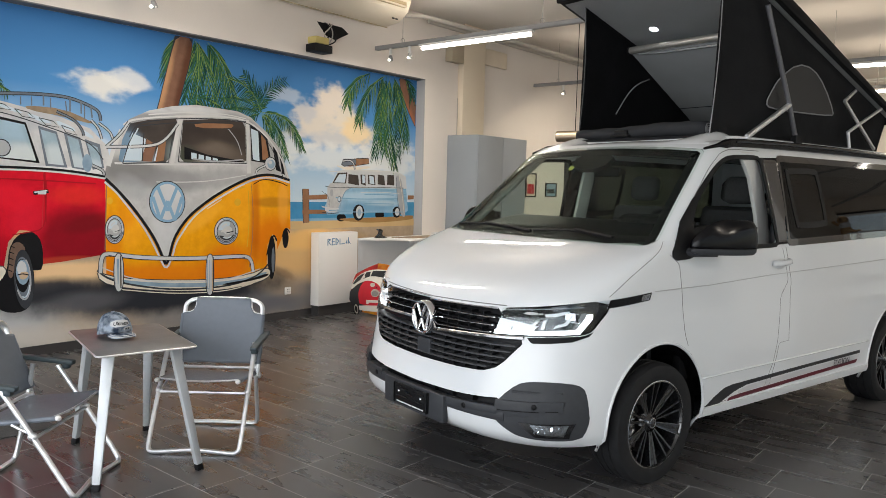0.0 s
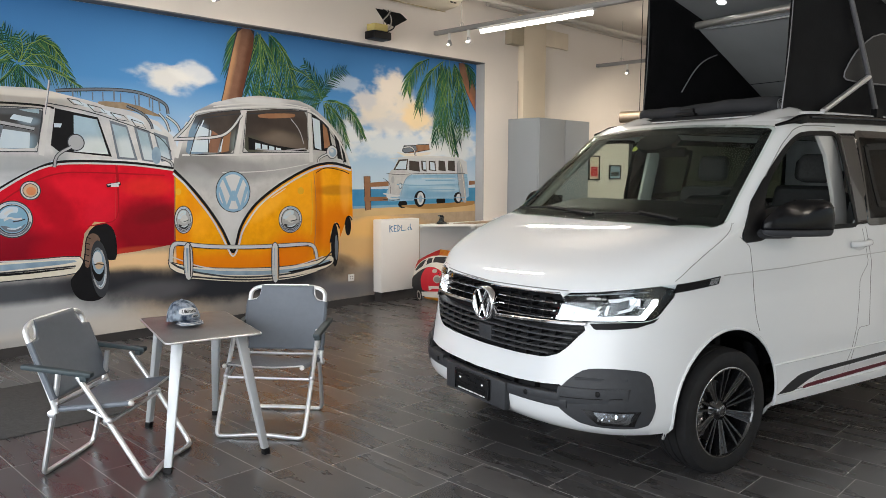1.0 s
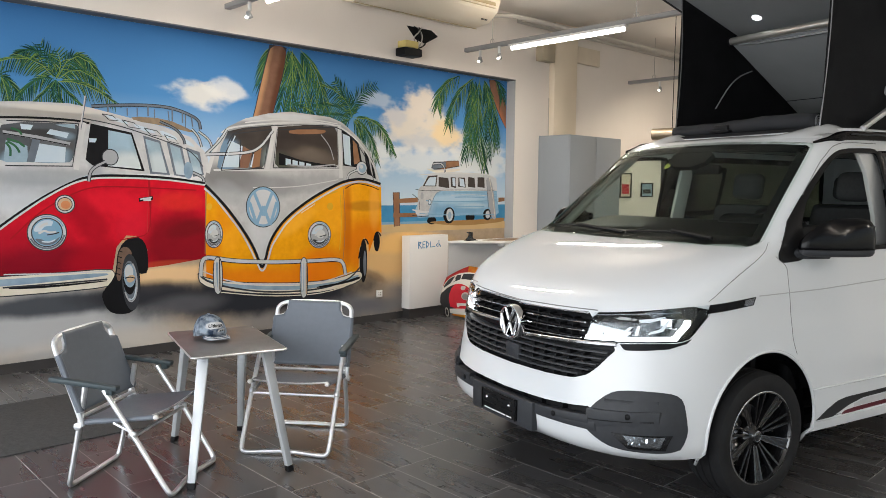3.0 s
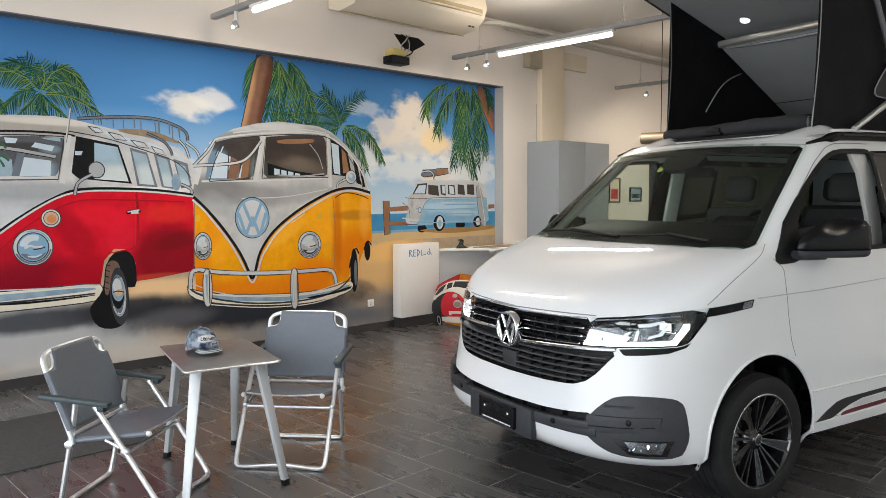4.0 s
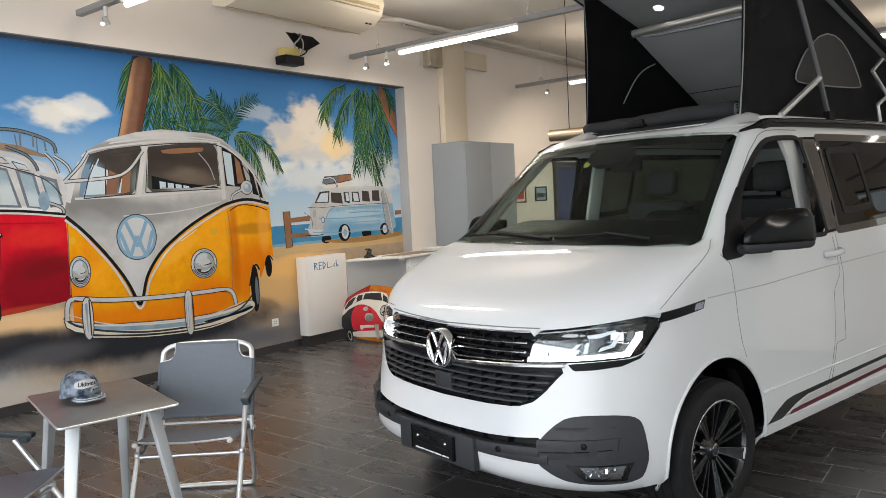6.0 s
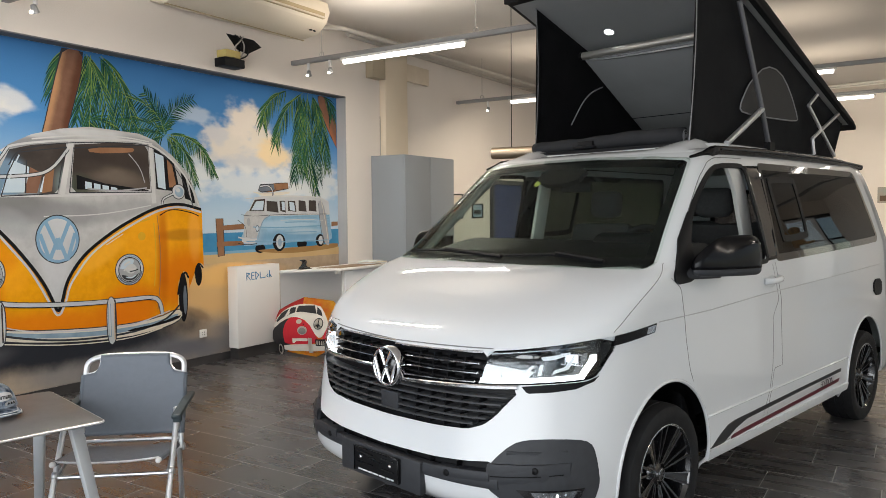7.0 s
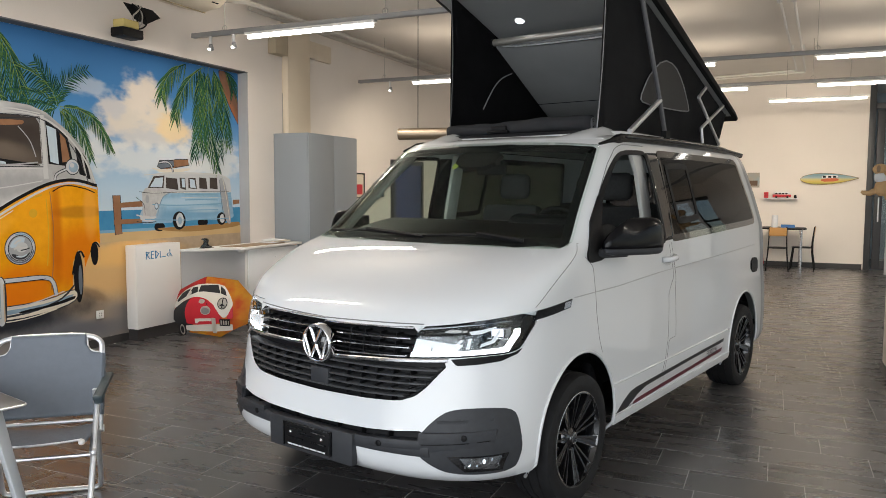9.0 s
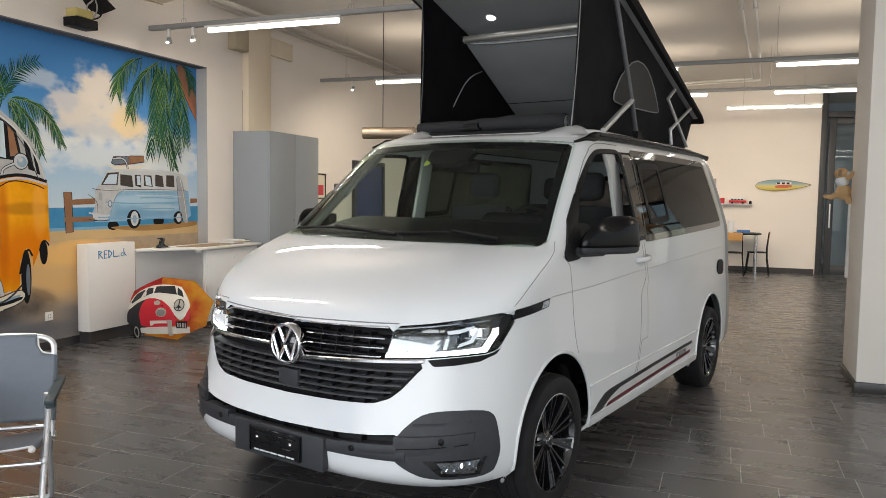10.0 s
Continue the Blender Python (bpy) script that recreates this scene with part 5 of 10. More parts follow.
RB = 4.22
PIPE_L, PIPE_D = material("piping_grey", (0.24, 0.24, 0.25), 0.7), material("piping_shaded", (0.13, 0.13, 0.135), 0.7)
# far side: fabric and front piping take darker colours in place of shade
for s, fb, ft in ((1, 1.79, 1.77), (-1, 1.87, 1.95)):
    side_cloth = part("bellows_side", cloth([(s * 0.60, fb, 1.985), (s * 0.60, RB, 1.985), (s * 0.65, RB + 0.02, pz(RB)), (s * 0.65, ft, pz(ft))], FABRIC, 26, 12, 0.012, seed=3 + s), FABRIC if s > 0 else FABRIC_SHADE, van, "dark grey tent fabric side of the pop-up roof", smooth=True, thick=0.005)
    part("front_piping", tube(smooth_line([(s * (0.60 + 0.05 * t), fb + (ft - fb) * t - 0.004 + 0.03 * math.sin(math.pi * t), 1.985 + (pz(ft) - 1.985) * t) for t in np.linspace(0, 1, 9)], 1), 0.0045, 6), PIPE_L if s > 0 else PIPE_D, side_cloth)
    if s > 0:
        on_cloth = lambda a, b: (np.full(np.shape(a), 0.0) + 0.60 + 0.06 * (b - 2.0) / 0.8 + 0.012, a, b)
        mw = [(a + 0.06, b + 0.01) for a, b in ((2.33, 2.225), (2.39, 2.32), (2.47, 2.41), (2.68, 2.53), (2.91, 2.525), (3.11, 2.42), (3.31, 2.235), (3.28, 2.212), (2.82, 2.198), (2.39, 2.195))]
        part("mesh_window", patch(round_poly(mw, 1), on_cloth, 0.04), material("mosquito_mesh", (0.036, 0.035, 0.035), 0.7, var=0.3, scale=120), side_cloth, "dark mosquito net window", thick=0.004)
        part("window_piping", tube([on_cloth(np.array(a), np.array(b)) for a, b in round_poly(mw, 1)], 0.005, 6, closed=True), PIPE_L, side_cloth)
    else:
        part("window_piping", tube(smooth_line([(-0.588, 2.287, 2.226), (-0.585, 2.355, 2.318), (-0.583, 2.433, 2.414), (-0.58, 2.538, 2.493), (-0.58, 2.683, 2.544)], 2), 0.005, 6), PIPE_L, side_cloth)
part("bellows_rear", cloth([(-0.60, RB, 2.0), (0.60, RB, 2.0), (0.66, RB + 0.02, pz(RB)), (-0.66, RB + 0.02, pz(RB))], FABRIC, 10, 4, 0.01), FABRIC, van, "dark grey tent fabric", smooth=True, thick=0.005)
roll = part("bellows_roll", tube([(x, 1.875 - 0.05 * math.cos(x * 2) + 0.04, 2.026 + 0.012 * (x + 0.6) + 0.004 * math.sin(x * 9)) for x in np.linspace(-0.62, 0.52, 24)], [0.038 + 0.014 * i / 23 + 0.003 * math.sin(i * 1.3) for i in range(24)], 14), FABRIC, van, "rolled-down tent front", smooth=True)
part("roll_end", moved(joined(*[revolve([(r, 0.0), (r + 0.004, 0.006), (r + 0.008, 0.0)], 24, "x") for r in (0.006, 0.020, 0.034)]), Matrix.Translation((0.522, 1.895, 2.030))), PIPE_L, roll, smooth=True)
part("roll_strap", joined(box(-0.20, 1.80, 2.0, -0.08, 1.86, 2.045), box(-0.23, 1.79, 1.992, -0.06, 1.83, 2.012)), BLACKPL, roll, bevel=0.01)
part("roof_bed_edge", box(-0.60, 1.80, 1.966, 0.60, 4.2, 1.985), BLACKPL, van)
for s in (1, -1):
    X = s * 0.69
    strut = part("roof_strut", tube([(X, 2.72, 1.985), (X, 2.592, 2.235), (X, 2.237, 2.86)], 0.017, 8), material("strut_grey", (0.16, 0.16, 0.17), 0.4, metal=0.6), van, "grey metal roof strut", smooth="auto")
    part("strut_brace", tube([(X, 2.08, 1.985), (X, 2.592, 2.235)], 0.019, 8), ALU, strut, smooth="auto")
    part("strut_foot", box(X - 0.02, 2.68, 1.965, X + 0.02, 2.76, 2.03), BLACKPL, strut)
    for a, b in (((3.407, 2.336), (3.963, 2.0)), ((3.407, 2.336), (3.576, 2.43)), ((3.493, 2.105), (4.042, 2.33)), ((3.493, 2.105), (3.53, 1.99))):
        part("scissor_link", tube([(X, *a), (X, *b)], 0.013, 8), ALU, strut, smooth="auto")

# ---- showroom things ----
# white block and counter by the mural
block = tagged(mesh_object("wall_block", box(MURAL_X + 0.014, 2.72, 0.125, -4.10, 3.36, 1.015), WHITEM, bevel=0.006), "white painted block on the wall with blue scribbled lettering", "wall block", kind="structure")
structure("baseboard_block", box(MURAL_X + 0.013, 2.74, 0.0, -4.125, 5.1, 0.123), BASE, "dark tile plinth under the white block", "baseboard")
INK = material("blue_ink", (0.02, 0.20, 0.40), 0.5)
for i, (a, b) in enumerate((((0.02, 0.0), (0.02, 0.085)), ((0.02, 0.08), (0.06, 0.07)), ((0.06, 0.07), (0.02, 0.045)), ((0.03, 0.045), (0.07, 0.0)), ((0.085, 0.005), (0.085, 0.08)), ((0.085, 0.08), (0.12, 0.082)), ((0.085, 0.045), (0.115, 0.045)), ((0.085, 0.005), (0.12, 0.005)), ((0.14, 0.0), (0.14, 0.085)), ((0.14, 0.085), (0.18, 0.05)), ((0.18, 0.05), (0.14, 0.0)), ((0.20, 0.08), (0.20, 0.01)), ((0.20, 0.01), (0.27, 0.015)), ((0.31, 0.05), (0.29, 0.03)), ((0.29, 0.03), (0.31, 0.012)), ((0.33, 0.09), (0.33, 0.01)), ((0.33, 0.05), (0.36, 0.01)))):
    part("scribble", tube([(-4.0985, 2.835 + 1.1 * a[0], 0.86 + a[1]), (-4.0985, 2.835 + 1.1 * b[0], 0.86 + b[1])], 0.0045, 6), INK, block)
counter = thing("counter", "white counter with a lockable cupboard and slanted end", "counter")
top_line = [(-4.115, 3.37), (-4.06, 3.37), (-3.93, 3.50), (-3.64, 3.95), (-3.64, 5.06), (-4.115, 5.06)]
part("worktop", prism(top_line, 0.028, "z", 0.905), WHITEM, counter, bevel=0.004)
part("end_panel", ([(-4.10, 3.364, 0.0), (-3.72, 4.00, 0.0), (-3.72, 4.00, 0.905), (-4.10, 3.364, 0.905)], [(0, 1, 2, 3)]), WHITED, counter, "pale grey back panel", thick=0.018)
part("cupboard", box(-4.11, 4.01, 0.06, -3.70, 5.04, 0.905), WHITEM, counter, bevel=0.003)
part("cupboard_plinth", box(-4.09, 4.05, 0.0, -3.74, 5.0, 0.06), BASE, counter)
d1 = part("cupboard_door", box(-3.699, 4.03, 0.075, -3.682, 5.02, 0.892), WHITED, counter, bevel=0.002)
part("lock", moved(revolve([(0, 0.008), (0.012, 0.006), (0.014, 0.0)], 16, "x"), Matrix.Translation((-3.682, 4.55, 0.78))), ALU, d1, smooth=True)
part("bracket", box(-3.70, 3.86, 0.875, -3.66, 3.92, 0.904), ALU, counter)
tagged(mesh_object("fin_ornament", moved(joined(prism(round_poly([(3.80, 0.938), (3.80, 0.955), (3.84, 0.975), (3.86, 1.01), (3.84, 1.03), (3.81, 1.035), (3.84, 1.05), (3.90, 1.045), (3.92, 1.02), (3.90, 0.985), (3.92, 0.96), (3.97, 0.948), (3.97, 0.938)], 1), 0.03, "x", -3.97), box(-3.99, 3.80, 0.9335, -3.92, 3.98, 0.940)), Matrix.Translation((-0.03, -0.235, 0))), GLOSSBK, bevel=0.004), "small black fin-shaped ornament on the counter", "ornament")
tagged(mesh_object("brown_board", prism([(-3.93, 3.80), (-3.70, 3.97), (-3.68, 4.74), (-3.96, 4.80)], 0.008, "z", 0.9335), WOODT, bevel=0.002), "thin brown wooden board lying on the counter", "board")
for i, (x, y, r) in enumerate(((-3.85, 4.72, 8), (-3.84, 4.78, -6), (-3.86, 4.75, 14))):
    tagged(mesh_object("magazine", moved(box(-0.105, -0.15, 0, 0.105, 0.15, 0.011), Matrix.Translation((x, y, 0.942 + 0.0115 * i)) @ pose(0, 0, 0, 0, 0, r)), CLOTHW if i != 1 else AC_W, bevel=0.001), "white printed magazine in a small pile", "magazine", group="magazines on the counter")

# leaning umbrella with a printed bus picture
umb = thing("umbrella", "open umbrella printed with a red bus leaning on the floor", "umbrella", Matrix.Translation((-3.64, 3.36, 0.318)) @ pose(0, 0, 0, 0, 0, 9) @ pose(0, 0, 0, 72, 0, 0))
U_R = 0.52


def umb_at(u, v):
    """Point of the canopy: u, v in -1..1 across the eight-sided cover."""
    r = math.hypot(u, v)
    return (u * U_R, v * U_R * 0.665, 0.13 * (1 - r * r))


canopy_mats = {"y": material("canopy_yellow", (0.84, 0.50, 0.03), 0.6, var=0.0, scale=5, col2=(0.74, 0.10, 0.02), crisp=0.22), "r": material("canopy_red", (0.60, 0.03, 0.03), 0.6, var=0.25, scale=6), "k": material("canopy_dark", (0.03, 0.025, 0.03), 0.6, var=0.3, scale=6)}
for i in range(8):
    t0, t1 = radians(16 + 45 * i), radians(61 + 45 * i)
    vs, fs = [], []
    for a in range(7):
        for b in range(5):
            r = a / 6
            f = b / 4
            e0, e1 = Vector((math.cos(t0), math.sin(t0))), Vector((math.cos(t1), math.sin(t1)))
            p = e0.lerp(e1, f) * r
            vs.append(umb_at(p.x, p.y))
    for a in range(6):
        for b in range(4):
            k = a * 5 + b
            fs.append((k, k + 5, k + 6, k + 1))
    part("canopy_panel", (vs, fs), canopy_mats["yyrrkyyy"[i]], umb, smooth=True, thick=0.003)
    part("rib", tube([tuple(Vector(umb_at(math.cos(t0) * q, math.sin(t0) * q)) - Vector((0, 0, 0.012))) for q in (0.02, 0.3, 0.6, 0.98)], 0.004, 6), ALU, umb)
part("shaft", tube([(0, 0, 0.15), (0, 0, -0.30)], 0.007, 8), BLACKPL, umb)


def on_umb(a, b):
    """Drawing plane of the canopy, upright in the room."""
    return a * U_R, b * U_R * 0.665, 0.13 * (1 - a * a - b * b)


def umb_shape(name, mat, pts, lift, rounds=1):
    part(name, patch(round_poly(pts, rounds) if rounds else pts, on_umb, 0.06, 0.010 + 0.0016 * lift), mat, umb, thick=0.001)


uR, uW, uK = material("print_red", (0.58, 0.015, 0.03), 0.55, var=0.15, scale=8), material("print_cream", (0.72, 0.68, 0.60), 0.55, var=0.1, scale=8), material("print_black", (0.02, 0.02, 0.022), 0.55)
uG = material("print_grey", (0.42, 0.42, 0.40), 0.55, var=0.2, scale=20)
umb_shape("printed_shadow", uK, [(-0.92, -0.19), (-0.61, 0.10), (-0.28, 0.23), (-0.45, -0.21), (-0.42, -0.58), (-0.57, -0.96), (-0.70, -0.72), (-0.96, -0.42)], 0)
umb_shape("printed_body", uR, [(-0.33, 0.24), (0.09, 0.10), (0.32, -0.34), (0.37, -0.49), (0.14, -0.62), (-0.49, -0.63), (-0.52, -0.48), (-0.56, -0.21), (-0.49, 0.10)], 1)
umb_shape("printed_front", uW, [(-0.92, -0.12), (-0.80, 0.27), (-0.61, 0.51), (-0.28, 0.68), (0.24, 0.67), (0.38, 0.48), (0.51, 0.22), (0.57, 0.00), (0.44, -0.38), (0.34, -0.38), (0.09, 0.10), (-0.28, 0.26), (-0.61, 0.10), (-0.85, -0.14)], 1)
umb_shape("printed_cheek", uR, [(0.45, -0.38), (0.56, 0.03), (0.58, -0.34), (0.50, -0.45)], 2, 0)
umb_shape("printed_pane", uK, [(-0.82, 0.08), (-0.71, 0.34), (-0.59, 0.45), (-0.51, 0.49), (-0.57, 0.23), (-0.78, 0.05)], 3, 0)
umb_shape("printed_pane", uK, [(-0.50, 0.26), (-0.46, 0.53), (-0.33, 0.56), (-0.29, 0.38)], 3, 0)
umb_shape("printed_pane", uK, [(-0.27, 0.38), (-0.27, 0.60), (0.14, 0.64), (0.25, 0.36), (-0.14, 0.40)], 3, 0)
umb_shape("printed_pane", uK, [(0.26, 0.36), (0.21, 0.60), (0.33, 0.48), (0.40, 0.29)], 3, 0)
umb_shape("printed_bumper", uW, [(-0.52, -0.66), (0.14, -0.59), (0.57, -0.55), (0.57, -0.72), (0.24, -0.79), (-0.33, -0.82), (-0.52, -0.79)], 3, 0)
umb_shape("printed_bumper", uW, [(0.13, -0.40), (0.22, -0.40), (0.23, -0.84), (0.14, -0.84)], 4, 0)
umb_shape("printed_bumper", uW, [(-0.27, -0.45), (0.12, -0.42), (0.12, -0.50), (-0.21, -0.53), (-0.22, -0.64), (-0.26, -0.64)], 3, 0)
umb_shape("printed_board", uK, [(0.30, -0.43), (0.52, -0.40), (0.52, -0.60), (0.31, -0.62)], 5, 0)
umb_shape("printed_bar", uW, [(0.33, -0.46), (0.36, -0.46), (0.36, -0.58), (0.33, -0.58)], 6, 0)
umb_shape("printed_bar", uW, [(0.38, -0.46), (0.41, -0.46), (0.41, -0.58), (0.38, -0.58)], 6, 0)
umb_shape("printed_bar", uW, [(0.43, -0.46), (0.46, -0.46), (0.46, -0.58), (0.43, -0.58)], 6, 0)
umb_shape("printed_bar", uW, [(0.48, -0.46), (0.50, -0.46), (0.50, -0.58), (0.48, -0.58)], 6, 0)
for cx, cy, rx, ry, mt, lift in ((-0.02, -0.19, 0.123, 0.137, uW, 3), (-0.02, -0.21, 0.094, 0.096, uG, 4), (-0.13, 0.08, 0.075, 0.075, uW, 3), (0.34, 0.05, 0.108, 0.185, uK, 3), (0.34, 0.05, 0.090, 0.158, uW, 4), (-0.64, -0.79, 0.104, 0.219, uK, 3), (-0.63, -0.77, 0.071, 0.158, uW, 4), (-0.63, -0.77, 0.047, 0.110, uK, 5), (-0.48, 0.34, 0.042, 0.068, uW, 5)):
    umb_shape("printed_disc", mt, [(cx + rx * math.cos(t), cy + ry * math.sin(t)) for t in np.linspace(0, 2 * math.pi, 17)[:-1]], lift, 0)
umb_shape("printed_bar", uK, [(0.33, 0.21), (0.35, 0.21), (0.35, -0.10), (0.33, -0.10)], 5, 0)
umb_shape("printed_bar", uK, [(0.34, 0.05), (0.27, -0.05), (0.29, -0.08), (0.35, 0.03), (0.40, -0.07), (0.42, -0.05)], 5, 0)

# tall grey cabinet
cab = thing("tall_cabinet", "tall grey two-door storage cabinet", "cabinet")
part("carcass", box(-4.115, 5.12, 0.06, -3.58, 6.34, 2.35), CABG, cab, bevel=0.003)
part("plinth", box(-4.10, 5.15, 0.0, -3.62, 6.31, 0.06), CABEDGE, cab)
for y0, y1 in ((5.125, 5.726), (5.732, 6.335)):
    dd = part("door", box(-3.579, y0, 0.075, -3.56, y1, 2.345), CABG, cab, bevel=0.002)
    if y0 < 5.4:
        part("lock", moved(revolve([(0, 0.008), (0.010, 0.006), (0.012, 0.0)], 14, "x"), Matrix.Translation((-3.56, y1 - 0.035, 1.20))), CABEDGE, dd, smooth=True)

# wall socket
sock = thing("wall_socket", "white double wall socket on the mural", "socket")
part("plate", box(MURAL_X + 0.0125, 2.325, 0.29, MURAL_X + 0.024, 2.415, 0.375), WHITEM, sock, bevel=0.004)
for dy in (-0.012, 0.012):
    for dz in (-0.012, 0.012):
        part("hole", moved(revolve([(0, 0.002), (0.005, 0.002), (0.005, 0)], 10, "x"), Matrix.Translation((MURAL_X + 0.0235, 2.37 + dy, 0.333 + dz))), BLACKPL, sock)

# pilaster, service boxes and pipes on the mural wall
structure("pilaster", box(WALL_X, 5.33, 0, WALL_X + 0.10, 5.85, CEIL_Z), material("pilaster_cream", (0.74, 0.64, 0.50), 0.85, var=0.06, scale=2, bump=0.1), "cream pilaster on the wall", "pilaster", bevel=0.004)
tagged(mesh_object("service_box", box(WALL_X, 5.03, 3.38, WALL_X + 0.13, 5.30, 3.66), material("box_khaki", (0.42, 0.36, 0.26), 0.6), bevel=0.006), "khaki service box fixed to the wall", "service box")
tagged(mesh_object("wall_panel", box(WALL_X, 5.90, 3.46, WALL_X + 0.05, 6.48, 3.70), material("panel_cream", (0.70, 0.61, 0.48), 0.6), bevel=0.004), "cream panel fixed to the wall", "wall panel")
tagged(mesh_object("cable", tube([(WALL_X + 0.012, 5.32, 2.36), (WALL_X + 0.012, 5.32, 2.9)], 0.006, 6), GALV), "thin grey cable on the wall", "cable")
for dz, r in ((0.0, 0.035), (0.13, 0.028)):
    tagged(mesh_object("ceiling_pipe", tube([(-3.9 + dz, 4.4, 3.80), (-3.9 + dz, 14.5, 3.80)], r, 12), GALV, smooth="auto"), "grey pipe running under the ceiling", "pipe", group="ceiling pipes")
tagged(mesh_object("ceiling_pipe", tube(smooth_line([(-3.95, 3.75, 3.74), (-3.70, 3.80, 3.74), (-3.60, 4.1, 3.76), (-3.60, 14.5, 3.78)], 2), 0.03, 12), GALV, smooth="auto"), "grey pipe running under the ceiling", "pipe", group="ceiling pipes")

# air conditioner under the ceiling
ac = thing("air_conditioner", "cream ceiling-mounted air conditioner with open louvre", "air conditioner")
prof = [(-4.11, 3.93), (-3.50, 3.93), (-3.47, 3.82), (-3.52, 3.70), (-3.66, 3.60), (-3.90, 3.57), (-4.11, 3.62)]
verts = [(x, y, z) for y in (1.72, 3.58) for x, z in prof]
k = len(prof)
part("housing", (verts, [tuple(range(k)), tuple(range(k, 2 * k))[::-1]] + [(i, (i + 1) % k, k + (i + 1) % k, k + i) for i in range(k)]), AC_W, ac, bevel=0.008, segs=2)
part("air_outlet", box(-3.535, 1.82, 3.735, -3.475, 3.50, 3.80), AC_D, ac)
part("louvre", moved(box(-0.05, 1.83, -0.004, 0.05, 3.49, 0.004), Matrix.Translation((-3.475, 0, 3.755)) @ pose(0, 0, 0, 0, 35, 0)), AC_W, ac, bevel=0.003)
part("seam", box(-3.90, 1.72, 3.566, -3.88, 3.6, 3.572), AC_D, ac)
for dy in (0.0, 0.06):
    part("signal_lamp", box(-3.62, 3.40 + dy, 3.612, -3.60, 3.43 + dy, 3.622), BLACKPL, ac)

# projector-like black box on a bracket with loose cables
pj = thing("wall_device", "black device with a yellow top and loose cables on the wall", "device")
part("case", box(-4.118, 2.49, 3.125, -3.95, 2.76, 3.215), BLACKPL, pj, bevel=0.01)
part("yellow_block", box(-4.115, 2.52, 3.222, -3.97, 2.72, 3.30), material("device_yellow", (0.62, 0.50, 0.18), 0.6, var=0.2), pj, bevel=0.008)
part("opening", prism([(2.66, 3.50), (2.80, 3.36), (2.95, 3.33), (3.16, 3.44), (3.05, 3.50)], 0.006, "x", WALL_X + 0.001), BLACKPL, pj)
for i in range(4):
    part("loose_cable", tube(smooth_line([(-4.09, 2.75 + 0.04 * i, 3.50), (-4.03, 2.86 - 0.03 * i, 3.42), (-4.06, 2.92 - 0.07 * i, 3.30 + 0.02 * i), (-4.02, 2.74, 3.23)], 2), 0.008, 6), GALV if i % 2 else BLACKPL, pj)


# lighting rails with tubes and spots
def light_rail(y, x0, x1, tubes, spots, z=3.30, bar_from=None, watts=26.0, lean=0.0, colour=None):
    r = thing("lighting_rail", "suspended grey lighting rail with fluorescent tubes", "lighting rail", group="lighting rails under the ceiling")
    part("rail", box(x0, y - 0.03, z - 0.02, x1, y + 0.03, z + 0.03), RAILG if bar_from is None else RAILW, r, bevel=0.004)
    for i in range(max(2, int((x1 - x0) / 2))):
        x = x0 + 0.45 + i * 2.0
        if x < x1:
            part("hanger", tube([(x, y, z + 0.03), (x, y, CEIL_Z)], 0.004, 6), GALV, r)
            part("hanger_ring", tube([(x + 0.03 * math.cos(t), y, z + 0.055 + 0.03 * math.sin(t)) for t in np.linspace(0, 2 * math.pi, 13)[:-1]], 0.004, 5, closed=True), GALV, r)
    for a in tubes:
        t = part("batten", box(a - 0.03, y - 0.035, z - 0.045, a + 1.57, y + 0.035, z - 0.02), RAILW, r, "white tube holder", bevel=0.004)
        part("fluorescent_tube", tube([(a, y, z - 0.065), (a + 1.54, y, z - 0.065)], 0.024, 10), TUBE, t, "glowing white tube")
        area_light("tube_light", (a + 0.77, y, z - 0.11), (a + 0.77, y + lean, 0), 1.5, 0.06, watts, colour or TUBE_COL)
        area_light("tube_light", (a + 0.77, y, z + 0.05), (a + 0.77, y, 9), 1.5, 0.9, watts * (0.52 if y < 2 else 0.36 if y < 4 else 0.13), colour or TUBE_COL)
    for a in spots:
        s = part("spot", tube([(a, y, z - 0.02), (a, y, z - 0.10)], 0.018, 8), RAILW, r, "small white spotlight")
        part("spot_head", moved(revolve([(0.0, 0.03), (0.02, 0.03), (0.032, -0.03)], 14, "z"), Matrix.Translation((a + 0.02, y - 0.02, z - 0.14)) @ pose(0, 0, 0, 25, 20, 0)), RAILG, s, smooth=True)
        part("spot_bulb", blob(a + 0.012, y - 0.035, z - 0.165, 0.02, 0.02, 0.015, 10, 6), WARM, s)
    return r


TUBE_COL = (1.0, 0.905, 0.79)
WARM_COL = (1.0, 0.86, 0.69)
# the tube at x 5.0 is unseen, added to light the right side
light_rail(0.34, -4.05, 7.8, (-3.30, 5.0), (-3.62,), watts=36.0)
# again an unseen tube at x 5.0, added only for its light
light_rail(3.58, -4.05, 7.8, (-3.28, 5.0), (-3.80, -3.48), z=3.32, watts=40.0)
light_rail(7.25, -4.05, 7.8, (-3.10, -0.32, 2.40), (-3.5,), watts=42.0, lean=1.0, colour=WARM_COL)
light_rail(9.85, -2.0, 7.8, (-0.02, 2.52), (), watts=46.0, lean=2.5, colour=WARM_COL)
tl = thing("tube_lamp", "single suspended fluorescent tube lamp", "tube lamp")
part("batten", box(1.80, 11.70, 3.24, 3.40, 11.78, 3.28), RAILW, tl, bevel=0.004)
part("fluorescent_tube", tube([(1.83, 11.74, 3.222), (3.36, 11.74, 3.222)], 0.02, 10), TUBE, tl, "glowing white tube")
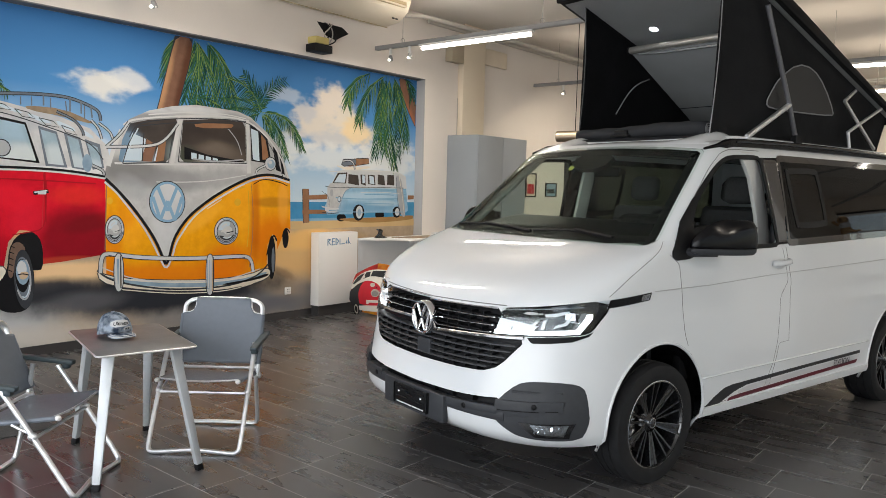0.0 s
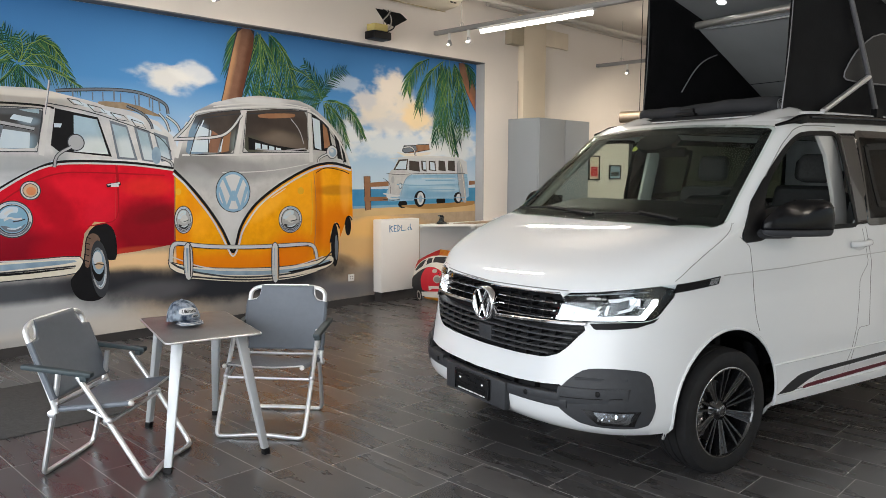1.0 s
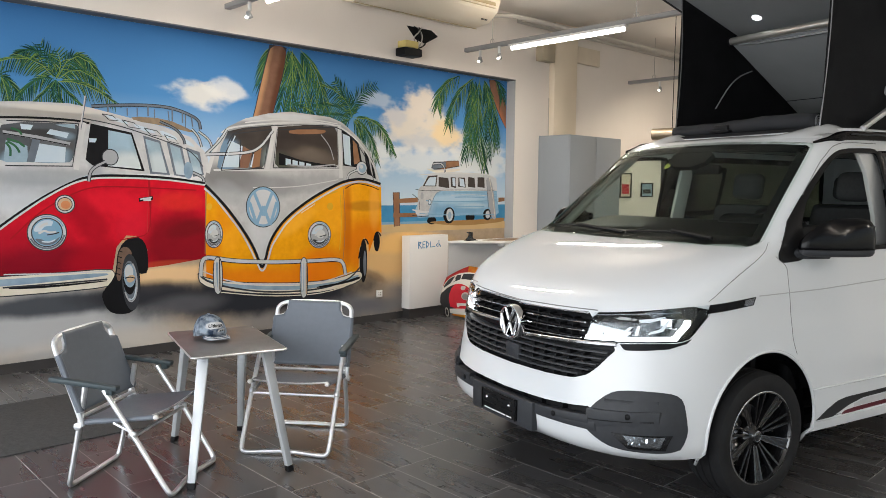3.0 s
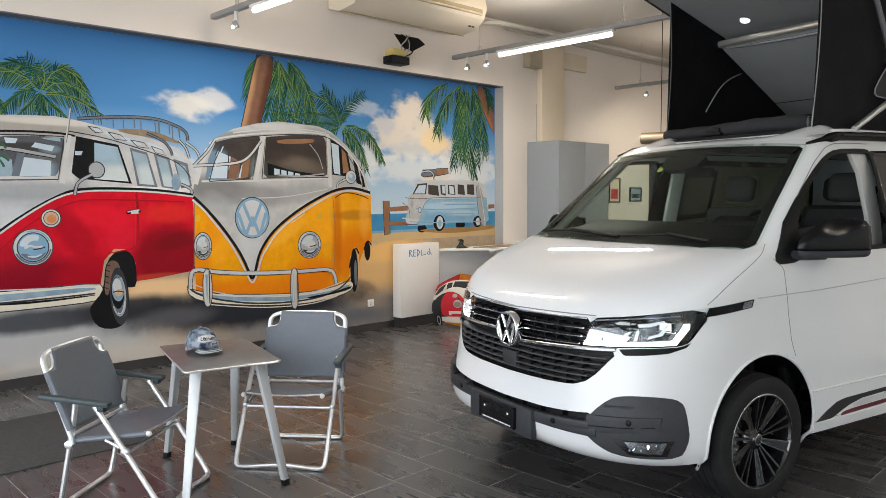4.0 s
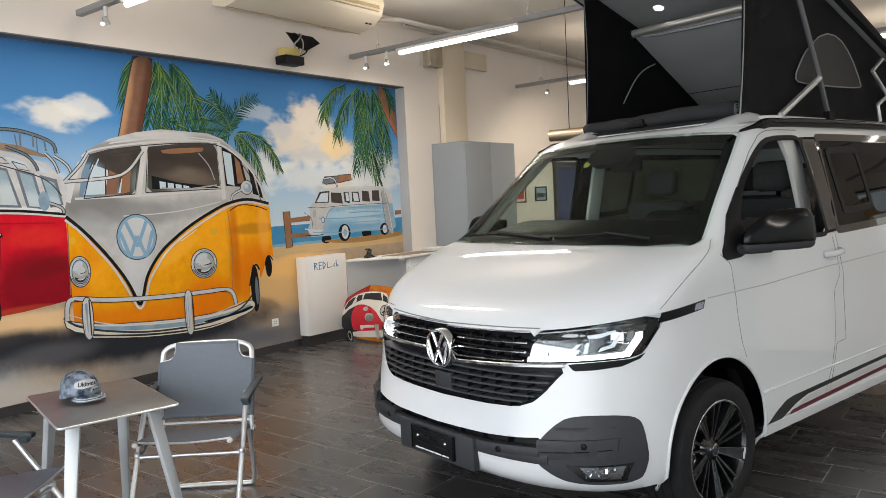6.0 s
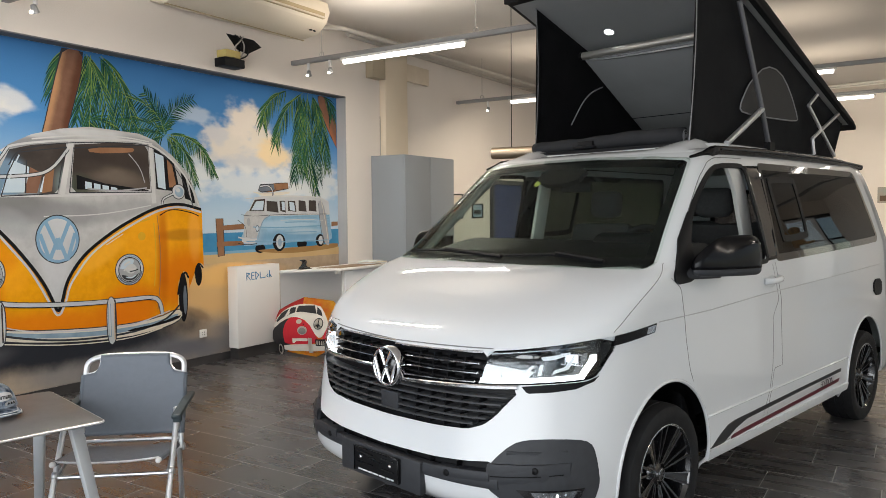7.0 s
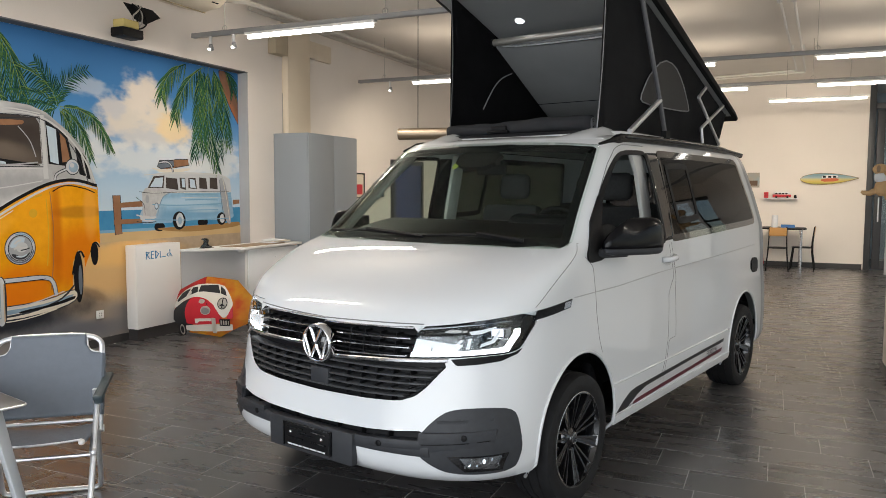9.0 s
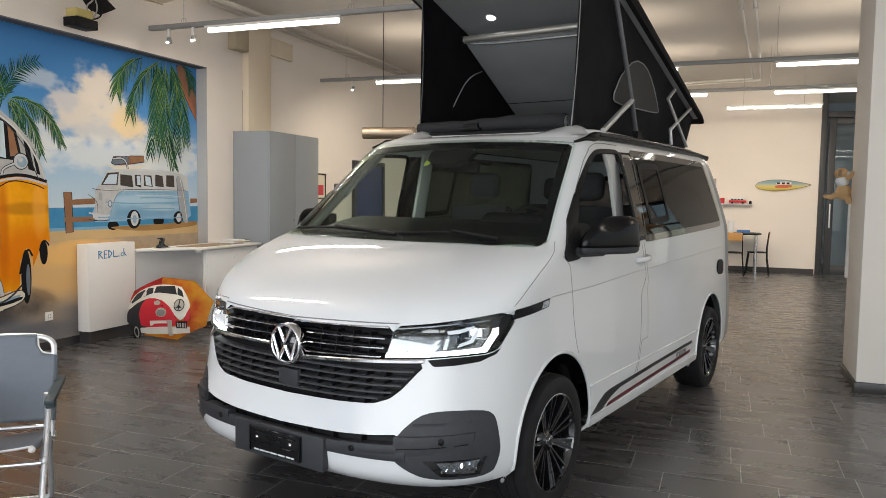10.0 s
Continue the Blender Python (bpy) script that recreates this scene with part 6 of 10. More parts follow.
for x in (2.1, 3.1):
    part("hanger", tube([(x, 11.74, 3.28), (x, 11.74, CEIL_Z)], 0.004, 6), GALV, tl)
area_light("tube_light", (2.6, 11.74, 3.18), (2.6, 14.0, 0), 1.5, 0.06, 36, WARM_COL)
for dx, ye in ((0.0, 12.45), (0.155, 12.72)):
    clips = joined(*[box(x - 0.03, y - 0.012, 3.825, x + 0.03, y + 0.012, CEIL_Z) for x, y in ((1.96 + dx, 6.75), (2.15 + dx, 10.35))])
    line = smooth_line([(1.58 + dx, -0.6, 3.85), (1.95 + dx, 6.5, 3.85), (2.255 + dx, ye - 0.12, 3.85), (2.25 + dx, ye, 3.85), (2.10 + dx, ye + 0.03, 3.85), (-1.6, ye + 0.75, 3.85)], 1)
    tagged(mesh_object("conduit", joined(tube(line, 0.018, 8), clips), RAILW, smooth="auto"), "white conduit running under the ceiling", "conduit", group="ceiling conduits")

pend = thing("pendant_lamp", "brass tube pendant lamp on a thin wire", "lamp")
part("brass_tube", tube([(-1.93, 4.515, 2.24), (-1.35, 4.61, 2.24)], 0.065, 20), material("brass", (0.36, 0.29, 0.21), 0.4, metal=0.8), pend, smooth="auto")
part("tube_cap", tube([(-1.935, 4.514, 2.24), (-1.925, 4.516, 2.24)], 0.062, 20), INTGREY, pend, smooth="auto")
part("wire", tube([(-1.71, 4.55, 2.30), (-1.71, 4.55, CEIL_Z)], 0.004, 6), BLACKPL, pend)



# pictures, blue door on the mural wall beyond the cabinet
def picture(x, y0, y1, z0, z1, mats, label):
    p = thing("picture", label, "picture")
    part("frame", joined(box(x, y0, z0, x + 0.02, y1, z0 + 0.02), box(x, y0, z1 - 0.02, x + 0.02, y1, z1), box(x, y0, z0 + 0.02, x + 0.02, y0 + 0.02, z1 - 0.02), box(x, y1 - 0.02, z0 + 0.02, x + 0.02, y1, z1 - 0.02)), BLACKPL, p)
    part("print", box(x + 0.001, y0 + 0.02, z0 + 0.02, x + 0.008, y1 - 0.02, z1 - 0.02), mats[0], p)
    part("motif", box(x + 0.0085, y0 + 0.06, z0 + 0.06, x + 0.011, y1 - 0.06, z0 + (z1 - z0) * 0.55), mats[1], p)


picture(WALL_X + 0.001, 7.18, 7.50, 1.48, 1.88, (AC_W, REDP), "black framed picture with a red motif")
picture(WALL_X + 0.001, 7.80, 8.16, 1.49, 1.73, (material("print_blue", (0.30, 0.42, 0.52), 0.6), GREYPL), "small picture with a grey blue motif")
bd = thing("door_2", "dark blue door in the side wall", "door", kind="structure")
part("leaf", box(WALL_X + 0.001, 8.50, 0.0, WALL_X + 0.04, 9.55, 2.06), BLUEP, bd, bevel=0.004)
part("door_frame", joined(box(WALL_X + 0.001, 8.42, 0, WALL_X + 0.06, 8.495, 2.14), box(WALL_X + 0.001, 9.555, 0, WALL_X + 0.06, 9.63, 2.14), box(WALL_X + 0.001, 8.495, 2.065, WALL_X + 0.06, 9.555, 2.14)), FRAMEDK, bd)
part("door_handle", tube(smooth_line([(WALL_X + 0.04, 8.60, 1.05), (WALL_X + 0.09, 8.60, 1.05), (WALL_X + 0.09, 8.72, 1.05)], 1), 0.009, 8), ALU, bd, smooth="auto")

# end wall: surfboard, shelf, print, table with chairs
sb = thing("surfboard_sign", "painted wooden surfboard with an orange bus on the wall", "wall decoration")
def surf_half(t):
    return 0.118 * (math.sqrt(1 - (1 - t / 0.4) ** 2) if t < 0.4 else 1 - ((t - 0.4) / 0.6) ** 1.7)


outl = [(2.44 + 1.11 * t, 1.875 + s * surf_half(t) + 0.02 * t) for s, ts in ((1, np.linspace(0.0, 0.99, 22)), (-1, np.linspace(0.99, 0.02, 21))) for t in ts]
SURF = graded("surf_paint", 1.78, 1.98, [(0.45, 0.40, 0.10), (0.66, 0.50, 0.10), (0.62, 0.52, 0.20), (0.30, 0.42, 0.44), (0.18, 0.32, 0.36)], 0.4, 0.1)
part("board", prism(outl, 0.03, "y", FAR_Y - 0.032), SURF, sb, bevel=0.004)
part("board_edge", tube([(x, FAR_Y - 0.034, z) for x, z in outl], 0.006, 6, closed=True), WOODT, sb)
part("motif", prism(round_poly([(2.83, 1.82), (3.16, 1.83), (3.17, 1.90), (2.85, 1.89)], 1), 0.004, "y", FAR_Y - 0.037), material("motif_orange", (0.60, 0.13, 0.04), 0.5), sb)
part("motif_top", prism(round_poly([(2.84, 1.89), (3.16, 1.90), (3.15, 1.965), (2.88, 1.96)], 1), 0.004, "y", FAR_Y - 0.0375), CLOTHW, sb)
for x in (2.90, 3.0, 3.09):
    part("motif_window", box(x - 0.03, FAR_Y - 0.039, 1.905, x + 0.03, FAR_Y - 0.0378, 1.945), BLACKPL, sb)
tagged(mesh_object("wall_shelf", box(1.74, FAR_Y - 0.17, 1.455, 2.42, FAR_Y - 0.001, 1.475), WHITED, bevel=0.003), "narrow pale shelf on the end wall", "shelf")


def toy_bus(x, y, z, l, mat):
    t = thing("toy_bus", "small red and white toy bus on the shelf", "toy", Matrix.Translation((x, y, z)))
    part("body", box(-l / 2, -0.05, 0.02, l / 2, 0.05, 0.075), mat, t, bevel=0.012)
    part("roof", box(-l / 2 + 0.01, -0.045, 0.076, l / 2 - 0.02, 0.045, 0.12), CLOTHW, t, bevel=0.012)
    for dx in (-0.3, 0.3):
        for dy in (-0.045, 0.045):
            part("wheel", moved(revolve([(0, -0.008), (0.022, -0.008), (0.022, 0.008), (0, 0.008)], 12, "y"), Matrix.Translation((dx * l, dy, 0.022))), BLACKPL, t)
    for i in range(4):
        part("window", box(-l * 0.36 + i * l * 0.18, -0.048, 0.082, -l * 0.24 + i * l * 0.18, -0.0455, 0.108), BLACKPL, t)


toy_bus(2.10, FAR_Y - 0.09, 1.4755, 0.36, REDP)
tagged(mesh_object("red_tin", tube([(1.79, FAR_Y - 0.09, 1.4755), (1.79, FAR_Y - 0.09, 1.60)], 0.045, 16), REDP, smooth="auto"), "small red tin on the shelf", "tin")
tagged(mesh_object("dark_figurine", joined(tube([(2.36, FAR_Y - 0.09, 1.4755), (2.36, FAR_Y - 0.09, 1.51)], 0.03, 10), blob(2.36, FAR_Y - 0.09, 1.525, 0.025, 0.025, 0.02)), BLACKPL), "small dark ornament on the shelf", "ornament")
pr = thing("wall_print", "small unframed beach print on the end wall", "picture")
part("canvas", box(1.40, FAR_Y - 0.025, 1.70, 1.65, FAR_Y - 0.001, 2.02), material("print_sepia", (0.42, 0.30, 0.18), 0.6, var=0.0, scale=6, col2=(0.25, 0.35, 0.40)), pr)
part("motif", box(1.44, FAR_Y - 0.028, 1.74, 1.61, FAR_Y - 0.0255, 1.85), material("print_dark", (0.12, 0.07, 0.04), 0.6), pr)

tb = thing("bistro_table", "dark-topped table with chrome legs by the end wall", "table")
part("tabletop", prism(round_poly([(1.62, 13.55), (2.58, 13.55), (2.58, 14.40), (1.62, 14.40)], 1), 0.03, "z", 0.84), BLACKPL, tb, bevel=0.005)
for x, y in ((1.72, 13.65), (2.48, 13.65), (1.72, 14.3), (2.48, 14.3)):
    part("leg", tube([(x, y, 0), (x, y, 0.84)], 0.028, 12), CHROME, tb, smooth="auto")
tagged(mesh_object("blue_box", box(2.10, 13.80, 0.8705, 2.36, 14.0, 0.93), material("carton_blue", (0.05, 0.16, 0.42), 0.5), bevel=0.004), "flat blue box on the table", "box")
tagged(mesh_object("paper_roll", tube([(1.98, 13.95, 0.8705), (1.98, 13.95, 1.12)], 0.06, 16), CLOTHW, smooth="auto"), "white paper towel roll on the table", "paper roll")
PLY = material("plywood_orange", (0.50, 0.27, 0.09), 0.5, var=0.2, scale=10)


def cafe_chair():
    c = thing("cafe_chair", "black metal chair with an orange plywood backrest", "chair", group="chairs at the end wall table")
    part("seat", prism(round_poly([(-0.2, -0.2), (0.2, -0.2), (0.18, 0.2), (-0.18, 0.2)], 2), 0.02, "z", 0.46), BLACKPL, c, bevel=0.006)
    for s in (-1, 1):
        part("leg", tube([(s * 0.17, -0.17, 0.46), (s * 0.21, -0.22, 0)], 0.012, 8), BLACKPL, c)
        part("leg", tube(smooth_line([(s * 0.21, 0.24, 0), (s * 0.17, 0.17, 0.46), (s * 0.16, 0.22, 0.90)], 1), 0.012, 8), BLACKPL, c)
    part("backrest", moved(box(-0.16, -0.01, 0, 0.16, 0.01, 0.17), Matrix.Translation((0, 0.205, 0.72)) @ pose(0, 0, 0, -6, 0, 0)), PLY, c, bevel=0.006)
    return c


c0 = cafe_chair()
c0.matrix_world = Matrix.Translation((2.05, 13.62, 0)) @ pose(0, 0, 0, 0, 0, 180)
copy_thing(c0, Matrix.Translation((2.52, 13.95, 0)) @ pose(0, 0, 0, 0, 0, -95))

# plush toy dog hanging on the column
dg = thing("plush_toy", "tan plush dog hanging on the edge of the column", "plush toy", Matrix.Translation((2.845, 4.46, 1.60)) @ Matrix.Scale(1.10, 4))
part("body", moved(blob(0, 0, 0, 0.058, 0.055, 0.066), Matrix.Translation((0.004, 0, 0.035)) @ pose(0, 0, 0, 0, 14, 0)), PLUSH, dg, smooth=True)
part("shirt", moved(blob(0, 0, 0, 0.050, 0.050, 0.046), Matrix.Translation((-0.008, 0, 0.118)) @ pose(0, 0, 0, 0, 8, 0)), CLOTHW, dg, "white knitted shirt", smooth=True)
part("head", moved(blob(0, 0, 0, 0.052, 0.048, 0.042), Matrix.Translation((-0.018, -0.005, 0.185)) @ pose(0, 0, 0, 0, -12, 0)), PLUSH, dg, smooth=True)
part("muzzle", blob(0.026, -0.012, 0.182, 0.024, 0.024, 0.018), CLOTHW, dg, smooth=True)
part("nose", blob(0.046, -0.018, 0.187, 0.008, 0.008, 0.007), BLACKPL, dg, smooth=True)
for name, line, radii in (("tail", [(-0.045, 0, 0.01), (-0.085, -0.01, -0.008), (-0.125, -0.015, -0.004), (-0.142, -0.015, 0.006)], [0.026, 0.022, 0.018, 0.010]), ("leg", [(0.03, -0.02, 0.0), (0.045, -0.02, -0.04), (0.042, -0.02, -0.06)], [0.030, 0.024, 0.020]), ("arm", [(0.02, -0.025, 0.135), (0.05, -0.03, 0.165), (0.058, -0.03, 0.20)], [0.020, 0.018, 0.017])):
    part(name, tube(line, radii, 10), PLUSH, dg, smooth="auto")
part("ear", blob(-0.03, -0.045, 0.185, 0.016, 0.010, 0.028), WOODT, dg, smooth=True)
part("ear", blob(-0.03, 0.040, 0.185, 0.016, 0.010, 0.028), WOODT, dg, smooth=True)
tagged(mesh_object("cane", joined(tube(smooth_line([(2.905, 4.44, 1.545), (2.900, 4.435, 1.30), (2.905, 4.44, 1.12)], 1), 0.012, 8), box(2.890, 4.425, 0.88, 2.917, 4.45, 1.12)), RAILW, smooth="auto"), "thin pale stick hanging on the column edge", "stick")


# ---- camping table, chairs and cap ----
table = thing("camping_table", "small camping table with a grey top and silver legs", "table")
corners = [(-1.79, -1.26), (-1.02, -1.46), (-0.90, -0.95), (-1.66, -0.76)]
mid = Vector((sum(a for a, b in corners) / 4, sum(b for a, b in corners) / 4))


def inset(p, d):
    v = Vector(p) - mid
    return tuple(mid + v * (1 - d / v.length))


part("tabletop", prism(round_poly([q for i, p in enumerate(corners) for q in ((Vector(p) + (Vector(corners[i - 1]) - Vector(p)).normalized() * 0.07)[:], p, (Vector(p) + (Vector(corners[(i + 1) % 4]) - Vector(p)).normalized() * 0.07)[:])], 2), 0.010, "z", 0.672), TABLETOP, table, bevel=0.002)
part("edge_band", tube([(a, b, 0.6755) for a, b in round_poly([q for i, p in enumerate(corners) for q in ((Vector(p) + (Vector(corners[i - 1]) - Vector(p)).normalized() * 0.07)[:], p, (Vector(p) + (Vector(corners[(i + 1) % 4]) - Vector(p)).normalized() * 0.07)[:])], 2)], 0.0055, 8, closed=True), ALU, table, "bright aluminium edge", smooth="auto")
feet = [(-1.74, -1.25), (-0.95, -1.505), (-0.83, -0.985), (-1.655, -0.845)]
part("frame", joined(*[tube([(a[0], a[1], 0.658), (b[0], b[1], 0.658)], 0.012, 6) for a, b in zip([inset(p, 0.165) for p in corners], [inset(p, 0.165) for p in corners[1:] + corners[:1]])]), TABLEG, table)
for p, q in zip(corners, feet):
    t = Vector((*inset(p, 0.165), 0.668))
    f = Vector((*q, 0.0))
    d = (f - t)
    lat = Vector((-(q[1] - mid.y), q[0] - mid.x, 0)).normalized()
    out = Vector((q[0] - mid.x, q[1] - mid.y, 0)).normalized()
    def leg_piece(u0, u1, w0, w1):
        vs = []
        for u, w in ((u0, w0), (u1, w1)):
            c = t + d * u
            vs += [c + lat * w + out * 0.016, c - lat * w + out * 0.016, c - lat * w * 0.8 - out * 0.016, c + lat * w * 0.8 - out * 0.016]
        return [tuple(v) for v in vs], [(0, 1, 2, 3), (4, 7, 6, 5), (0, 4, 5, 1), (1, 5, 6, 2), (2, 6, 7, 3), (3, 7, 4, 0)]
    lg = part("leg", leg_piece(0.0, 0.955, 0.034, 0.022), TABLEG, table, "flat silver leg", bevel=0.006)
    part("foot", leg_piece(0.957, 1.0, 0.023, 0.022), BLACKPL, lg, "black plastic foot", bevel=0.003)


def camping_chair():
    """Folding chair; y points forward, x to its right."""
    c = thing("camping_chair", "folding aluminium camping chair with grey fabric", "chair", group="camping chairs round the table")
    W, R = 0.26, 0.0138
    part("front_leg_frame", tube(smooth_line([(-W, -0.055, 0.588), (-W, 0.10, 0.33), (-W, 0.25, 0.06), (-W + 0.01, 0.275, R), (-W + 0.07, 0.275, R), (0.0, 0.255, R + 0.012), (W - 0.07, 0.275, R), (W - 0.01, 0.275, R), (W, 0.25, 0.06), (W, 0.10, 0.33), (W, -0.055, 0.588)], 2), R, 10), ALU, c, smooth="auto")
    part("rear_leg_frame", tube(smooth_line([(-W + 0.03, -0.17, 0.60), (-W + 0.03, -0.20, 0.40), (-W + 0.03, -0.26, 0.07), (-W + 0.04, -0.275, R), (-W + 0.10, -0.275, R), (0, -0.26, R + 0.01), (W - 0.10, -0.275, R), (W - 0.04, -0.275, R), (W - 0.03, -0.26, 0.07), (W - 0.03, -0.20, 0.40), (W - 0.03, -0.17, 0.60)], 2), R, 10), ALU, c, smooth="auto")
    back_tube = [(-W + 0.015, -0.182, 0.372), (-W + 0.015, -0.192, 0.425), (-W + 0.015, -0.31, 0.78), (-W + 0.02, -0.325, 0.835), (-W + 0.08, -0.335, 0.865), (0, -0.338, 0.868), (W - 0.08, -0.335, 0.865), (W - 0.02, -0.325, 0.835), (W - 0.015, -0.31, 0.78), (W - 0.015, -0.192, 0.425), (W - 0.015, -0.182, 0.372)]
    part("back_frame", tube(smooth_line(back_tube, 2), R, 10), ALU, c, smooth="auto")
    def on_back(a, b):
        t = (np.asarray(b) - 0.40) / 0.46
        return a, -0.175 - 0.16 * t + 0.006 + 0.02 * (1 - (np.asarray(a) / W) ** 2) * np.sin(np.clip(t, 0, 1) * math.pi) * -1, np.asarray(b, float)
    sling = [(-W + 0.002, 0.452), (W - 0.002, 0.452), (W - 0.002, 0.765), (W - 0.06, 0.775), (W - 0.085, 0.80), (W - 0.09, 0.872), (-W + 0.09, 0.872), (-W + 0.085, 0.80), (-W + 0.06, 0.775), (-W + 0.002, 0.765)]
    back = part("backrest", patch(sling, on_back, 0.02), SLING, c, "grey mesh fabric back", smooth=True, thick=0.014)
    for s in (-1, 1):
        part("fabric_sleeve", tube([tuple(on_back(np.array(s * (W - 0.012)), np.array(z))) for z in np.linspace(0.452, 0.765, 8)], 0.0165, 8), SLING, back, smooth="auto")
        part("handle_loop", tube(smooth_line([tuple(float(v) for v in on_back(np.array(s * a), np.array(b))) for a, b in ((W - 0.012, 0.77), (W - 0.06, 0.775), (W - 0.085, 0.80), (W - 0.09, 0.86))], 1), 0.007, 6), ALU, back, smooth="auto")
        part("armrest", moved(box(-0.022, -0.178, -0.016, 0.022, 0.178, 0.013), Matrix.Translation((s * (W + 0.012), -0.148, 0.622)) @ pose(0, 0, 0, -6, 0, 0)), ARMPL, c, "dark plastic armrest", bevel=0.009)
        part("arm_end", box(s * (W + 0.012) - 0.02, -0.03, 0.566, s * (W + 0.012) + 0.02, 0.006, 0.608), ARMPL, c, bevel=0.008)
        part("seat_rail", tube([(s * (W - 0.03), -0.20, 0.385), (s * (W - 0.03), 0.185, 0.437)], 0.014, 8), SLING, c, smooth="auto")
        part("rail_cap", blob(s * (W - 0.03), 0.195, 0.438, 0.015, 0.015, 0.015), WHITEM, c, smooth=True)
        part("stay", tube([(s * (W - 0.014), 0.09, 0.345), (s * (W - 0.022), -0.02, 0.398)], 0.008, 8), ALU, c)
        part("hinge", moved(revolve([(0, 0.014), (0.02, 0.012), (0.024, 0.0), (0.02, -0.012), (0, -0.014)], 14, "x"), Matrix.Translation((s * W, 0.09, 0.345))), ALU, c, smooth=True)
        part("pivot", moved(revolve([(0, 0.012), (0.012, 0.01), (0.014, -0.01), (0, -0.012)], 12, "x"), Matrix.Translation((s * (W + 0.004), -0.235, 0.628))), ARMPL, c, smooth=True)
    for s in (-1, 1):
        part("hinge_plate", moved(revolve([(0, 0.006), (0.018, 0.006), (0.021, 0.004), (0.021, -0.004), (0.018, -0.006), (0, -0.006)], 18, "x"), Matrix.Translation((s * (W - 0.004), -0.198, 0.372))), ALU, c, smooth="auto")
    part("cross_bar", tube([(-W, 0.095, 0.335), (W, 0.095, 0.335)], 0.010, 8), ALU, c)
    part("cross_bar", tube([(-W + 0.02, -0.185, 0.425), (W - 0.02, -0.185, 0.425)], 0.011, 8), ALU, c)
    def on_seat(a, b):
        return a, b, 0.408 + 0.11 * (np.asarray(b) + 0.2) - 0.020 * (1 - (np.asarray(a) / W) ** 2)
    na, nb = 13, 8
    grid = [tuple(float(v) for v in on_seat(np.array(a), np.array(b))) for a in np.linspace(-W + 0.03, W - 0.03, na) for b in np.linspace(-0.20, 0.168, nb)]
    top = [(i * nb + j, (i + 1) * nb + j, (i + 1) * nb + j + 1, i * nb + j + 1) for i in range(na - 1) for j in range(nb - 1)]
    k = na * nb
    ring = [i * nb for i in range(na)] + [(na - 1) * nb + j for j in range(1, nb)] + [i * nb + nb - 1 for i in range(na - 2, -1, -1)] + [j for j in range(nb - 2, 0, -1)]
    rim = [(p, q, q + k, p + k) for p, q in zip(ring, ring[1:] + ring[:1])]
    part("seat", (grid + [(x, y, z - 0.008) for x, y, z in grid], top + [tuple(v + k for v in f[::-1]) for f in top] + rim), SLING, c, "grey mesh fabric seat", smooth="auto")
    part("seat_edge", tube([(a, 0.172, float(on_seat(np.array(a), np.array(0.168))[2])) for a in np.linspace(-W + 0.03, W - 0.03, 9)], 0.006, 6), ALU, c)
    return c


ch = camping_chair()
LOW = Matrix.Diagonal((1.04, 1.05, 0.955, 1))
ch.matrix_world = Matrix.Translation((-1.24, -0.66, 0)) @ pose(0, 0, 0, 0, 0, -140.5) @ LOW
copy_thing(ch, Matrix.Translation((-1.30, -1.615, 0)) @ pose(0, 0, 0, 0, 0, -50.5) @ Matrix.Diagonal((1.0, 1.0, 0.978, 1)))

cap = thing("baseball_cap", "faded denim baseball cap with white lettering patch", "cap", Matrix.Translation((-1.44, -1.15, 0.692)) @ pose(0, 0, 0, 0, 0, 87) @ pose(0, 0, 0, -10, 0, 0) @ Matrix.Scale(1.06, 4))
dome = []
for i in range(13):
    t = math.pi / 2 * i / 12
    dome.append((0.098 * math.cos(t) ** 0.75 if i < 12 else 0.0, 0.012 + 0.114 * math.sin(t) ** 1.1))
vs, fs = revolve(dome, 30, "z")
vs = [(x * 0.90, y * 1.03, z + (0.012 * (y / 0.1) if z > 0.03 else 0)) for x, y, z in vs]
part("crown", (vs, fs), DENIM, cap, smooth=True, thick=0.002)
part("brim", ([(0.076 * math.cos(t) * r, -0.062 - 0.105 * math.sin(t) * r + 0.02 * (1 - r), 0.030 - 0.028 * (math.cos(t) * r) ** 2 - 0.050 * r * math.sin(t)) for r in (0.35, 0.6, 0.8, 1.0) for t in np.linspace(0, math.pi, 15)], [(i * 15 + j, (i + 1) * 15 + j, (i + 1) * 15 + j + 1, i * 15 + j + 1) for i in range(3) for j in range(14)]), DENIM, cap, "stitched denim brim", smooth=True, thick=0.004)


def on_crown(a, b):
    a, b = np.asarray(a, float), np.asarray(b, float)
    s = np.clip((b - 0.012) / 0.114, 0, 1) ** (1 / 1.1)
    r = 0.098 * np.sqrt(1 - np.clip(s, 0, 0.99) ** 2) ** 0.75
    return r * 0.90 * np.sin(a), -r * 1.03 * np.cos(a), b + np.where(b > 0.03, -0.012 * (r * np.cos(a) / 0.1), 0)


part("patch", patch(round_poly([(-0.72, 0.050), (0.62, 0.054), (0.66, 0.086), (-0.66, 0.088)], 1), on_crown, 0.012, 0.002), CLOTHW, cap, "white frayed patch", thick=0.002)
part("patch", patch(round_poly([(0.05, 0.028), (0.70, 0.030), (0.72, 0.050), (0.08, 0.048)], 1), on_crown, 0.012, 0.002), CLOTHW, cap, thick=0.002)
cu = bpy.data.curves.new("cap_word", "FONT")
cu.body, cu.size, cu.align_x, cu.shear, cu.offset, cu.resolution_u = "Ultimate", 0.030, "CENTER", 0.25, 0.0006, 3
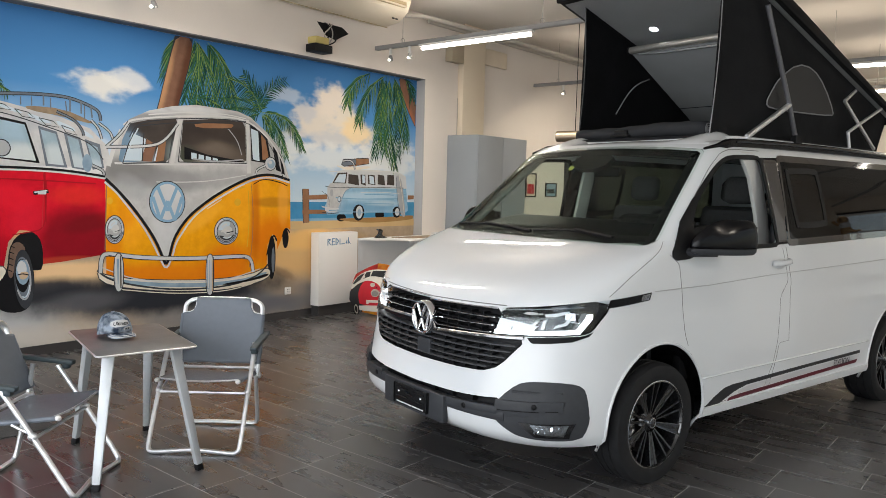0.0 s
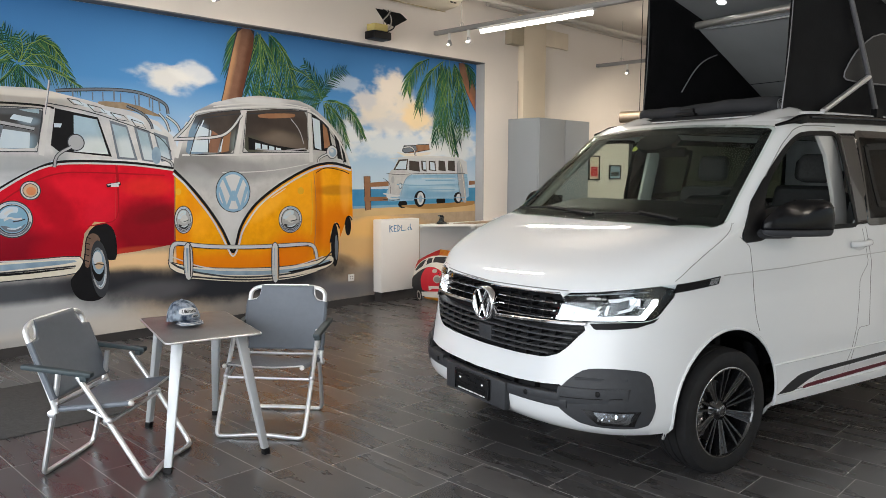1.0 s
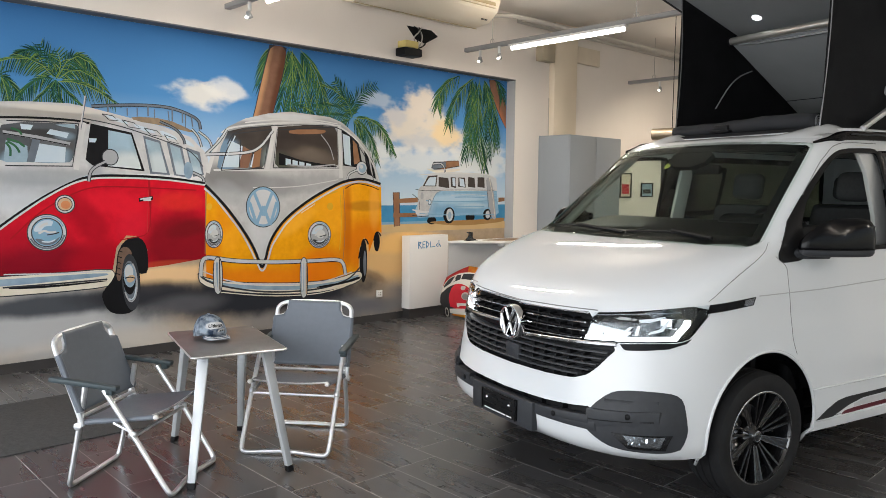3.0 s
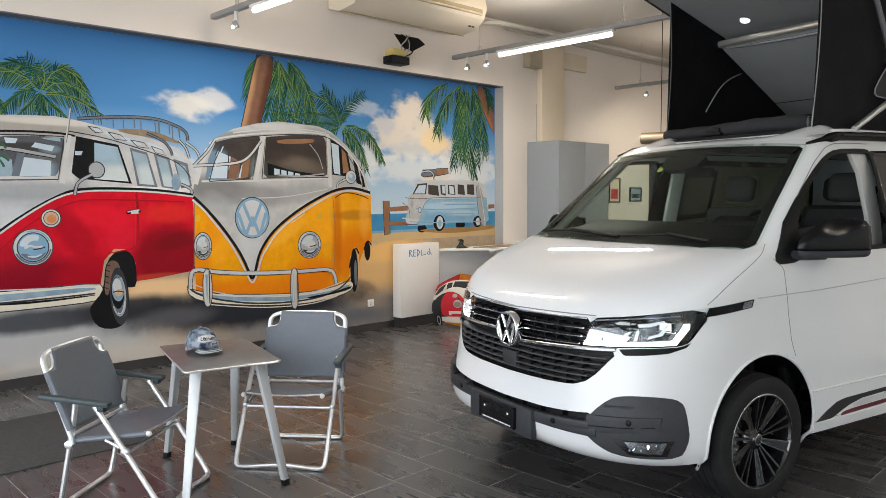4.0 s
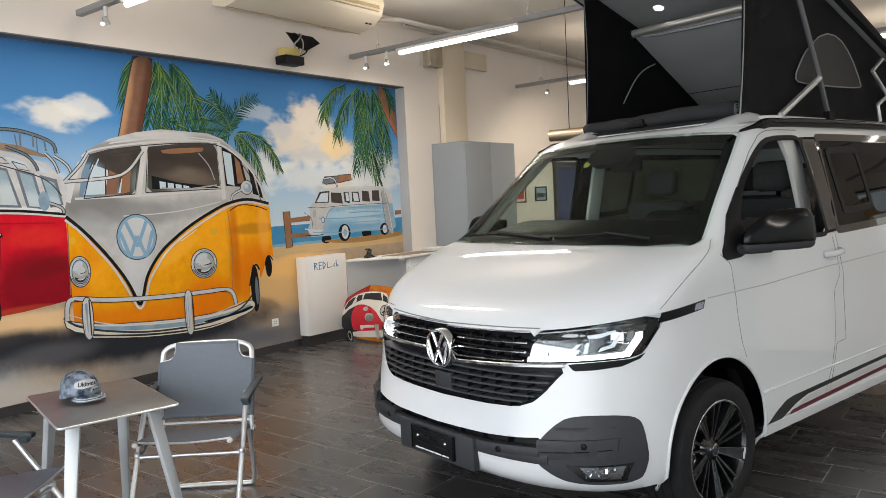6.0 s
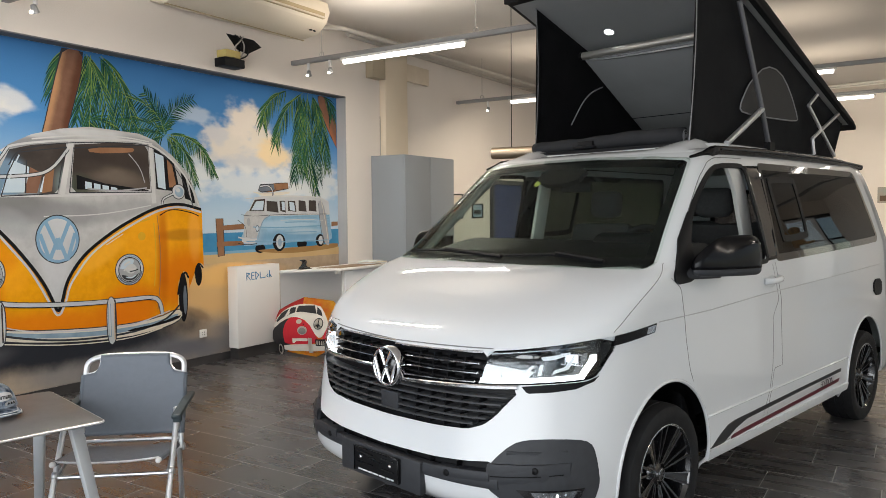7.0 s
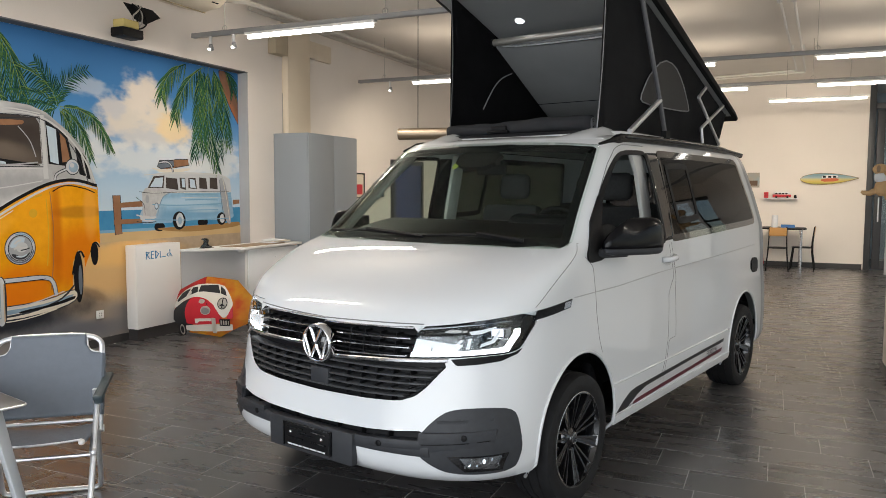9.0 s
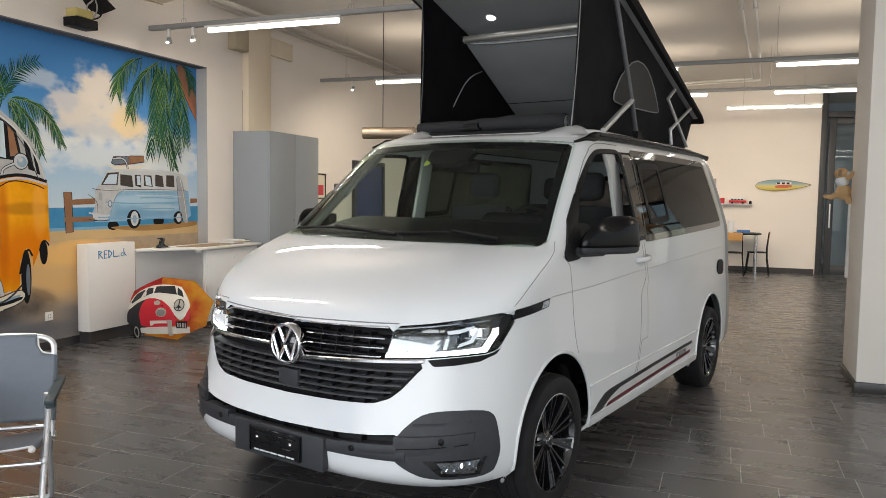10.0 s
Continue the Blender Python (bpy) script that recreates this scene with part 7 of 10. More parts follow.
flat_word = bpy.data.objects.new("cap_word", cu)
bpy.context.scene.collection.objects.link(flat_word)
bpy.context.view_layer.update()
word_mesh = flat_word.to_mesh()
word_v = [tuple(float(q) for q in on_crown(np.array(v.co.x / 0.100 - 0.02), np.array(0.0605 + v.co.y * 0.85))) for v in word_mesh.vertices]
word_f = [tuple(p.vertices) for p in word_mesh.polygons]
flat_word.to_mesh_clear()
bpy.data.objects.remove(flat_word)
part("lettering", ([(x * 1.045, y * 1.045 - 0.0015, z + 0.001) for x, y, z in word_v], word_f), BLACKPL, cap, "dark italic lettering")
for a in (0.22, 0.38, 0.54):
    part("letter_bar", patch([(a - 0.04, 0.035), (a + 0.04, 0.035), (a + 0.04, 0.043), (a - 0.04, 0.043)], on_crown, 0.02, 0.0048), BLACKPL, cap, thick=0.001)
for k, r in enumerate((0.82, 0.96)):
    part("brim_stitch", tube([(0.076 * math.cos(t) * r, -0.062 - 0.105 * math.sin(t) * r + 0.02 * (1 - r), 0.034 - 0.028 * (math.cos(t) * r) ** 2 - 0.050 * r * math.sin(t)) for t in np.linspace(0.25, math.pi - 0.25, 17)], 0.0018, 5), CLOTHW, cap)
part("button", blob(0, 0, 0.127, 0.009, 0.009, 0.005), DENIM, cap, smooth=True)
for a in (-1.2, 0.0, 1.2):
    part("crown_seam", tube([tuple(float(q) for q in on_crown(np.array(a), np.array(z))) for z in np.linspace(0.015, 0.106, 9)], 0.002, 5), DENIM, cap)

# ---- mural painted on the back of the recess ----
import itertools


def paint(name, col, col2=None, scale=7.0, rough=0.75):
    return material("mural_" + name, col, rough, var=0.22, scale=scale, col2=col2, bump=0.08, bump_scale=80, spec=0.12)


M_REDD = paint("dark_red", (0.30, 0.006, 0.012), (0.42, 0.012, 0.02), 3)
M_SILV, M_SILVD = paint("silver", (0.66, 0.67, 0.68), (0.42, 0.44, 0.46), 3), paint("dark_silver", (0.30, 0.31, 0.33), (0.44, 0.45, 0.47), 4)
M_DARK, M_PALE = paint("near_black", (0.004, 0.004, 0.005), (0.016, 0.016, 0.018), 5), paint("pale_blue", (0.42, 0.55, 0.66), (0.62, 0.68, 0.72), 4)
M_BROWN, M_CREAM = paint("brown", (0.22, 0.10, 0.05), (0.36, 0.20, 0.11), 9), paint("cream", (0.62, 0.55, 0.42), (0.80, 0.76, 0.68), 4)
M_BLUEG = paint("steel_blue", (0.10, 0.18, 0.28), (0.40, 0.52, 0.62), 9)
M_BLUED = paint("mid_blue", (0.15, 0.32, 0.47), (0.25, 0.44, 0.58), 6)
M_TAN, M_YELL, M_WHITE = paint("tan", (0.48, 0.33, 0.20), (0.60, 0.45, 0.30)), paint("yellow", (0.78, 0.42, 0.03)), paint("white", (0.66, 0.66, 0.65), (0.50, 0.50, 0.50), 5)
M_RACK, M_BLUE2 = paint("rack_grey", (0.10, 0.12, 0.15), (0.20, 0.23, 0.27)), paint("emblem_blue", (0.18, 0.34, 0.50), (0.26, 0.42, 0.57), 6)
M_SAND, M_SANDD = paint("sand", (0.52, 0.34, 0.15), (0.66, 0.48, 0.26), 3), paint("dark_sand", (0.30, 0.17, 0.06), (0.42, 0.25, 0.10), 4)
M_LEAF1, M_LEAF2, M_LEAF3 = paint("leaf_dark", (0.006, 0.038, 0.036), (0.018, 0.075, 0.055), 8), paint("leaf_green", (0.020, 0.095, 0.055), (0.060, 0.17, 0.075), 8), paint("leaf_light", (0.11, 0.23, 0.050), (0.30, 0.40, 0.11), 8)


def field(name, base, noise_scale, amp, blobs):
    """Hand-painted surface: a ground tone with soft patches of other tones brushed into it."""
    m = paint(name, base)
    nt = m.node_tree
    b = nt.nodes["Principled BSDF"]
    tc = nt.nodes.new("ShaderNodeTexCoord")
    ns = nt.nodes.new("ShaderNodeTexNoise")
    ns.inputs["Scale"].default_value, ns.inputs["Detail"].default_value, ns.inputs["Roughness"].default_value = noise_scale, 8, 0.6
    nt.links.new(tc.outputs["Object"], ns.inputs["Vector"])
    fine = nt.nodes.new("ShaderNodeTexNoise")
    fine.inputs["Scale"].default_value, fine.inputs["Detail"].default_value, fine.inputs["Roughness"].default_value = 11.0, 9, 0.68
    nt.links.new(tc.outputs["Object"], fine.inputs["Vector"])
    tone = nt.nodes.new("ShaderNodeMix")
    tone.data_type = "RGBA"
    tone.inputs["A"].default_value = (*[c * 0.66 for c in base], 1)
    tone.inputs["B"].default_value = (*[min(1, c * 1.30) for c in base], 1)
    nt.links.new(fine.outputs["Fac"], tone.inputs["Factor"])
    out = tone.outputs["Result"]
    for cy, cz, wy, wz, dens, tint, soft, rot in blobs:
        mp = nt.nodes.new("ShaderNodeMapping")
        mp.vector_type = "TEXTURE"
        mp.inputs["Location"].default_value = (MURAL_X, cy, cz)
        mp.inputs["Rotation"].default_value = (radians(rot), 0, 0)
        mp.inputs["Scale"].default_value = (100.0, wy * 1.35, wz * 1.35)
        nt.links.new(tc.outputs["Object"], mp.inputs["Vector"])
        gr = nt.nodes.new("ShaderNodeTexGradient")
        gr.gradient_type = "SPHERICAL"
        nt.links.new(mp.outputs[0], gr.inputs["Vector"])
        ad = nt.nodes.new("ShaderNodeMath")
        ad.operation = "MULTIPLY_ADD"
        ad.inputs[1].default_value = amp
        nt.links.new(ns.outputs["Fac"], ad.inputs[0])
        nt.links.new(gr.outputs["Fac"], ad.inputs[2])
        cr = nt.nodes.new("ShaderNodeMapRange")
        cr.interpolation_type = "SMOOTHSTEP"
        cr.inputs["From Min"].default_value, cr.inputs["From Max"].default_value = amp * 0.5 + 0.02, amp * 0.5 + 0.02 + soft
        cr.inputs["To Max"].default_value = dens
        nt.links.new(ad.outputs[0], cr.inputs["Value"])
        lim = nt.nodes.new("ShaderNodeMapRange")
        lim.inputs["From Max"].default_value = 0.15
        nt.links.new(gr.outputs["Fac"], lim.inputs["Value"])
        mul = nt.nodes.new("ShaderNodeMath")
        mul.operation = "MULTIPLY"
        nt.links.new(cr.outputs[0], mul.inputs[0])
        nt.links.new(lim.outputs[0], mul.inputs[1])
        mx = nt.nodes.new("ShaderNodeMix")
        mx.data_type = "RGBA"
        mx.inputs["B"].default_value = (*tint, 1)
        nt.links.new(mul.outputs[0], mx.inputs["Factor"])
        nt.links.new(out, mx.inputs["A"])
        out = mx.outputs["Result"]
    nt.links.new(out, b.inputs["Base Color"])
    return m


M_RED = field("red", (0.61, 0.008, 0.023), 2.0, 0.35, [(-1.2, 0.89, 0.83, 0.19, 0.9, (0.188, 0.004, 0.013), 0.6, 0), (-0.08, 1.03, 0.35, 0.3, 0.85, (0.195, 0.005, 0.012), 0.5, 0), (0.03, 1.18, 0.24, 0.08, 0.6, (0.156, 0.007, 0.01), 0.6, 12), (-0.8, 0.86, 0.3, 0.23, 0.5, (0.515, 0.004, 0.016), 0.5, 0), (-1.41, 1.09, 0.36, 0.19, 0.45, (0.305, 0.007, 0.021), 0.7, 0), (-0.66, 1.42, 0.36, 0.11, 0.6, (0.776, 0.013, 0.032), 0.6, -8), (-0.91, 1.27, 0.13, 0.3, 0.55, (0.305, 0.004, 0.013), 0.6, 30), (-0.07, 1.44, 0.26, 0.09, 0.4, (0.761, 0.045, 0.021), 0.6, 0), (-0.51, 1.21, 0.16, 0.16, 0.5, (0.73, 0.016, 0.04), 0.6, 0), (-0.2, 0.84, 0.28, 0.04, 0.5, (0.578, 0.08, 0.032), 0.6, 0)])
M_SILVL = field("silvl", (0.549, 0.549, 0.555), 1.6, 0.3, [(-1.3, 1.52, 0.55, 0.14, 0.6, (0.391, 0.431, 0.474), 0.6, 0), (-1.25, 1.65, 0.56, 0.08, 0.7, (0.317, 0.338, 0.362), 0.6, 0), (-1.27, 2.17, 0.6, 0.06, 0.75, (0.353, 0.317, 0.275), 0.5, 0), (-1.1, 2.24, 0.42, 0.03, 0.8, (0.657, 0.618, 0.555), 0.5, 0), (-0.48, 2.08, 0.43, 0.08, 0.7, (0.442, 0.464, 0.497), 0.6, 18), (-0.83, 1.87, 0.07, 0.3, 0.7, (0.353, 0.372, 0.401), 0.6, 0), (-0.17, 1.67, 0.4, 0.03, 0.8, (0.726, 0.726, 0.726), 0.5, 0), (-1.48, 1.42, 0.26, 0.12, 0.5, (0.657, 0.685, 0.726), 0.6, 0), (-1.04, 1.47, 0.19, 0.09, 0.5, (0.275, 0.283, 0.299), 0.6, 28)])
M_ORNG = field("orng", (0.956, 0.352, 0.005), 1.8, 0.3, [(0.63, 0.59, 1.06, 0.18, 0.75, (0.761, 0.181, 0.005), 0.6, 0), (1.54, 0.7, 0.35, 0.23, 0.75, (0.776, 0.175, 0.004), 0.6, 0), (0.23, 0.79, 0.13, 0.46, 0.6, (0.776, 0.188, 0.004), 0.6, 0), (1.77, 1.39, 0.32, 0.38, 0.4, (1.0, 0.445, 0.021), 0.6, 0), (2.17, 0.93, 0.34, 0.33, 0.8, (0.73, 0.175, 0.003), 0.6, 0), (2.17, 1.38, 0.31, 0.06, 0.6, (0.402, 0.156, 0.013), 0.5, 0), (1.25, 1.22, 0.29, 0.09, 0.5, (1.0, 0.491, 0.045), 0.6, 30), (1.91, 1.2, 0.07, 0.52, 0.7, (0.552, 0.117, 0.003), 0.7, 0), (0.45, 1.09, 0.12, 0.17, 0.4, (1.0, 0.434, 0.021), 0.6, 0), (0.39, 1.29, 0.1, 0.17, 0.4, (0.791, 0.223, 0.007), 0.6, 0), (2.3, 1.39, 0.08, 0.27, 0.6, (0.871, 0.402, 0.061), 0.6, 0)])
M_SILVM = field("silvm", (0.494, 0.494, 0.494), 1.6, 0.3, [(0.46, 1.68, 0.38, 0.15, 0.85, (0.173, 0.173, 0.173), 0.6, 0), (0.91, 1.6, 0.42, 0.13, 0.75, (0.244, 0.244, 0.251), 0.6, 0), (1.55, 1.63, 0.38, 0.11, 0.6, (0.33, 0.33, 0.338), 0.6, 0), (0.8, 1.14, 0.15, 0.36, 0.6, (0.621, 0.633, 0.658), 0.6, 0), (1.07, 1.04, 0.07, 0.28, 0.6, (0.244, 0.262, 0.289), 0.6, -24), (0.66, 2.21, 0.33, 0.06, 0.75, (0.21, 0.216, 0.23), 0.6, 8), (1.27, 2.33, 0.36, 0.04, 0.7, (0.609, 0.621, 0.633), 0.5, 0), (1.71, 2.27, 0.26, 0.06, 0.75, (0.266, 0.274, 0.289), 0.6, -14), (0.73, 2.28, 0.2, 0.03, 0.6, (0.573, 0.584, 0.609), 0.6, 0), (0.46, 1.52, 0.19, 0.11, 0.6, (0.347, 0.356, 0.374), 0.6, -30), (1.55, 1.49, 0.31, 0.08, 0.6, (0.596, 0.596, 0.596), 0.6, 22), (2.06, 1.91, 0.2, 0.26, 0.6, (0.347, 0.347, 0.338), 0.6, 0)])
M_WSCR = field("wscr", (0.065, 0.054, 0.048), 2.4, 0.4, [(1.41, 1.95, 0.37, 0.11, 0.75, (0.188, 0.15, 0.117), 0.8, -14), (1.12, 2.09, 0.28, 0.13, 0.7, (0.034, 0.027, 0.025), 0.6, 0), (1.55, 2.11, 0.3, 0.09, 0.7, (0.051, 0.04, 0.034), 0.6, 0), (1.26, 1.79, 0.36, 0.04, 0.6, (0.305, 0.287, 0.254), 0.8, 0), (1.05, 1.85, 0.12, 0.11, 0.7, (0.065, 0.076, 0.054), 0.6, 0), (0.41, 1.91, 0.16, 0.23, 0.85, (0.188, 0.305, 0.434), 0.6, 0), (0.59, 1.83, 0.1, 0.14, 0.6, (0.352, 0.413, 0.456), 0.6, 0), (0.47, 2.11, 0.25, 0.06, 0.7, (0.042, 0.037, 0.034), 0.6, 0), (0.89, 1.87, 0.09, 0.15, 0.7, (0.209, 0.262, 0.262), 0.8, 0)])
M_WSCL = field("wscl", (0.098, 0.107, 0.117), 2.4, 0.4, [(-1.46, 1.75, 0.13, 0.12, 0.85, (0.305, 0.445, 0.552), 0.5, 0), (-1.18, 1.83, 0.14, 0.12, 0.8, (0.262, 0.376, 0.468), 0.5, 0), (-1.28, 2.02, 0.31, 0.04, 0.8, (0.045, 0.042, 0.042), 0.6, 0), (-1.08, 2.01, 0.09, 0.04, 0.7, (0.223, 0.305, 0.376), 0.6, 0), (-1.32, 1.85, 0.05, 0.14, 0.7, (0.061, 0.058, 0.058), 0.6, 0), (-1.15, 1.93, 0.14, 0.05, 0.6, (0.102, 0.08, 0.068), 0.6, 0)])
M_GROUND = field("ground", (0.445, 0.342, 0.238), 1.6, 0.7, [(-1.35, 0.41, 1.42, 0.34, 0.95, (0.46, 0.47, 0.48), 0.6, 0), (1.53, 0.24, 1.44, 0.28, 0.9, (0.216, 0.209, 0.209), 0.7, 0), (2.25, 0.25, 1.01, 0.23, 0.9, (0.162, 0.162, 0.175), 0.6, 0), (-0.15, 0.73, 0.91, 0.1, 0.9, (0.839, 0.565, 0.305), 0.6, 0), (2.6, 0.73, 0.75, 0.32, 0.95, (0.73, 0.456, 0.195), 0.7, 0), (2.17, 0.46, 0.61, 0.18, 0.7, (0.402, 0.314, 0.223), 0.7, -20), (1.97, 0.67, 0.25, 0.07, 0.7, (0.888, 0.672, 0.352), 0.6, -20), (2.3, 0.55, 0.21, 0.05, 0.6, (0.305, 0.188, 0.102), 0.6, -24), (-1.21, 0.545, 1.05, 0.105, 0.92, (0.040, 0.046, 0.058), 0.6, 0), (-0.43, 0.57, 0.62, 0.12, 0.95, (0.034, 0.034, 0.04), 0.6, 0), (0.89, 0.46, 1.45, 0.21, 1, (0.025, 0.027, 0.034), 0.5, 0), (0.01, 0.44, 0.42, 0.11, 0.8, (0.107, 0.107, 0.117), 0.7, 0), (-0.7, 0.14, 0.94, 0.13, 0.8, (0.552, 0.515, 0.468), 0.7, 0), (2.17, 0.22, 0.52, 0.08, 0.7, (0.138, 0.138, 0.156), 0.7, 0), (2.87, 0.93, 0.78, 0.13, 0.8, (0.855, 0.515, 0.175), 0.6, 0), (-1.19, 0.09, 0.58, 0.07, 0.6, (0.305, 0.305, 0.314), 0.7, 0)])
M_BLUE = field("blue", (0.262, 0.445, 0.61), 3.0, 0.4, [(3.65, 1.46, 0.65, 0.06, 0.8, (0.434, 0.578, 0.687), 0.7, 0), (3.65, 1.32, 0.65, 0.06, 0.7, (0.162, 0.332, 0.515), 0.7, 0), (3.06, 1.35, 0.19, 0.11, 0.5, (0.434, 0.515, 0.565), 0.6, 0), (3.97, 1.37, 0.33, 0.04, 0.6, (0.515, 0.617, 0.672), 0.7, 0), (3.6, 1.59, 0.21, 0.03, 0.6, (0.188, 0.352, 0.515), 0.6, 0)])
M_TRUNK = field("trunk", (0.22, 0.115, 0.075), 6.0, 0.8, [(0.81, 2.62, 0.06, 0.63, 0.8, (0.552, 0.305, 0.156), 0.8, -14), (1.0, 2.58, 0.06, 0.7, 0.8, (0.098, 0.034, 0.018), 0.8, -14), (4.5, 2.52, 0.08, 0.38, 0.8, (0.434, 0.156, 0.072), 0.8, 30), (0.85, 2.04, 0.13, 0.17, 0.4, (0.156, 0.054, 0.023), 0.8, 0)])
M_PANE = field("pane", (0.305, 0.413, 0.491), 3.0, 0.5, [(-0.54, 1.77, 0.21, 0.13, 0.85, (0.617, 0.658, 0.658), 0.6, 0), (-0.56, 2.0, 0.21, 0.1, 0.7, (0.352, 0.491, 0.604), 0.6, 0), (-0.28, 1.76, 0.13, 0.14, 0.8, (0.578, 0.631, 0.644), 0.6, 0), (-0.09, 1.71, 0.11, 0.13, 0.8, (0.552, 0.617, 0.644), 0.6, 0), (0.08, 1.67, 0.12, 0.11, 0.8, (0.515, 0.591, 0.644), 0.6, 0), (-0.43, 1.91, 0.07, 0.21, 0.5, (0.188, 0.242, 0.283), 0.7, 25)])


M_LUGG = paint("luggage", (0.13, 0.095, 0.065), (0.40, 0.30, 0.20), 14)
M_ORNGB = paint("burnt_orange", (0.55, 0.17, 0.06), (0.66, 0.30, 0.14), 9)
M_ORNGR = paint("bright_red", (0.62, 0.05, 0.05), (0.50, 0.02, 0.03), 5)
M_CONT = paint("contour", (0.02, 0.022, 0.026), (0.06, 0.065, 0.075), 6)


def mural_sky():
    m = paint("sky", (0.10, 0.27, 0.52))
    nt = m.node_tree
    b = nt.nodes["Principled BSDF"]
    tc = nt.nodes.new("ShaderNodeTexCoord")
    sep = nt.nodes.new("ShaderNodeSeparateXYZ")
    nt.links.new(tc.outputs["Object"], sep.inputs[0])
    mr = nt.nodes.new("ShaderNodeMapRange")
    mr.inputs["From Min"].default_value, mr.inputs["From Max"].default_value = 1.3, 3.05
    nt.links.new(sep.outputs["Z"], mr.inputs["Value"])
    ramp = nt.nodes.new("ShaderNodeValToRGB")
    e = ramp.color_ramp.elements
    e[0].position, e[0].color = 0.0, (0.56, 0.66, 0.72, 1)
    e[1].position, e[1].color = 1.0, (0.052, 0.185, 0.43, 1)
    for pos, col in ((0.35, (0.32, 0.50, 0.70, 1)), (0.65, (0.080, 0.255, 0.54, 1))):
        n = e.new(pos)
        n.color = col
    nt.links.new(mr.outputs[0], ramp.inputs[0])
    out = ramp.outputs[0]
    ns = nt.nodes.new("ShaderNodeTexNoise")
    ns.inputs["Scale"].default_value, ns.inputs["Detail"].default_value, ns.inputs["Roughness"].default_value = 5.5, 4, 0.5
    puff = nt.nodes.new("ShaderNodeMapping")
    puff.inputs["Scale"].default_value = (1.0, 0.7, 1.35)
    nt.links.new(tc.outputs["Object"], puff.inputs["Vector"])
    nt.links.new(puff.outputs[0], ns.inputs["Vector"])
    # clouds: soft ellipses broken up by noise (y, z, half width, half height, density)
    for cy, cz, wy, wz, dens, tint in ((0.15, 2.47, 0.50, 0.20, 1.0, (0.68, 0.68, 0.66)), (0.42, 2.54, 0.34, 0.16, 0.8, (0.75, 0.75, 0.73)), (3.1, 2.22, 1.1, 0.30, 0.9, (0.66, 0.64, 0.62)), (2.80, 2.42, 0.62, 0.32, 1.0, (0.74, 0.68, 0.60)), (3.03, 2.62, 0.40, 0.36, 1.0, (0.80, 0.72, 0.63)), (3.30, 2.42, 0.42, 0.30, 1.0, (0.78, 0.70, 0.60)), (2.62, 2.48, 0.26, 0.20, 0.8, (0.60, 0.60, 0.62)), (3.47, 2.30, 0.42, 0.26, 0.75, (0.88, 0.66, 0.34)), (3.1, 1.92, 1.5, 0.30, 0.75, (0.74, 0.75, 0.74)), (2.3, 2.02, 0.7, 0.22, 0.7, (0.74, 0.76, 0.76)), (4.2, 1.95, 0.8, 0.45, 0.8, (0.72, 0.73, 0.72)), (2.35, 2.62, 0.5, 0.16, 0.6, (0.62, 0.68, 0.72)), (-0.5, 1.9, 1.6, 0.25, 0.5, (0.70, 0.74, 0.76))):
        mp = nt.nodes.new("ShaderNodeMapping")
        mp.inputs["Scale"].default_value = (0.0, 1 / wy, 1 / wz)
        mp.inputs["Location"].default_value = (0.0, -cy / wy, -cz / wz)
        nt.links.new(tc.outputs["Object"], mp.inputs["Vector"])
        gr = nt.nodes.new("ShaderNodeTexGradient")
        gr.gradient_type = "SPHERICAL"
        nt.links.new(mp.outputs[0], gr.inputs["Vector"])
        ad = nt.nodes.new("ShaderNodeMath")
        ad.operation = "MULTIPLY_ADD"
        ad.inputs[1].default_value = 1.3
        nt.links.new(ns.outputs["Fac"], ad.inputs[0])
        nt.links.new(gr.outputs["Fac"], ad.inputs[2])
        cr = nt.nodes.new("ShaderNodeMapRange")
        cr.interpolation_type = "SMOOTHSTEP"
        cr.inputs["From Min"].default_value, cr.inputs["From Max"].default_value = 0.84, 1.32
        cr.inputs["To Max"].default_value = min(1.0, dens)
        nt.links.new(ad.outputs[0], cr.inputs["Value"])
        lim = nt.nodes.new("ShaderNodeMath")
        lim.operation = "MULTIPLY"
        fall = nt.nodes.new("ShaderNodeMapRange")
        fall.inputs["From Min"].default_value, fall.inputs["From Max"].default_value = 0.0, 0.28
        nt.links.new(gr.outputs["Fac"], fall.inputs["Value"])
        nt.links.new(cr.outputs[0], lim.inputs[0])
        nt.links.new(fall.outputs[0], lim.inputs[1])
        mx = nt.nodes.new("ShaderNodeMix")
        mx.data_type = "RGBA"
        mx.inputs["B"].default_value = (*tint, 1)
        nt.links.new(lim.outputs[0], mx.inputs["Factor"])
        nt.links.new(out, mx.inputs["A"])
        out = mx.outputs["Result"]
    nt.links.new(out, b.inputs["Base Color"])
    return m


mural = thing("mural", "beach mural with painted vintage buses and palm trees", "mural")


strokes = itertools.count()


def mural_x(layer):
    """Coats of paint: each shape lies a hair above the one before."""
    return MURAL_X + 0.002 + 0.0007 * layer + 0.0000065 * (next(strokes) % 100)


OUTLINE = {"bumper", "bumper_bar", "overrider", "mirror", "headlight_rim", "indicator_rim", "aerial_arm", "rack", "rack_hoop", "mirror_arm", "emblem_ring", "luggage", "fence_post", "trunk"}


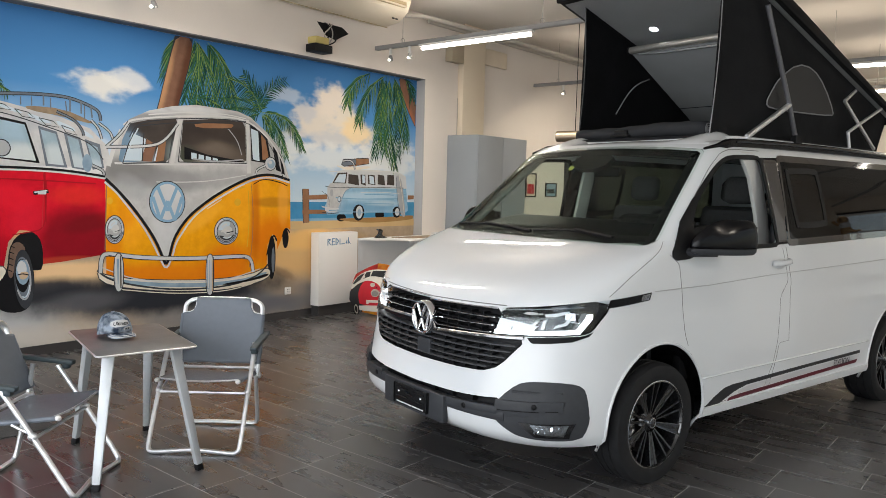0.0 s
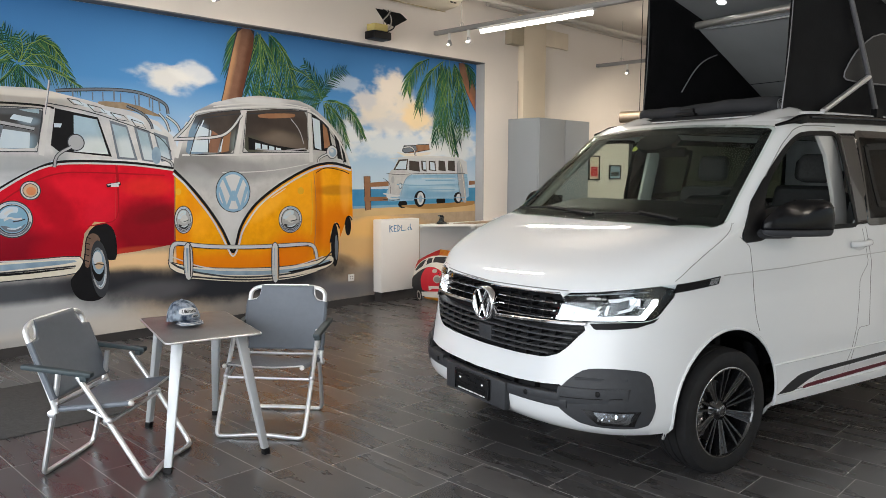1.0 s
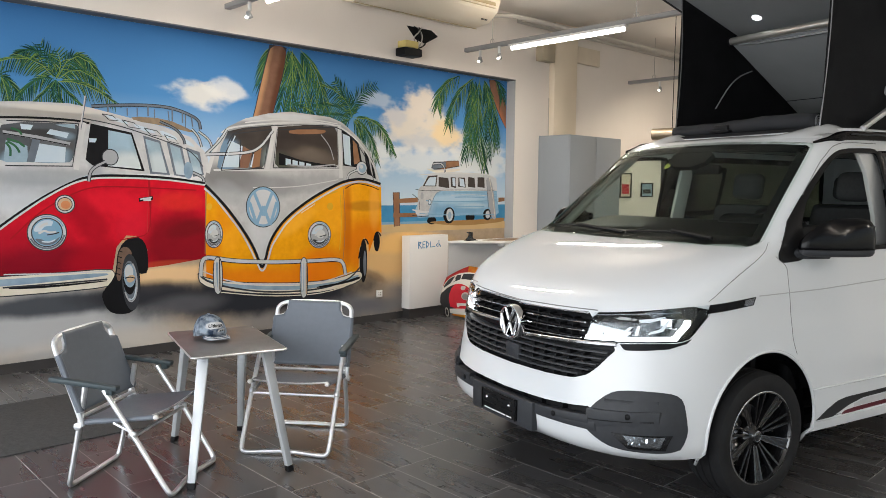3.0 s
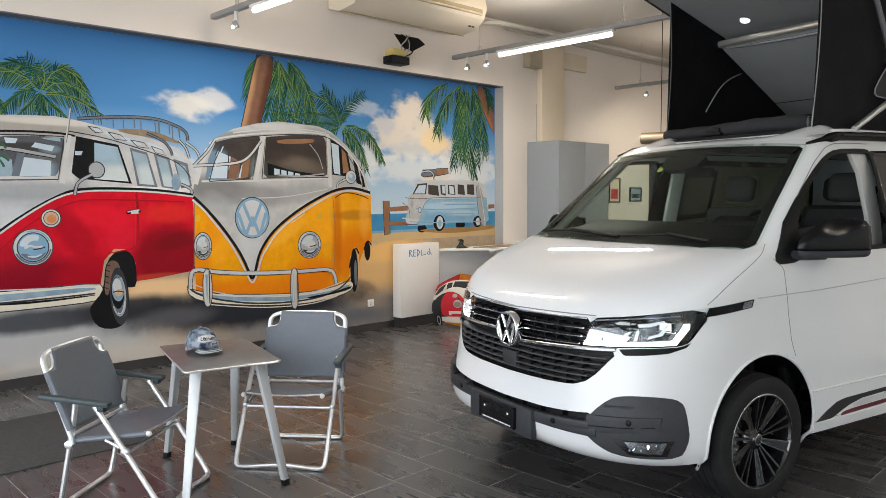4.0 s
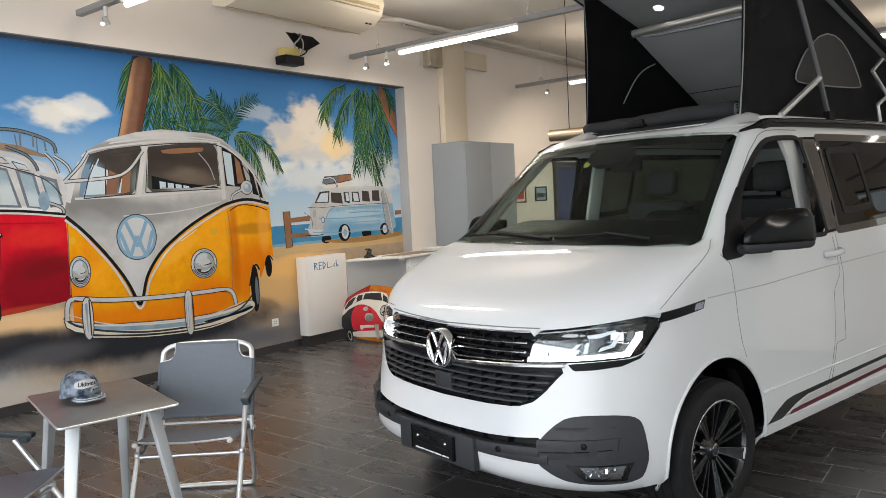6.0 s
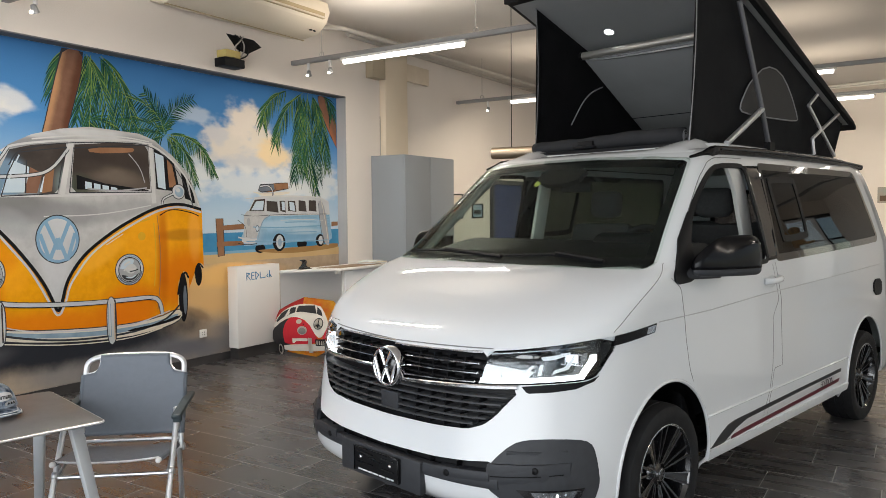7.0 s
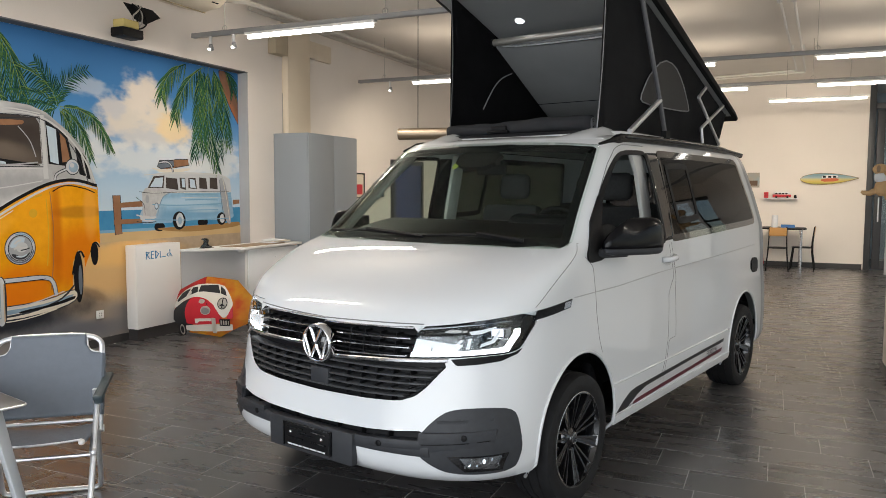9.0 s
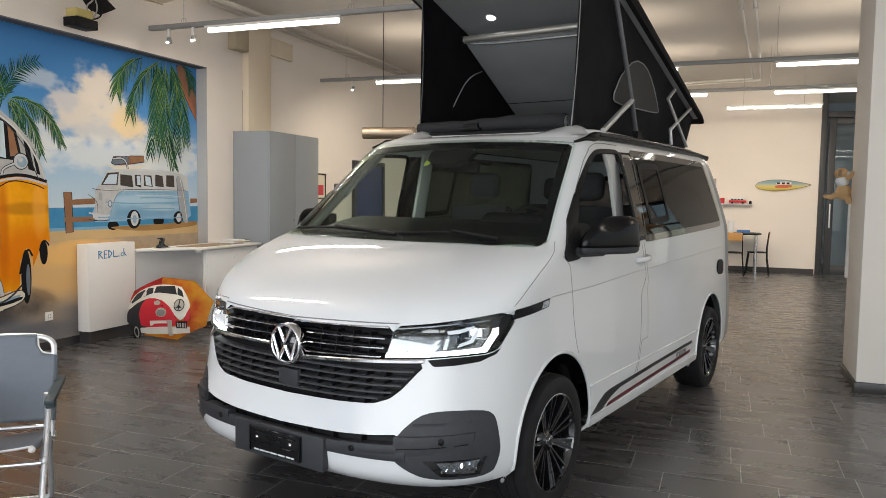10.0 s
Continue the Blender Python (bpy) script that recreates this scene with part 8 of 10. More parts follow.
def flat_shape(name, mat, layer, rounds, pts):
    """A painted area; some kinds get a thin dark contour beneath."""
    if name in OUTLINE:
        edge = grown(round_poly(pts, rounds) if rounds else pts, 0.009)
        shape_of("contour", M_CONT, layer - 0.5, edge)
    pts = [(a, min(b, 3.06)) for a, b in pts]
    poly = round_poly(pts, rounds) if rounds else pts
    return shape_of(name, mat, layer, poly)


def shape_of(name, mat, layer, poly):
    poly = [(min(a, 4.585), min(max(b, 0.09), 3.06)) for a, b in poly]
    k = len(poly)
    x = mural_x(layer)
    return part(name, ([(x, a, b) for a, b in poly], [tuple(range(k))]), mat, mural)


def disc_shape(name, mat, layer, cy, cz, ry, rz):
    flat_shape(name, mat, layer, 0, [(cy + ry * math.cos(t), cz + rz * math.sin(t)) for t in np.linspace(0, 2 * math.pi, 33)[:-1]])


def line_shape(name, mat, layer, pts, width, rounds):
    if name in OUTLINE:
        line_shape("contour", M_CONT, layer - 0.5, pts, width + 0.014, rounds)
    line = smooth_line([(a, b, 0) for a, b in pts], 2 if rounds else 0)
    left, right = [], []
    for i, p in enumerate(line):
        d = (line[min(i + 1, len(line) - 1)] - line[max(i - 1, 0)]).normalized()
        n = Vector((-d.y, d.x, 0)) * width / 2
        left.append(p + n)
        right.append(p - n)
    x, k = mural_x(layer), len(line)
    verts = [(x, min(p.x, 4.585), p.y) for p in left + right]
    part(name, (verts, [(i, i + 1, k + i + 1, k + i) for i in range(k - 1)]), mat, mural)


frng = random.Random(11)


def frond(spine, leaf, layer, droop, light):
    """A palm leaf: an arching rib with thin separate blades on both sides, brushed in three tones of green."""
    a, m, b = (Vector(p) for p in spine)
    m = m * 2 - (a + b) / 2

    def rib(t):
        return a * (1 - t) ** 2 + m * 2 * t * (1 - t) + b * t * t

    def blade(out, x, p, way, l, w):
        """A curved, tapering stroke that sinks towards its tip."""
        verts, faces = out
        left, right = [], []
        for k in range(5):
            u = k / 4
            c = p + way * l * u + Vector((0, -0.35 * droop * l * u * u))
            d = (way + Vector((0, -0.7 * droop * u))).normalized()
            side = Vector((-d.y, d.x)) * w * (0.5, 1.0, 0.85, 0.5, 0.05)[k]
            left.append(c + side)
            right.append(c - side)
        k = len(verts)
        for v in left + right:
            verts.append((x, min(v.x, 4.585), min(v.y, 3.055)))
        faces += [(k + q, k + q + 1, k + 6 + q, k + 5 + q) for q in range(4)]

    x = mural_x(layer)
    tones = [([], []), ([], []), ([], [])]
    n = max(10, int(((m - a).length + (b - m).length) / (0.17 * leaf)))
    for i in range(n):
        t = 0.05 + 0.95 * i / (n - 1)
        p = rib(t)
        if p.y > 3.05:
            continue
        d = (rib(min(1, t + 0.03)) - rib(t - 0.03)).normalized()
        for sgn in (-1, 1):
            side = Vector((-d.y, d.x)) * sgn
            way = (d * frng.uniform(0.60, 0.85) + side * frng.uniform(0.55, 0.75) + Vector((0, -0.55 * droop))).normalized()
            l = leaf * (0.30 + 0.70 * math.sin(math.pi * min(1, t * 0.66 + 0.20))) * frng.uniform(0.75, 1.08)
            wide = 0.034 * leaf + 0.0012
            blade(tones[0], x, p, way, l, wide * frng.uniform(0.75, 1.15))
            if frng.random() < 0.35 + 0.5 * light:
                blade(tones[1], x + 0.0002 + 0.0001 * frng.random(), p + way * 0.03 * l + Vector((0, 0.003)), way, l * 0.97, wide * frng.uniform(0.45, 0.75))
            if frng.random() < 0.12 + 0.55 * light:
                blade(tones[2], x + 0.0004 + 0.0001 * frng.random(), p + way * 0.12 * l + Vector((0, 0.005)), way, l * 0.88, wide * frng.uniform(0.22, 0.42))
    tagged(part("palm_leaf", tones[0], M_LEAF1, mural), "green painted palm blades", kind="stuff")
    tagged(part("leaf_stroke", tones[1], M_LEAF2, mural), "green painted palm blades", kind="stuff")
    tagged(part("leaf_light", tones[2], M_LEAF3, mural), "green painted palm blades", kind="stuff")
    pts = [tuple(rib(t)) for t in (0, 0.25, 0.5, 0.75, 1) if rib(t).y < 3.055]
    if len(pts) > 1:
        line_shape("leaf_rib", M_LEAF3 if light > 0.4 else M_LEAF2, layer + 0.8, pts, 0.007, 0)


part("sky", box(MURAL_X, BACK_Y, 1.30, MURAL_X + 0.0015, 4.597, 3.067), mural_sky(), mural, "painted blue sky with clouds")
part("sea", box(MURAL_X, -4, 1.14, MURAL_X + 0.003, 4.597, 1.385), paint("sea", (0.03, 0.19, 0.40), (0.10, 0.33, 0.52), 6), mural, "painted blue sea")
part("shore", box(MURAL_X, -4, 1.06, MURAL_X + 0.0034, 4.597, 1.17), M_SAND, mural)
part("surf", box(MURAL_X, 2.3, 1.155, MURAL_X + 0.0038, 4.597, 1.185), M_BLUED, mural)
part("painted_ground", box(MURAL_X, BACK_Y, 0.086, MURAL_X + 0.003, 4.597, 1.14), M_GROUND, mural, "painted sandy road")
flat_shape("red_bus_body", M_RED, 4, 0, [(-1.89, 0.97), (-1.64, 1.19), (-1.42, 1.37), (-1.25, 1.48), (-1.06, 1.59), (-0.92, 1.65), (-0.72, 1.67), (-0.2, 1.65), (0.2, 1.6), (0.2, 0.88), (-0.22, 0.83), (-0.39, 0.82), (-0.39, 0.99), (-0.48, 1.12), (-0.58, 1.13), (-0.67, 1.03), (-0.71, 0.82), (-1.22, 0.82), (-1.65, 0.82), (-1.89, 0.82)])
flat_shape("red_bus_upper", M_SILVL, 5, 0, [(-1.84, 2.24), (-1.35, 2.28), (-1.04, 2.29), (-0.88, 2.27), (-0.51, 2.2), (-0.2, 2.14), (0.05, 2.06), (0.21, 1.91), (0.26, 1.7), (0.18, 1.63), (-0.2, 1.67), (-0.72, 1.69), (-0.92, 1.67), (-1.06, 1.6), (-1.24, 1.5), (-1.42, 1.38), (-1.64, 1.21), (-1.88, 0.99)])
flat_shape("windscreen", M_WSCL, 6, 1, [(-1.55, 2.1), (-0.99, 2.12), (-0.96, 2.07), (-1.02, 1.82), (-1.06, 1.77), (-1.7, 1.77), (-1.65, 1.98)])
flat_shape("side_pane_dark", M_DARK, 6, 0, [(-0.87, 2.13), (-0.51, 2.07), (-0.4, 1.72), (-0.86, 1.76), (-0.92, 1.81)])
flat_shape("side_pane", M_PANE, 7, 0, [(-0.72, 2.08), (-0.52, 2.05), (-0.43, 1.74), (-0.73, 1.76)])
flat_shape("side_pane", M_RACK, 6, 0, [(-0.41, 2.05), (-0.25, 2.01), (-0.16, 1.69), (-0.35, 1.7)])
flat_shape("side_pane", M_PANE, 7, 0, [(-0.39, 2.02), (-0.26, 1.99), (-0.19, 1.71), (-0.33, 1.72)])
flat_shape("side_pane", M_RACK, 6, 0, [(-0.19, 2.01), (-0.04, 1.97), (0.02, 1.67), (-0.12, 1.69)])
flat_shape("side_pane", M_PANE, 7, 0, [(-0.16, 1.98), (-0.06, 1.95), (-0, 1.69), (-0.1, 1.7)])
flat_shape("side_pane", M_RACK, 6, 0, [(0, 1.96), (0.14, 1.92), (0.18, 1.7), (0.07, 1.68)])
flat_shape("side_pane", M_PANE, 7, 0, [(0.02, 1.93), (0.12, 1.89), (0.16, 1.71), (0.08, 1.7)])
flat_shape("skylight", M_PALE, 6, 1, [(-0.76, 2.23), (-0.59, 2.18), (-0.51, 2.14), (-0.69, 2.17)])
flat_shape("skylight", M_PALE, 6, 1, [(-0.51, 2.16), (-0.33, 2.11), (-0.28, 2.07), (-0.45, 2.1)])
flat_shape("skylight", M_PALE, 6, 1, [(-0.27, 2.12), (-0.1, 2.06), (-0.08, 2.02), (-0.22, 2.05)])
flat_shape("skylight", M_PALE, 6, 1, [(-0.04, 2.06), (0.07, 2), (0.09, 1.96), (-0.02, 2)])
flat_shape("rack_load", M_LUGG, 6, 1, [(-0.52, 2.22), (-0.19, 2.22), (0.06, 2.13), (0.08, 2.1), (-0.2, 2.15), (-0.49, 2.18)])
flat_shape("bumper", M_CREAM, 8, 1, [(-1.89, 0.82), (-1.65, 0.82), (-1.22, 0.82), (-0.73, 0.83), (-0.69, 0.78), (-0.7, 0.71), (-0.76, 0.67), (-1.22, 0.66), (-1.66, 0.66), (-1.9, 0.67)])
flat_shape("bumper_sheen", M_BLUEG, 9, 1, [(-1.89, 0.8), (-1.65, 0.8), (-1.22, 0.8), (-0.77, 0.8), (-0.74, 0.77), (-1.22, 0.75), (-1.65, 0.74), (-1.89, 0.74)])
flat_shape("bumper_line", M_DARK, 10, 1, [(-1.56, 0.73), (-1.22, 0.72), (-0.77, 0.73), (-0.76, 0.72), (-1.22, 0.7), (-1.55, 0.71)])
flat_shape("yellow_bus_body", M_ORNG, 5, 0, [(0.19, 1.61), (0.19, 0.68), (0.49, 0.6), (1.01, 0.54), (1.44, 0.52), (1.87, 0.54), (2.07, 0.61), (2.08, 0.89), (2.15, 1.01), (2.21, 0.97), (2.22, 0.83), (2.3, 1), (2.37, 1.08), (2.41, 1.05), (2.4, 1.63), (2.06, 1.69), (1.74, 1.62), (0.82, 1.71)])
flat_shape("yellow_bus_upper", M_SILVM, 7, 0, [(0.18, 1.63), (0.21, 1.75), (0.35, 2.05), (0.43, 2.18), (0.63, 2.28), (0.89, 2.35), (1.16, 2.39), (1.44, 2.38), (1.67, 2.37), (1.84, 2.32), (2.06, 2.17), (2.24, 2), (2.34, 1.78), (2.39, 1.64), (2.14, 1.7), (1.93, 1.68), (1.74, 1.62), (1.44, 1.48), (1.23, 1.35), (1.07, 1.23), (0.96, 1.1), (0.89, 0.98), (0.85, 0.82), (0.81, 0.73), (0.77, 0.83), (0.7, 0.99), (0.58, 1.17), (0.44, 1.35), (0.31, 1.49), (0.19, 1.6)])
flat_shape("windscreen", M_WSCR, 8, 0, [(0.32, 1.78), (0.36, 1.98), (0.44, 2.14), (0.63, 2.19), (0.93, 2.23), (0.94, 2.17), (0.86, 1.83), (0.81, 1.78), (0.35, 1.76)])
flat_shape("windscreen", M_WSCR, 8, 0, [(0.97, 1.84), (1.01, 2.22), (1.44, 2.27), (1.73, 2.26), (1.77, 2.2), (1.78, 1.84), (1.02, 1.79)])
flat_shape("visor", M_BROWN, 9, 1, [(1.13, 2.2), (1.59, 2.23), (1.62, 2.21), (1.58, 2.18), (1.16, 2.15)])
flat_shape("side_pane", M_DARK, 8, 0, [(1.83, 2.24), (2.06, 2.13), (2.13, 1.82), (1.85, 1.84)])
flat_shape("side_pane", M_PALE, 9, 0, [(1.84, 2.2), (1.94, 2.17), (1.96, 1.84), (1.87, 1.86)])
flat_shape("side_pane", M_BROWN, 9, 0, [(1.98, 2.14), (2.04, 2.09), (2.09, 1.87), (2, 1.86)])
flat_shape("side_pane", M_DARK, 8, 0, [(2.14, 2.04), (2.2, 1.98), (2.26, 1.73), (2.19, 1.75)])
flat_shape("side_pane", M_DARK, 8, 0, [(2.23, 1.96), (2.27, 1.91), (2.32, 1.7), (2.28, 1.71)])
flat_shape("bumper", M_CREAM, 11, 1, [(0.1, 0.73), (0.19, 0.67), (0.49, 0.61), (1.01, 0.56), (1.44, 0.54), (1.83, 0.56), (2.07, 0.63), (2.13, 0.57), (2.07, 0.5), (1.83, 0.45), (1.44, 0.42), (0.88, 0.46), (0.36, 0.54), (0.13, 0.62)])
flat_shape("bumper_sheen", M_BLUEG, 12, 1, [(0.12, 0.7), (0.19, 0.66), (0.49, 0.59), (1.01, 0.53), (1.44, 0.51), (1.83, 0.53), (2.08, 0.59), (2.05, 0.54), (1.44, 0.46), (0.88, 0.5), (0.36, 0.57)])
flat_shape("bumper_line", M_DARK, 13, 1, [(1.48, 0.49), (1.83, 0.51), (2.11, 0.57), (2.07, 0.52), (1.75, 0.48), (1.49, 0.47)])
flat_shape("blue_bus_body", M_BLUE, 5, 0, [(2.99, 1.42), (3.08, 1.58), (4.42, 1.59), (4.47, 1.27), (4.39, 1.23), (3.82, 1.25), (3.64, 1.24), (3.51, 1.3), (3.4, 1.23), (2.98, 1.23), (2.94, 1.33)])
flat_shape("blue_bus_upper", M_SILV, 6, 0, [(3.01, 1.4), (3.04, 1.6), (3.15, 1.77), (3.4, 1.8), (4.24, 1.8), (4.41, 1.73), (4.43, 1.58), (3.31, 1.57), (3.18, 1.52), (3.1, 1.4)])
flat_shape("pane", M_WSCR, 7, 0, [(3.06, 1.62), (3.15, 1.75), (3.31, 1.76), (3.29, 1.62)])
flat_shape("pane", M_PALE, 8, 0, [(3.09, 1.63), (3.17, 1.73), (3.29, 1.74), (3.27, 1.63)])
flat_shape("side_pane", M_WSCR, 7, 0, [(3.33, 1.74), (3.5, 1.73), (3.52, 1.6), (3.33, 1.62)])
flat_shape("side_pane", M_WSCR, 7, 0, [(3.54, 1.74), (3.63, 1.74), (3.64, 1.6), (3.55, 1.62)])
flat_shape("side_pane", M_WSCR, 7, 0, [(3.68, 1.74), (3.8, 1.74), (3.82, 1.61), (3.68, 1.62)])
flat_shape("side_pane", M_WSCR, 7, 0, [(3.86, 1.75), (3.98, 1.74), (4, 1.61), (3.86, 1.62)])
flat_shape("side_pane", M_WSCR, 7, 0, [(4.04, 1.75), (4.17, 1.75), (4.18, 1.61), (4.04, 1.62)])
flat_shape("side_pane", M_PALE, 8, 0, [(3.7, 1.73), (3.78, 1.72), (3.8, 1.62), (3.71, 1.63)])
flat_shape("side_pane", M_PALE, 8, 0, [(3.57, 1.73), (3.62, 1.73), (3.63, 1.63), (3.58, 1.63)])
flat_shape("front_bar", M_SILV, 7, 1, [(2.94, 1.33), (3.14, 1.3), (3.16, 1.25), (2.95, 1.26)])
flat_shape("surfboard_sail", M_SILVD, 9, 1, [(4.2, 1.73), (4.27, 1.76), (4.34, 1.64), (4.42, 1.21), (4.38, 1.17), (4.3, 1.24)])
flat_shape("roof_load", M_BROWN, 7, 1, [(3.19, 1.85), (3.26, 1.91), (3.48, 1.95), (3.68, 1.94), (3.7, 1.89), (3.5, 1.85), (3.3, 1.83)])
flat_shape("luggage", M_RACK, 8, 0, [(3.21, 1.86), (3.24, 1.92), (3.45, 1.93), (3.46, 1.87), (3.26, 1.84)])
flat_shape("luggage", M_BROWN, 8, 0, [(3.48, 1.86), (3.47, 1.94), (3.68, 1.95), (3.69, 1.89)])
flat_shape("roof_board", M_CREAM, 6, 1, [(3.07, 1.85), (3.3, 1.82), (3.73, 1.86), (3.69, 1.82), (3.31, 1.78)])
flat_shape("bus_shadow", M_SANDD, 4, 2, [(3.12, 1.175), (3.5, 1.18), (4.15, 1.185), (4.6, 1.21), (4.61, 1.15), (4.25, 1.125), (3.75, 1.11), (3.35, 1.135)])
flat_shape("fence_post", M_BROWN, 4, 0, [(2.59, 1.54), (2.68, 1.54), (2.69, 1.14), (2.61, 1.13)])
flat_shape("fence_rail", M_BROWN, 5, 0, [(2.59, 1.46), (2.99, 1.48), (2.99, 1.42), (2.59, 1.41)])
flat_shape("fence_rail", M_BROWN, 5, 0, [(2.59, 1.29), (2.97, 1.29), (2.97, 1.24), (2.59, 1.24)])
flat_shape("fence_rail", M_BROWN, 4, 0, [(4.46, 1.48), (4.69, 1.48), (4.69, 1.43), (4.46, 1.42)])
flat_shape("trunk", M_TRUNK, 5, 1, [(0.94, 3.11), (1.12, 3.12), (1.09, 2.84), (1.02, 2.6), (0.95, 2.36), (0.88, 2.1), (0.66, 2.1), (0.74, 2.34), (0.80, 2.58), (0.88, 2.88)])
flat_shape("trunk", M_TRUNK, 4, 1, [(4.23, 3.1), (4.36, 3.1), (4.46, 2.91), (4.65, 2.66), (4.66, 2.36), (4.42, 2.64), (4.28, 2.89)])
flat_shape("wheel_arch", M_DARK, 6, 1, [(-0.672, 0.896), (-0.644, 1.029), (-0.576, 1.1), (-0.49, 1.122), (-0.417, 1.07), (-0.385, 0.958), (-0.387, 0.772), (-0.456, 0.764), (-0.56, 0.796)])
flat_shape("tyre", M_DARK, 9, 1, [(-0.651, 1.011), (-0.602, 1.04), (-0.542, 1), (-0.484, 0.885), (-0.461, 0.695), (-0.472, 0.539), (-0.515, 0.435), (-0.596, 0.4), (-0.722, 0.419), (-0.785, 0.487), (-0.817, 0.606), (-0.774, 0.664), (-0.707, 0.738), (-0.68, 0.835), (-0.671, 0.942)])
flat_shape("tyre_wall", paint("tyre_brown", (0.10, 0.060, 0.045), (0.24, 0.16, 0.12), 12), 10, 1, [(-0.655, 0.981), (-0.62, 1.028), (-0.566, 1.02), (-0.531, 0.962), (-0.556, 0.939), (-0.6, 0.892), (-0.627, 0.801), (-0.648, 0.703), (-0.683, 0.737), (-0.667, 0.865)])
flat_shape("tyre_side", M_CONT, 10.2, 1, [(-0.468, 0.695), (-0.47, 0.592), (-0.484, 0.504), (-0.509, 0.446), (-0.54, 0.426), (-0.573, 0.448), (-0.602, 0.507), (-0.623, 0.594), (-0.633, 0.696), (-0.631, 0.798), (-0.616, 0.884), (-0.592, 0.942), (-0.562, 0.963), (-0.529, 0.944), (-0.5, 0.886), (-0.478, 0.799)])
flat_shape("rim", M_RACK, 10.6, 1, [(-0.492, 0.702), (-0.494, 0.627), (-0.506, 0.562), (-0.525, 0.52), (-0.549, 0.505), (-0.574, 0.521), (-0.597, 0.564), (-0.613, 0.628), (-0.621, 0.703), (-0.619, 0.778), (-0.608, 0.841), (-0.589, 0.883), (-0.565, 0.898), (-0.54, 0.884), (-0.517, 0.842), (-0.5, 0.778)])
line_shape("rim_edge", M_SILVD, 11, [(-0.533, 0.867), (-0.51, 0.808), (-0.497, 0.727), (-0.496, 0.641), (-0.508, 0.567), (-0.53, 0.521), (-0.557, 0.513), (-0.584, 0.544), (-0.606, 0.608)], 0.014, 1)
line_shape("rim_edge", M_PALE, 11.4, [(-0.505, 0.644), (-0.51, 0.605), (-0.518, 0.573), (-0.529, 0.549), (-0.541, 0.536), (-0.555, 0.534), (-0.568, 0.544)], 0.010, 1)
flat_shape("hub_shadow", M_DARK, 11.6, 1, [(-0.507, 0.727), (-0.51, 0.669), (-0.522, 0.621), (-0.54, 0.589), (-0.562, 0.578), (-0.584, 0.59), (-0.604, 0.623), (-0.617, 0.672), (-0.623, 0.729), (-0.62, 0.786), (-0.609, 0.834), (-0.591, 0.866), (-0.569, 0.877), (-0.546, 0.866), (-0.527, 0.833), (-0.513, 0.785)])
flat_shape("hubcap", M_BLUEG, 12, 1, [(-0.506, 0.758), (-0.509, 0.715), (-0.521, 0.679), (-0.538, 0.655), (-0.559, 0.647), (-0.58, 0.656), (-0.598, 0.681), (-0.611, 0.717), (-0.616, 0.76), (-0.613, 0.802), (-0.602, 0.838), (-0.585, 0.862), (-0.564, 0.871), (-0.543, 0.862), (-0.524, 0.838), (-0.511, 0.801)])
flat_shape("hubcap_centre", M_SILV, 12.6, 1, [(-0.527, 0.79), (-0.529, 0.764), (-0.537, 0.742), (-0.55, 0.727), (-0.565, 0.722), (-0.58, 0.727), (-0.593, 0.743), (-0.603, 0.765), (-0.606, 0.791), (-0.604, 0.817), (-0.596, 0.839), (-0.583, 0.854), (-0.568, 0.859), (-0.553, 0.853), (-0.54, 0.839), (-0.531, 0.816)])
flat_shape("hubcap_cone", M_TAN, 13, 1, [(-0.592, 0.743), (-0.561, 0.765), (-0.512, 0.756), (-0.52, 0.712), (-0.557, 0.69), (-0.587, 0.705)])
line_shape("hubcap_glint", M_WHITE, 13.4, [(-0.595, 0.768), (-0.59, 0.817), (-0.568, 0.853)], 0.012, 1)
line_shape("hubcap_line", M_DARK, 13.5, [(-0.605, 0.737), (-0.562, 0.747), (-0.51, 0.73)], 0.010, 1)
line_shape("tread", M_DARK, 10.4, [(-0.657, 0.993), (-0.622, 0.979)], 0.008, 0)
line_shape("tread", M_DARK, 10.4, [(-0.662, 0.941), (-0.628, 0.927)], 0.008, 0)
line_shape("tread", M_DARK, 10.4, [(-0.666, 0.889), (-0.634, 0.875)], 0.008, 0)
line_shape("tread", M_DARK, 10.4, [(-0.671, 0.837), (-0.64, 0.823)], 0.008, 0)
line_shape("tread", M_DARK, 10.4, [(-0.676, 0.785), (-0.646, 0.771)], 0.008, 0)


def arc(cy, cz, ry, rz, a0, a1, n=7):
    return [(cy + ry * math.cos(radians(a0 + (a1 - a0) * k / (n - 1))), cz + rz * math.sin(radians(a0 + (a1 - a0) * k / (n - 1)))) for k in range(n)]


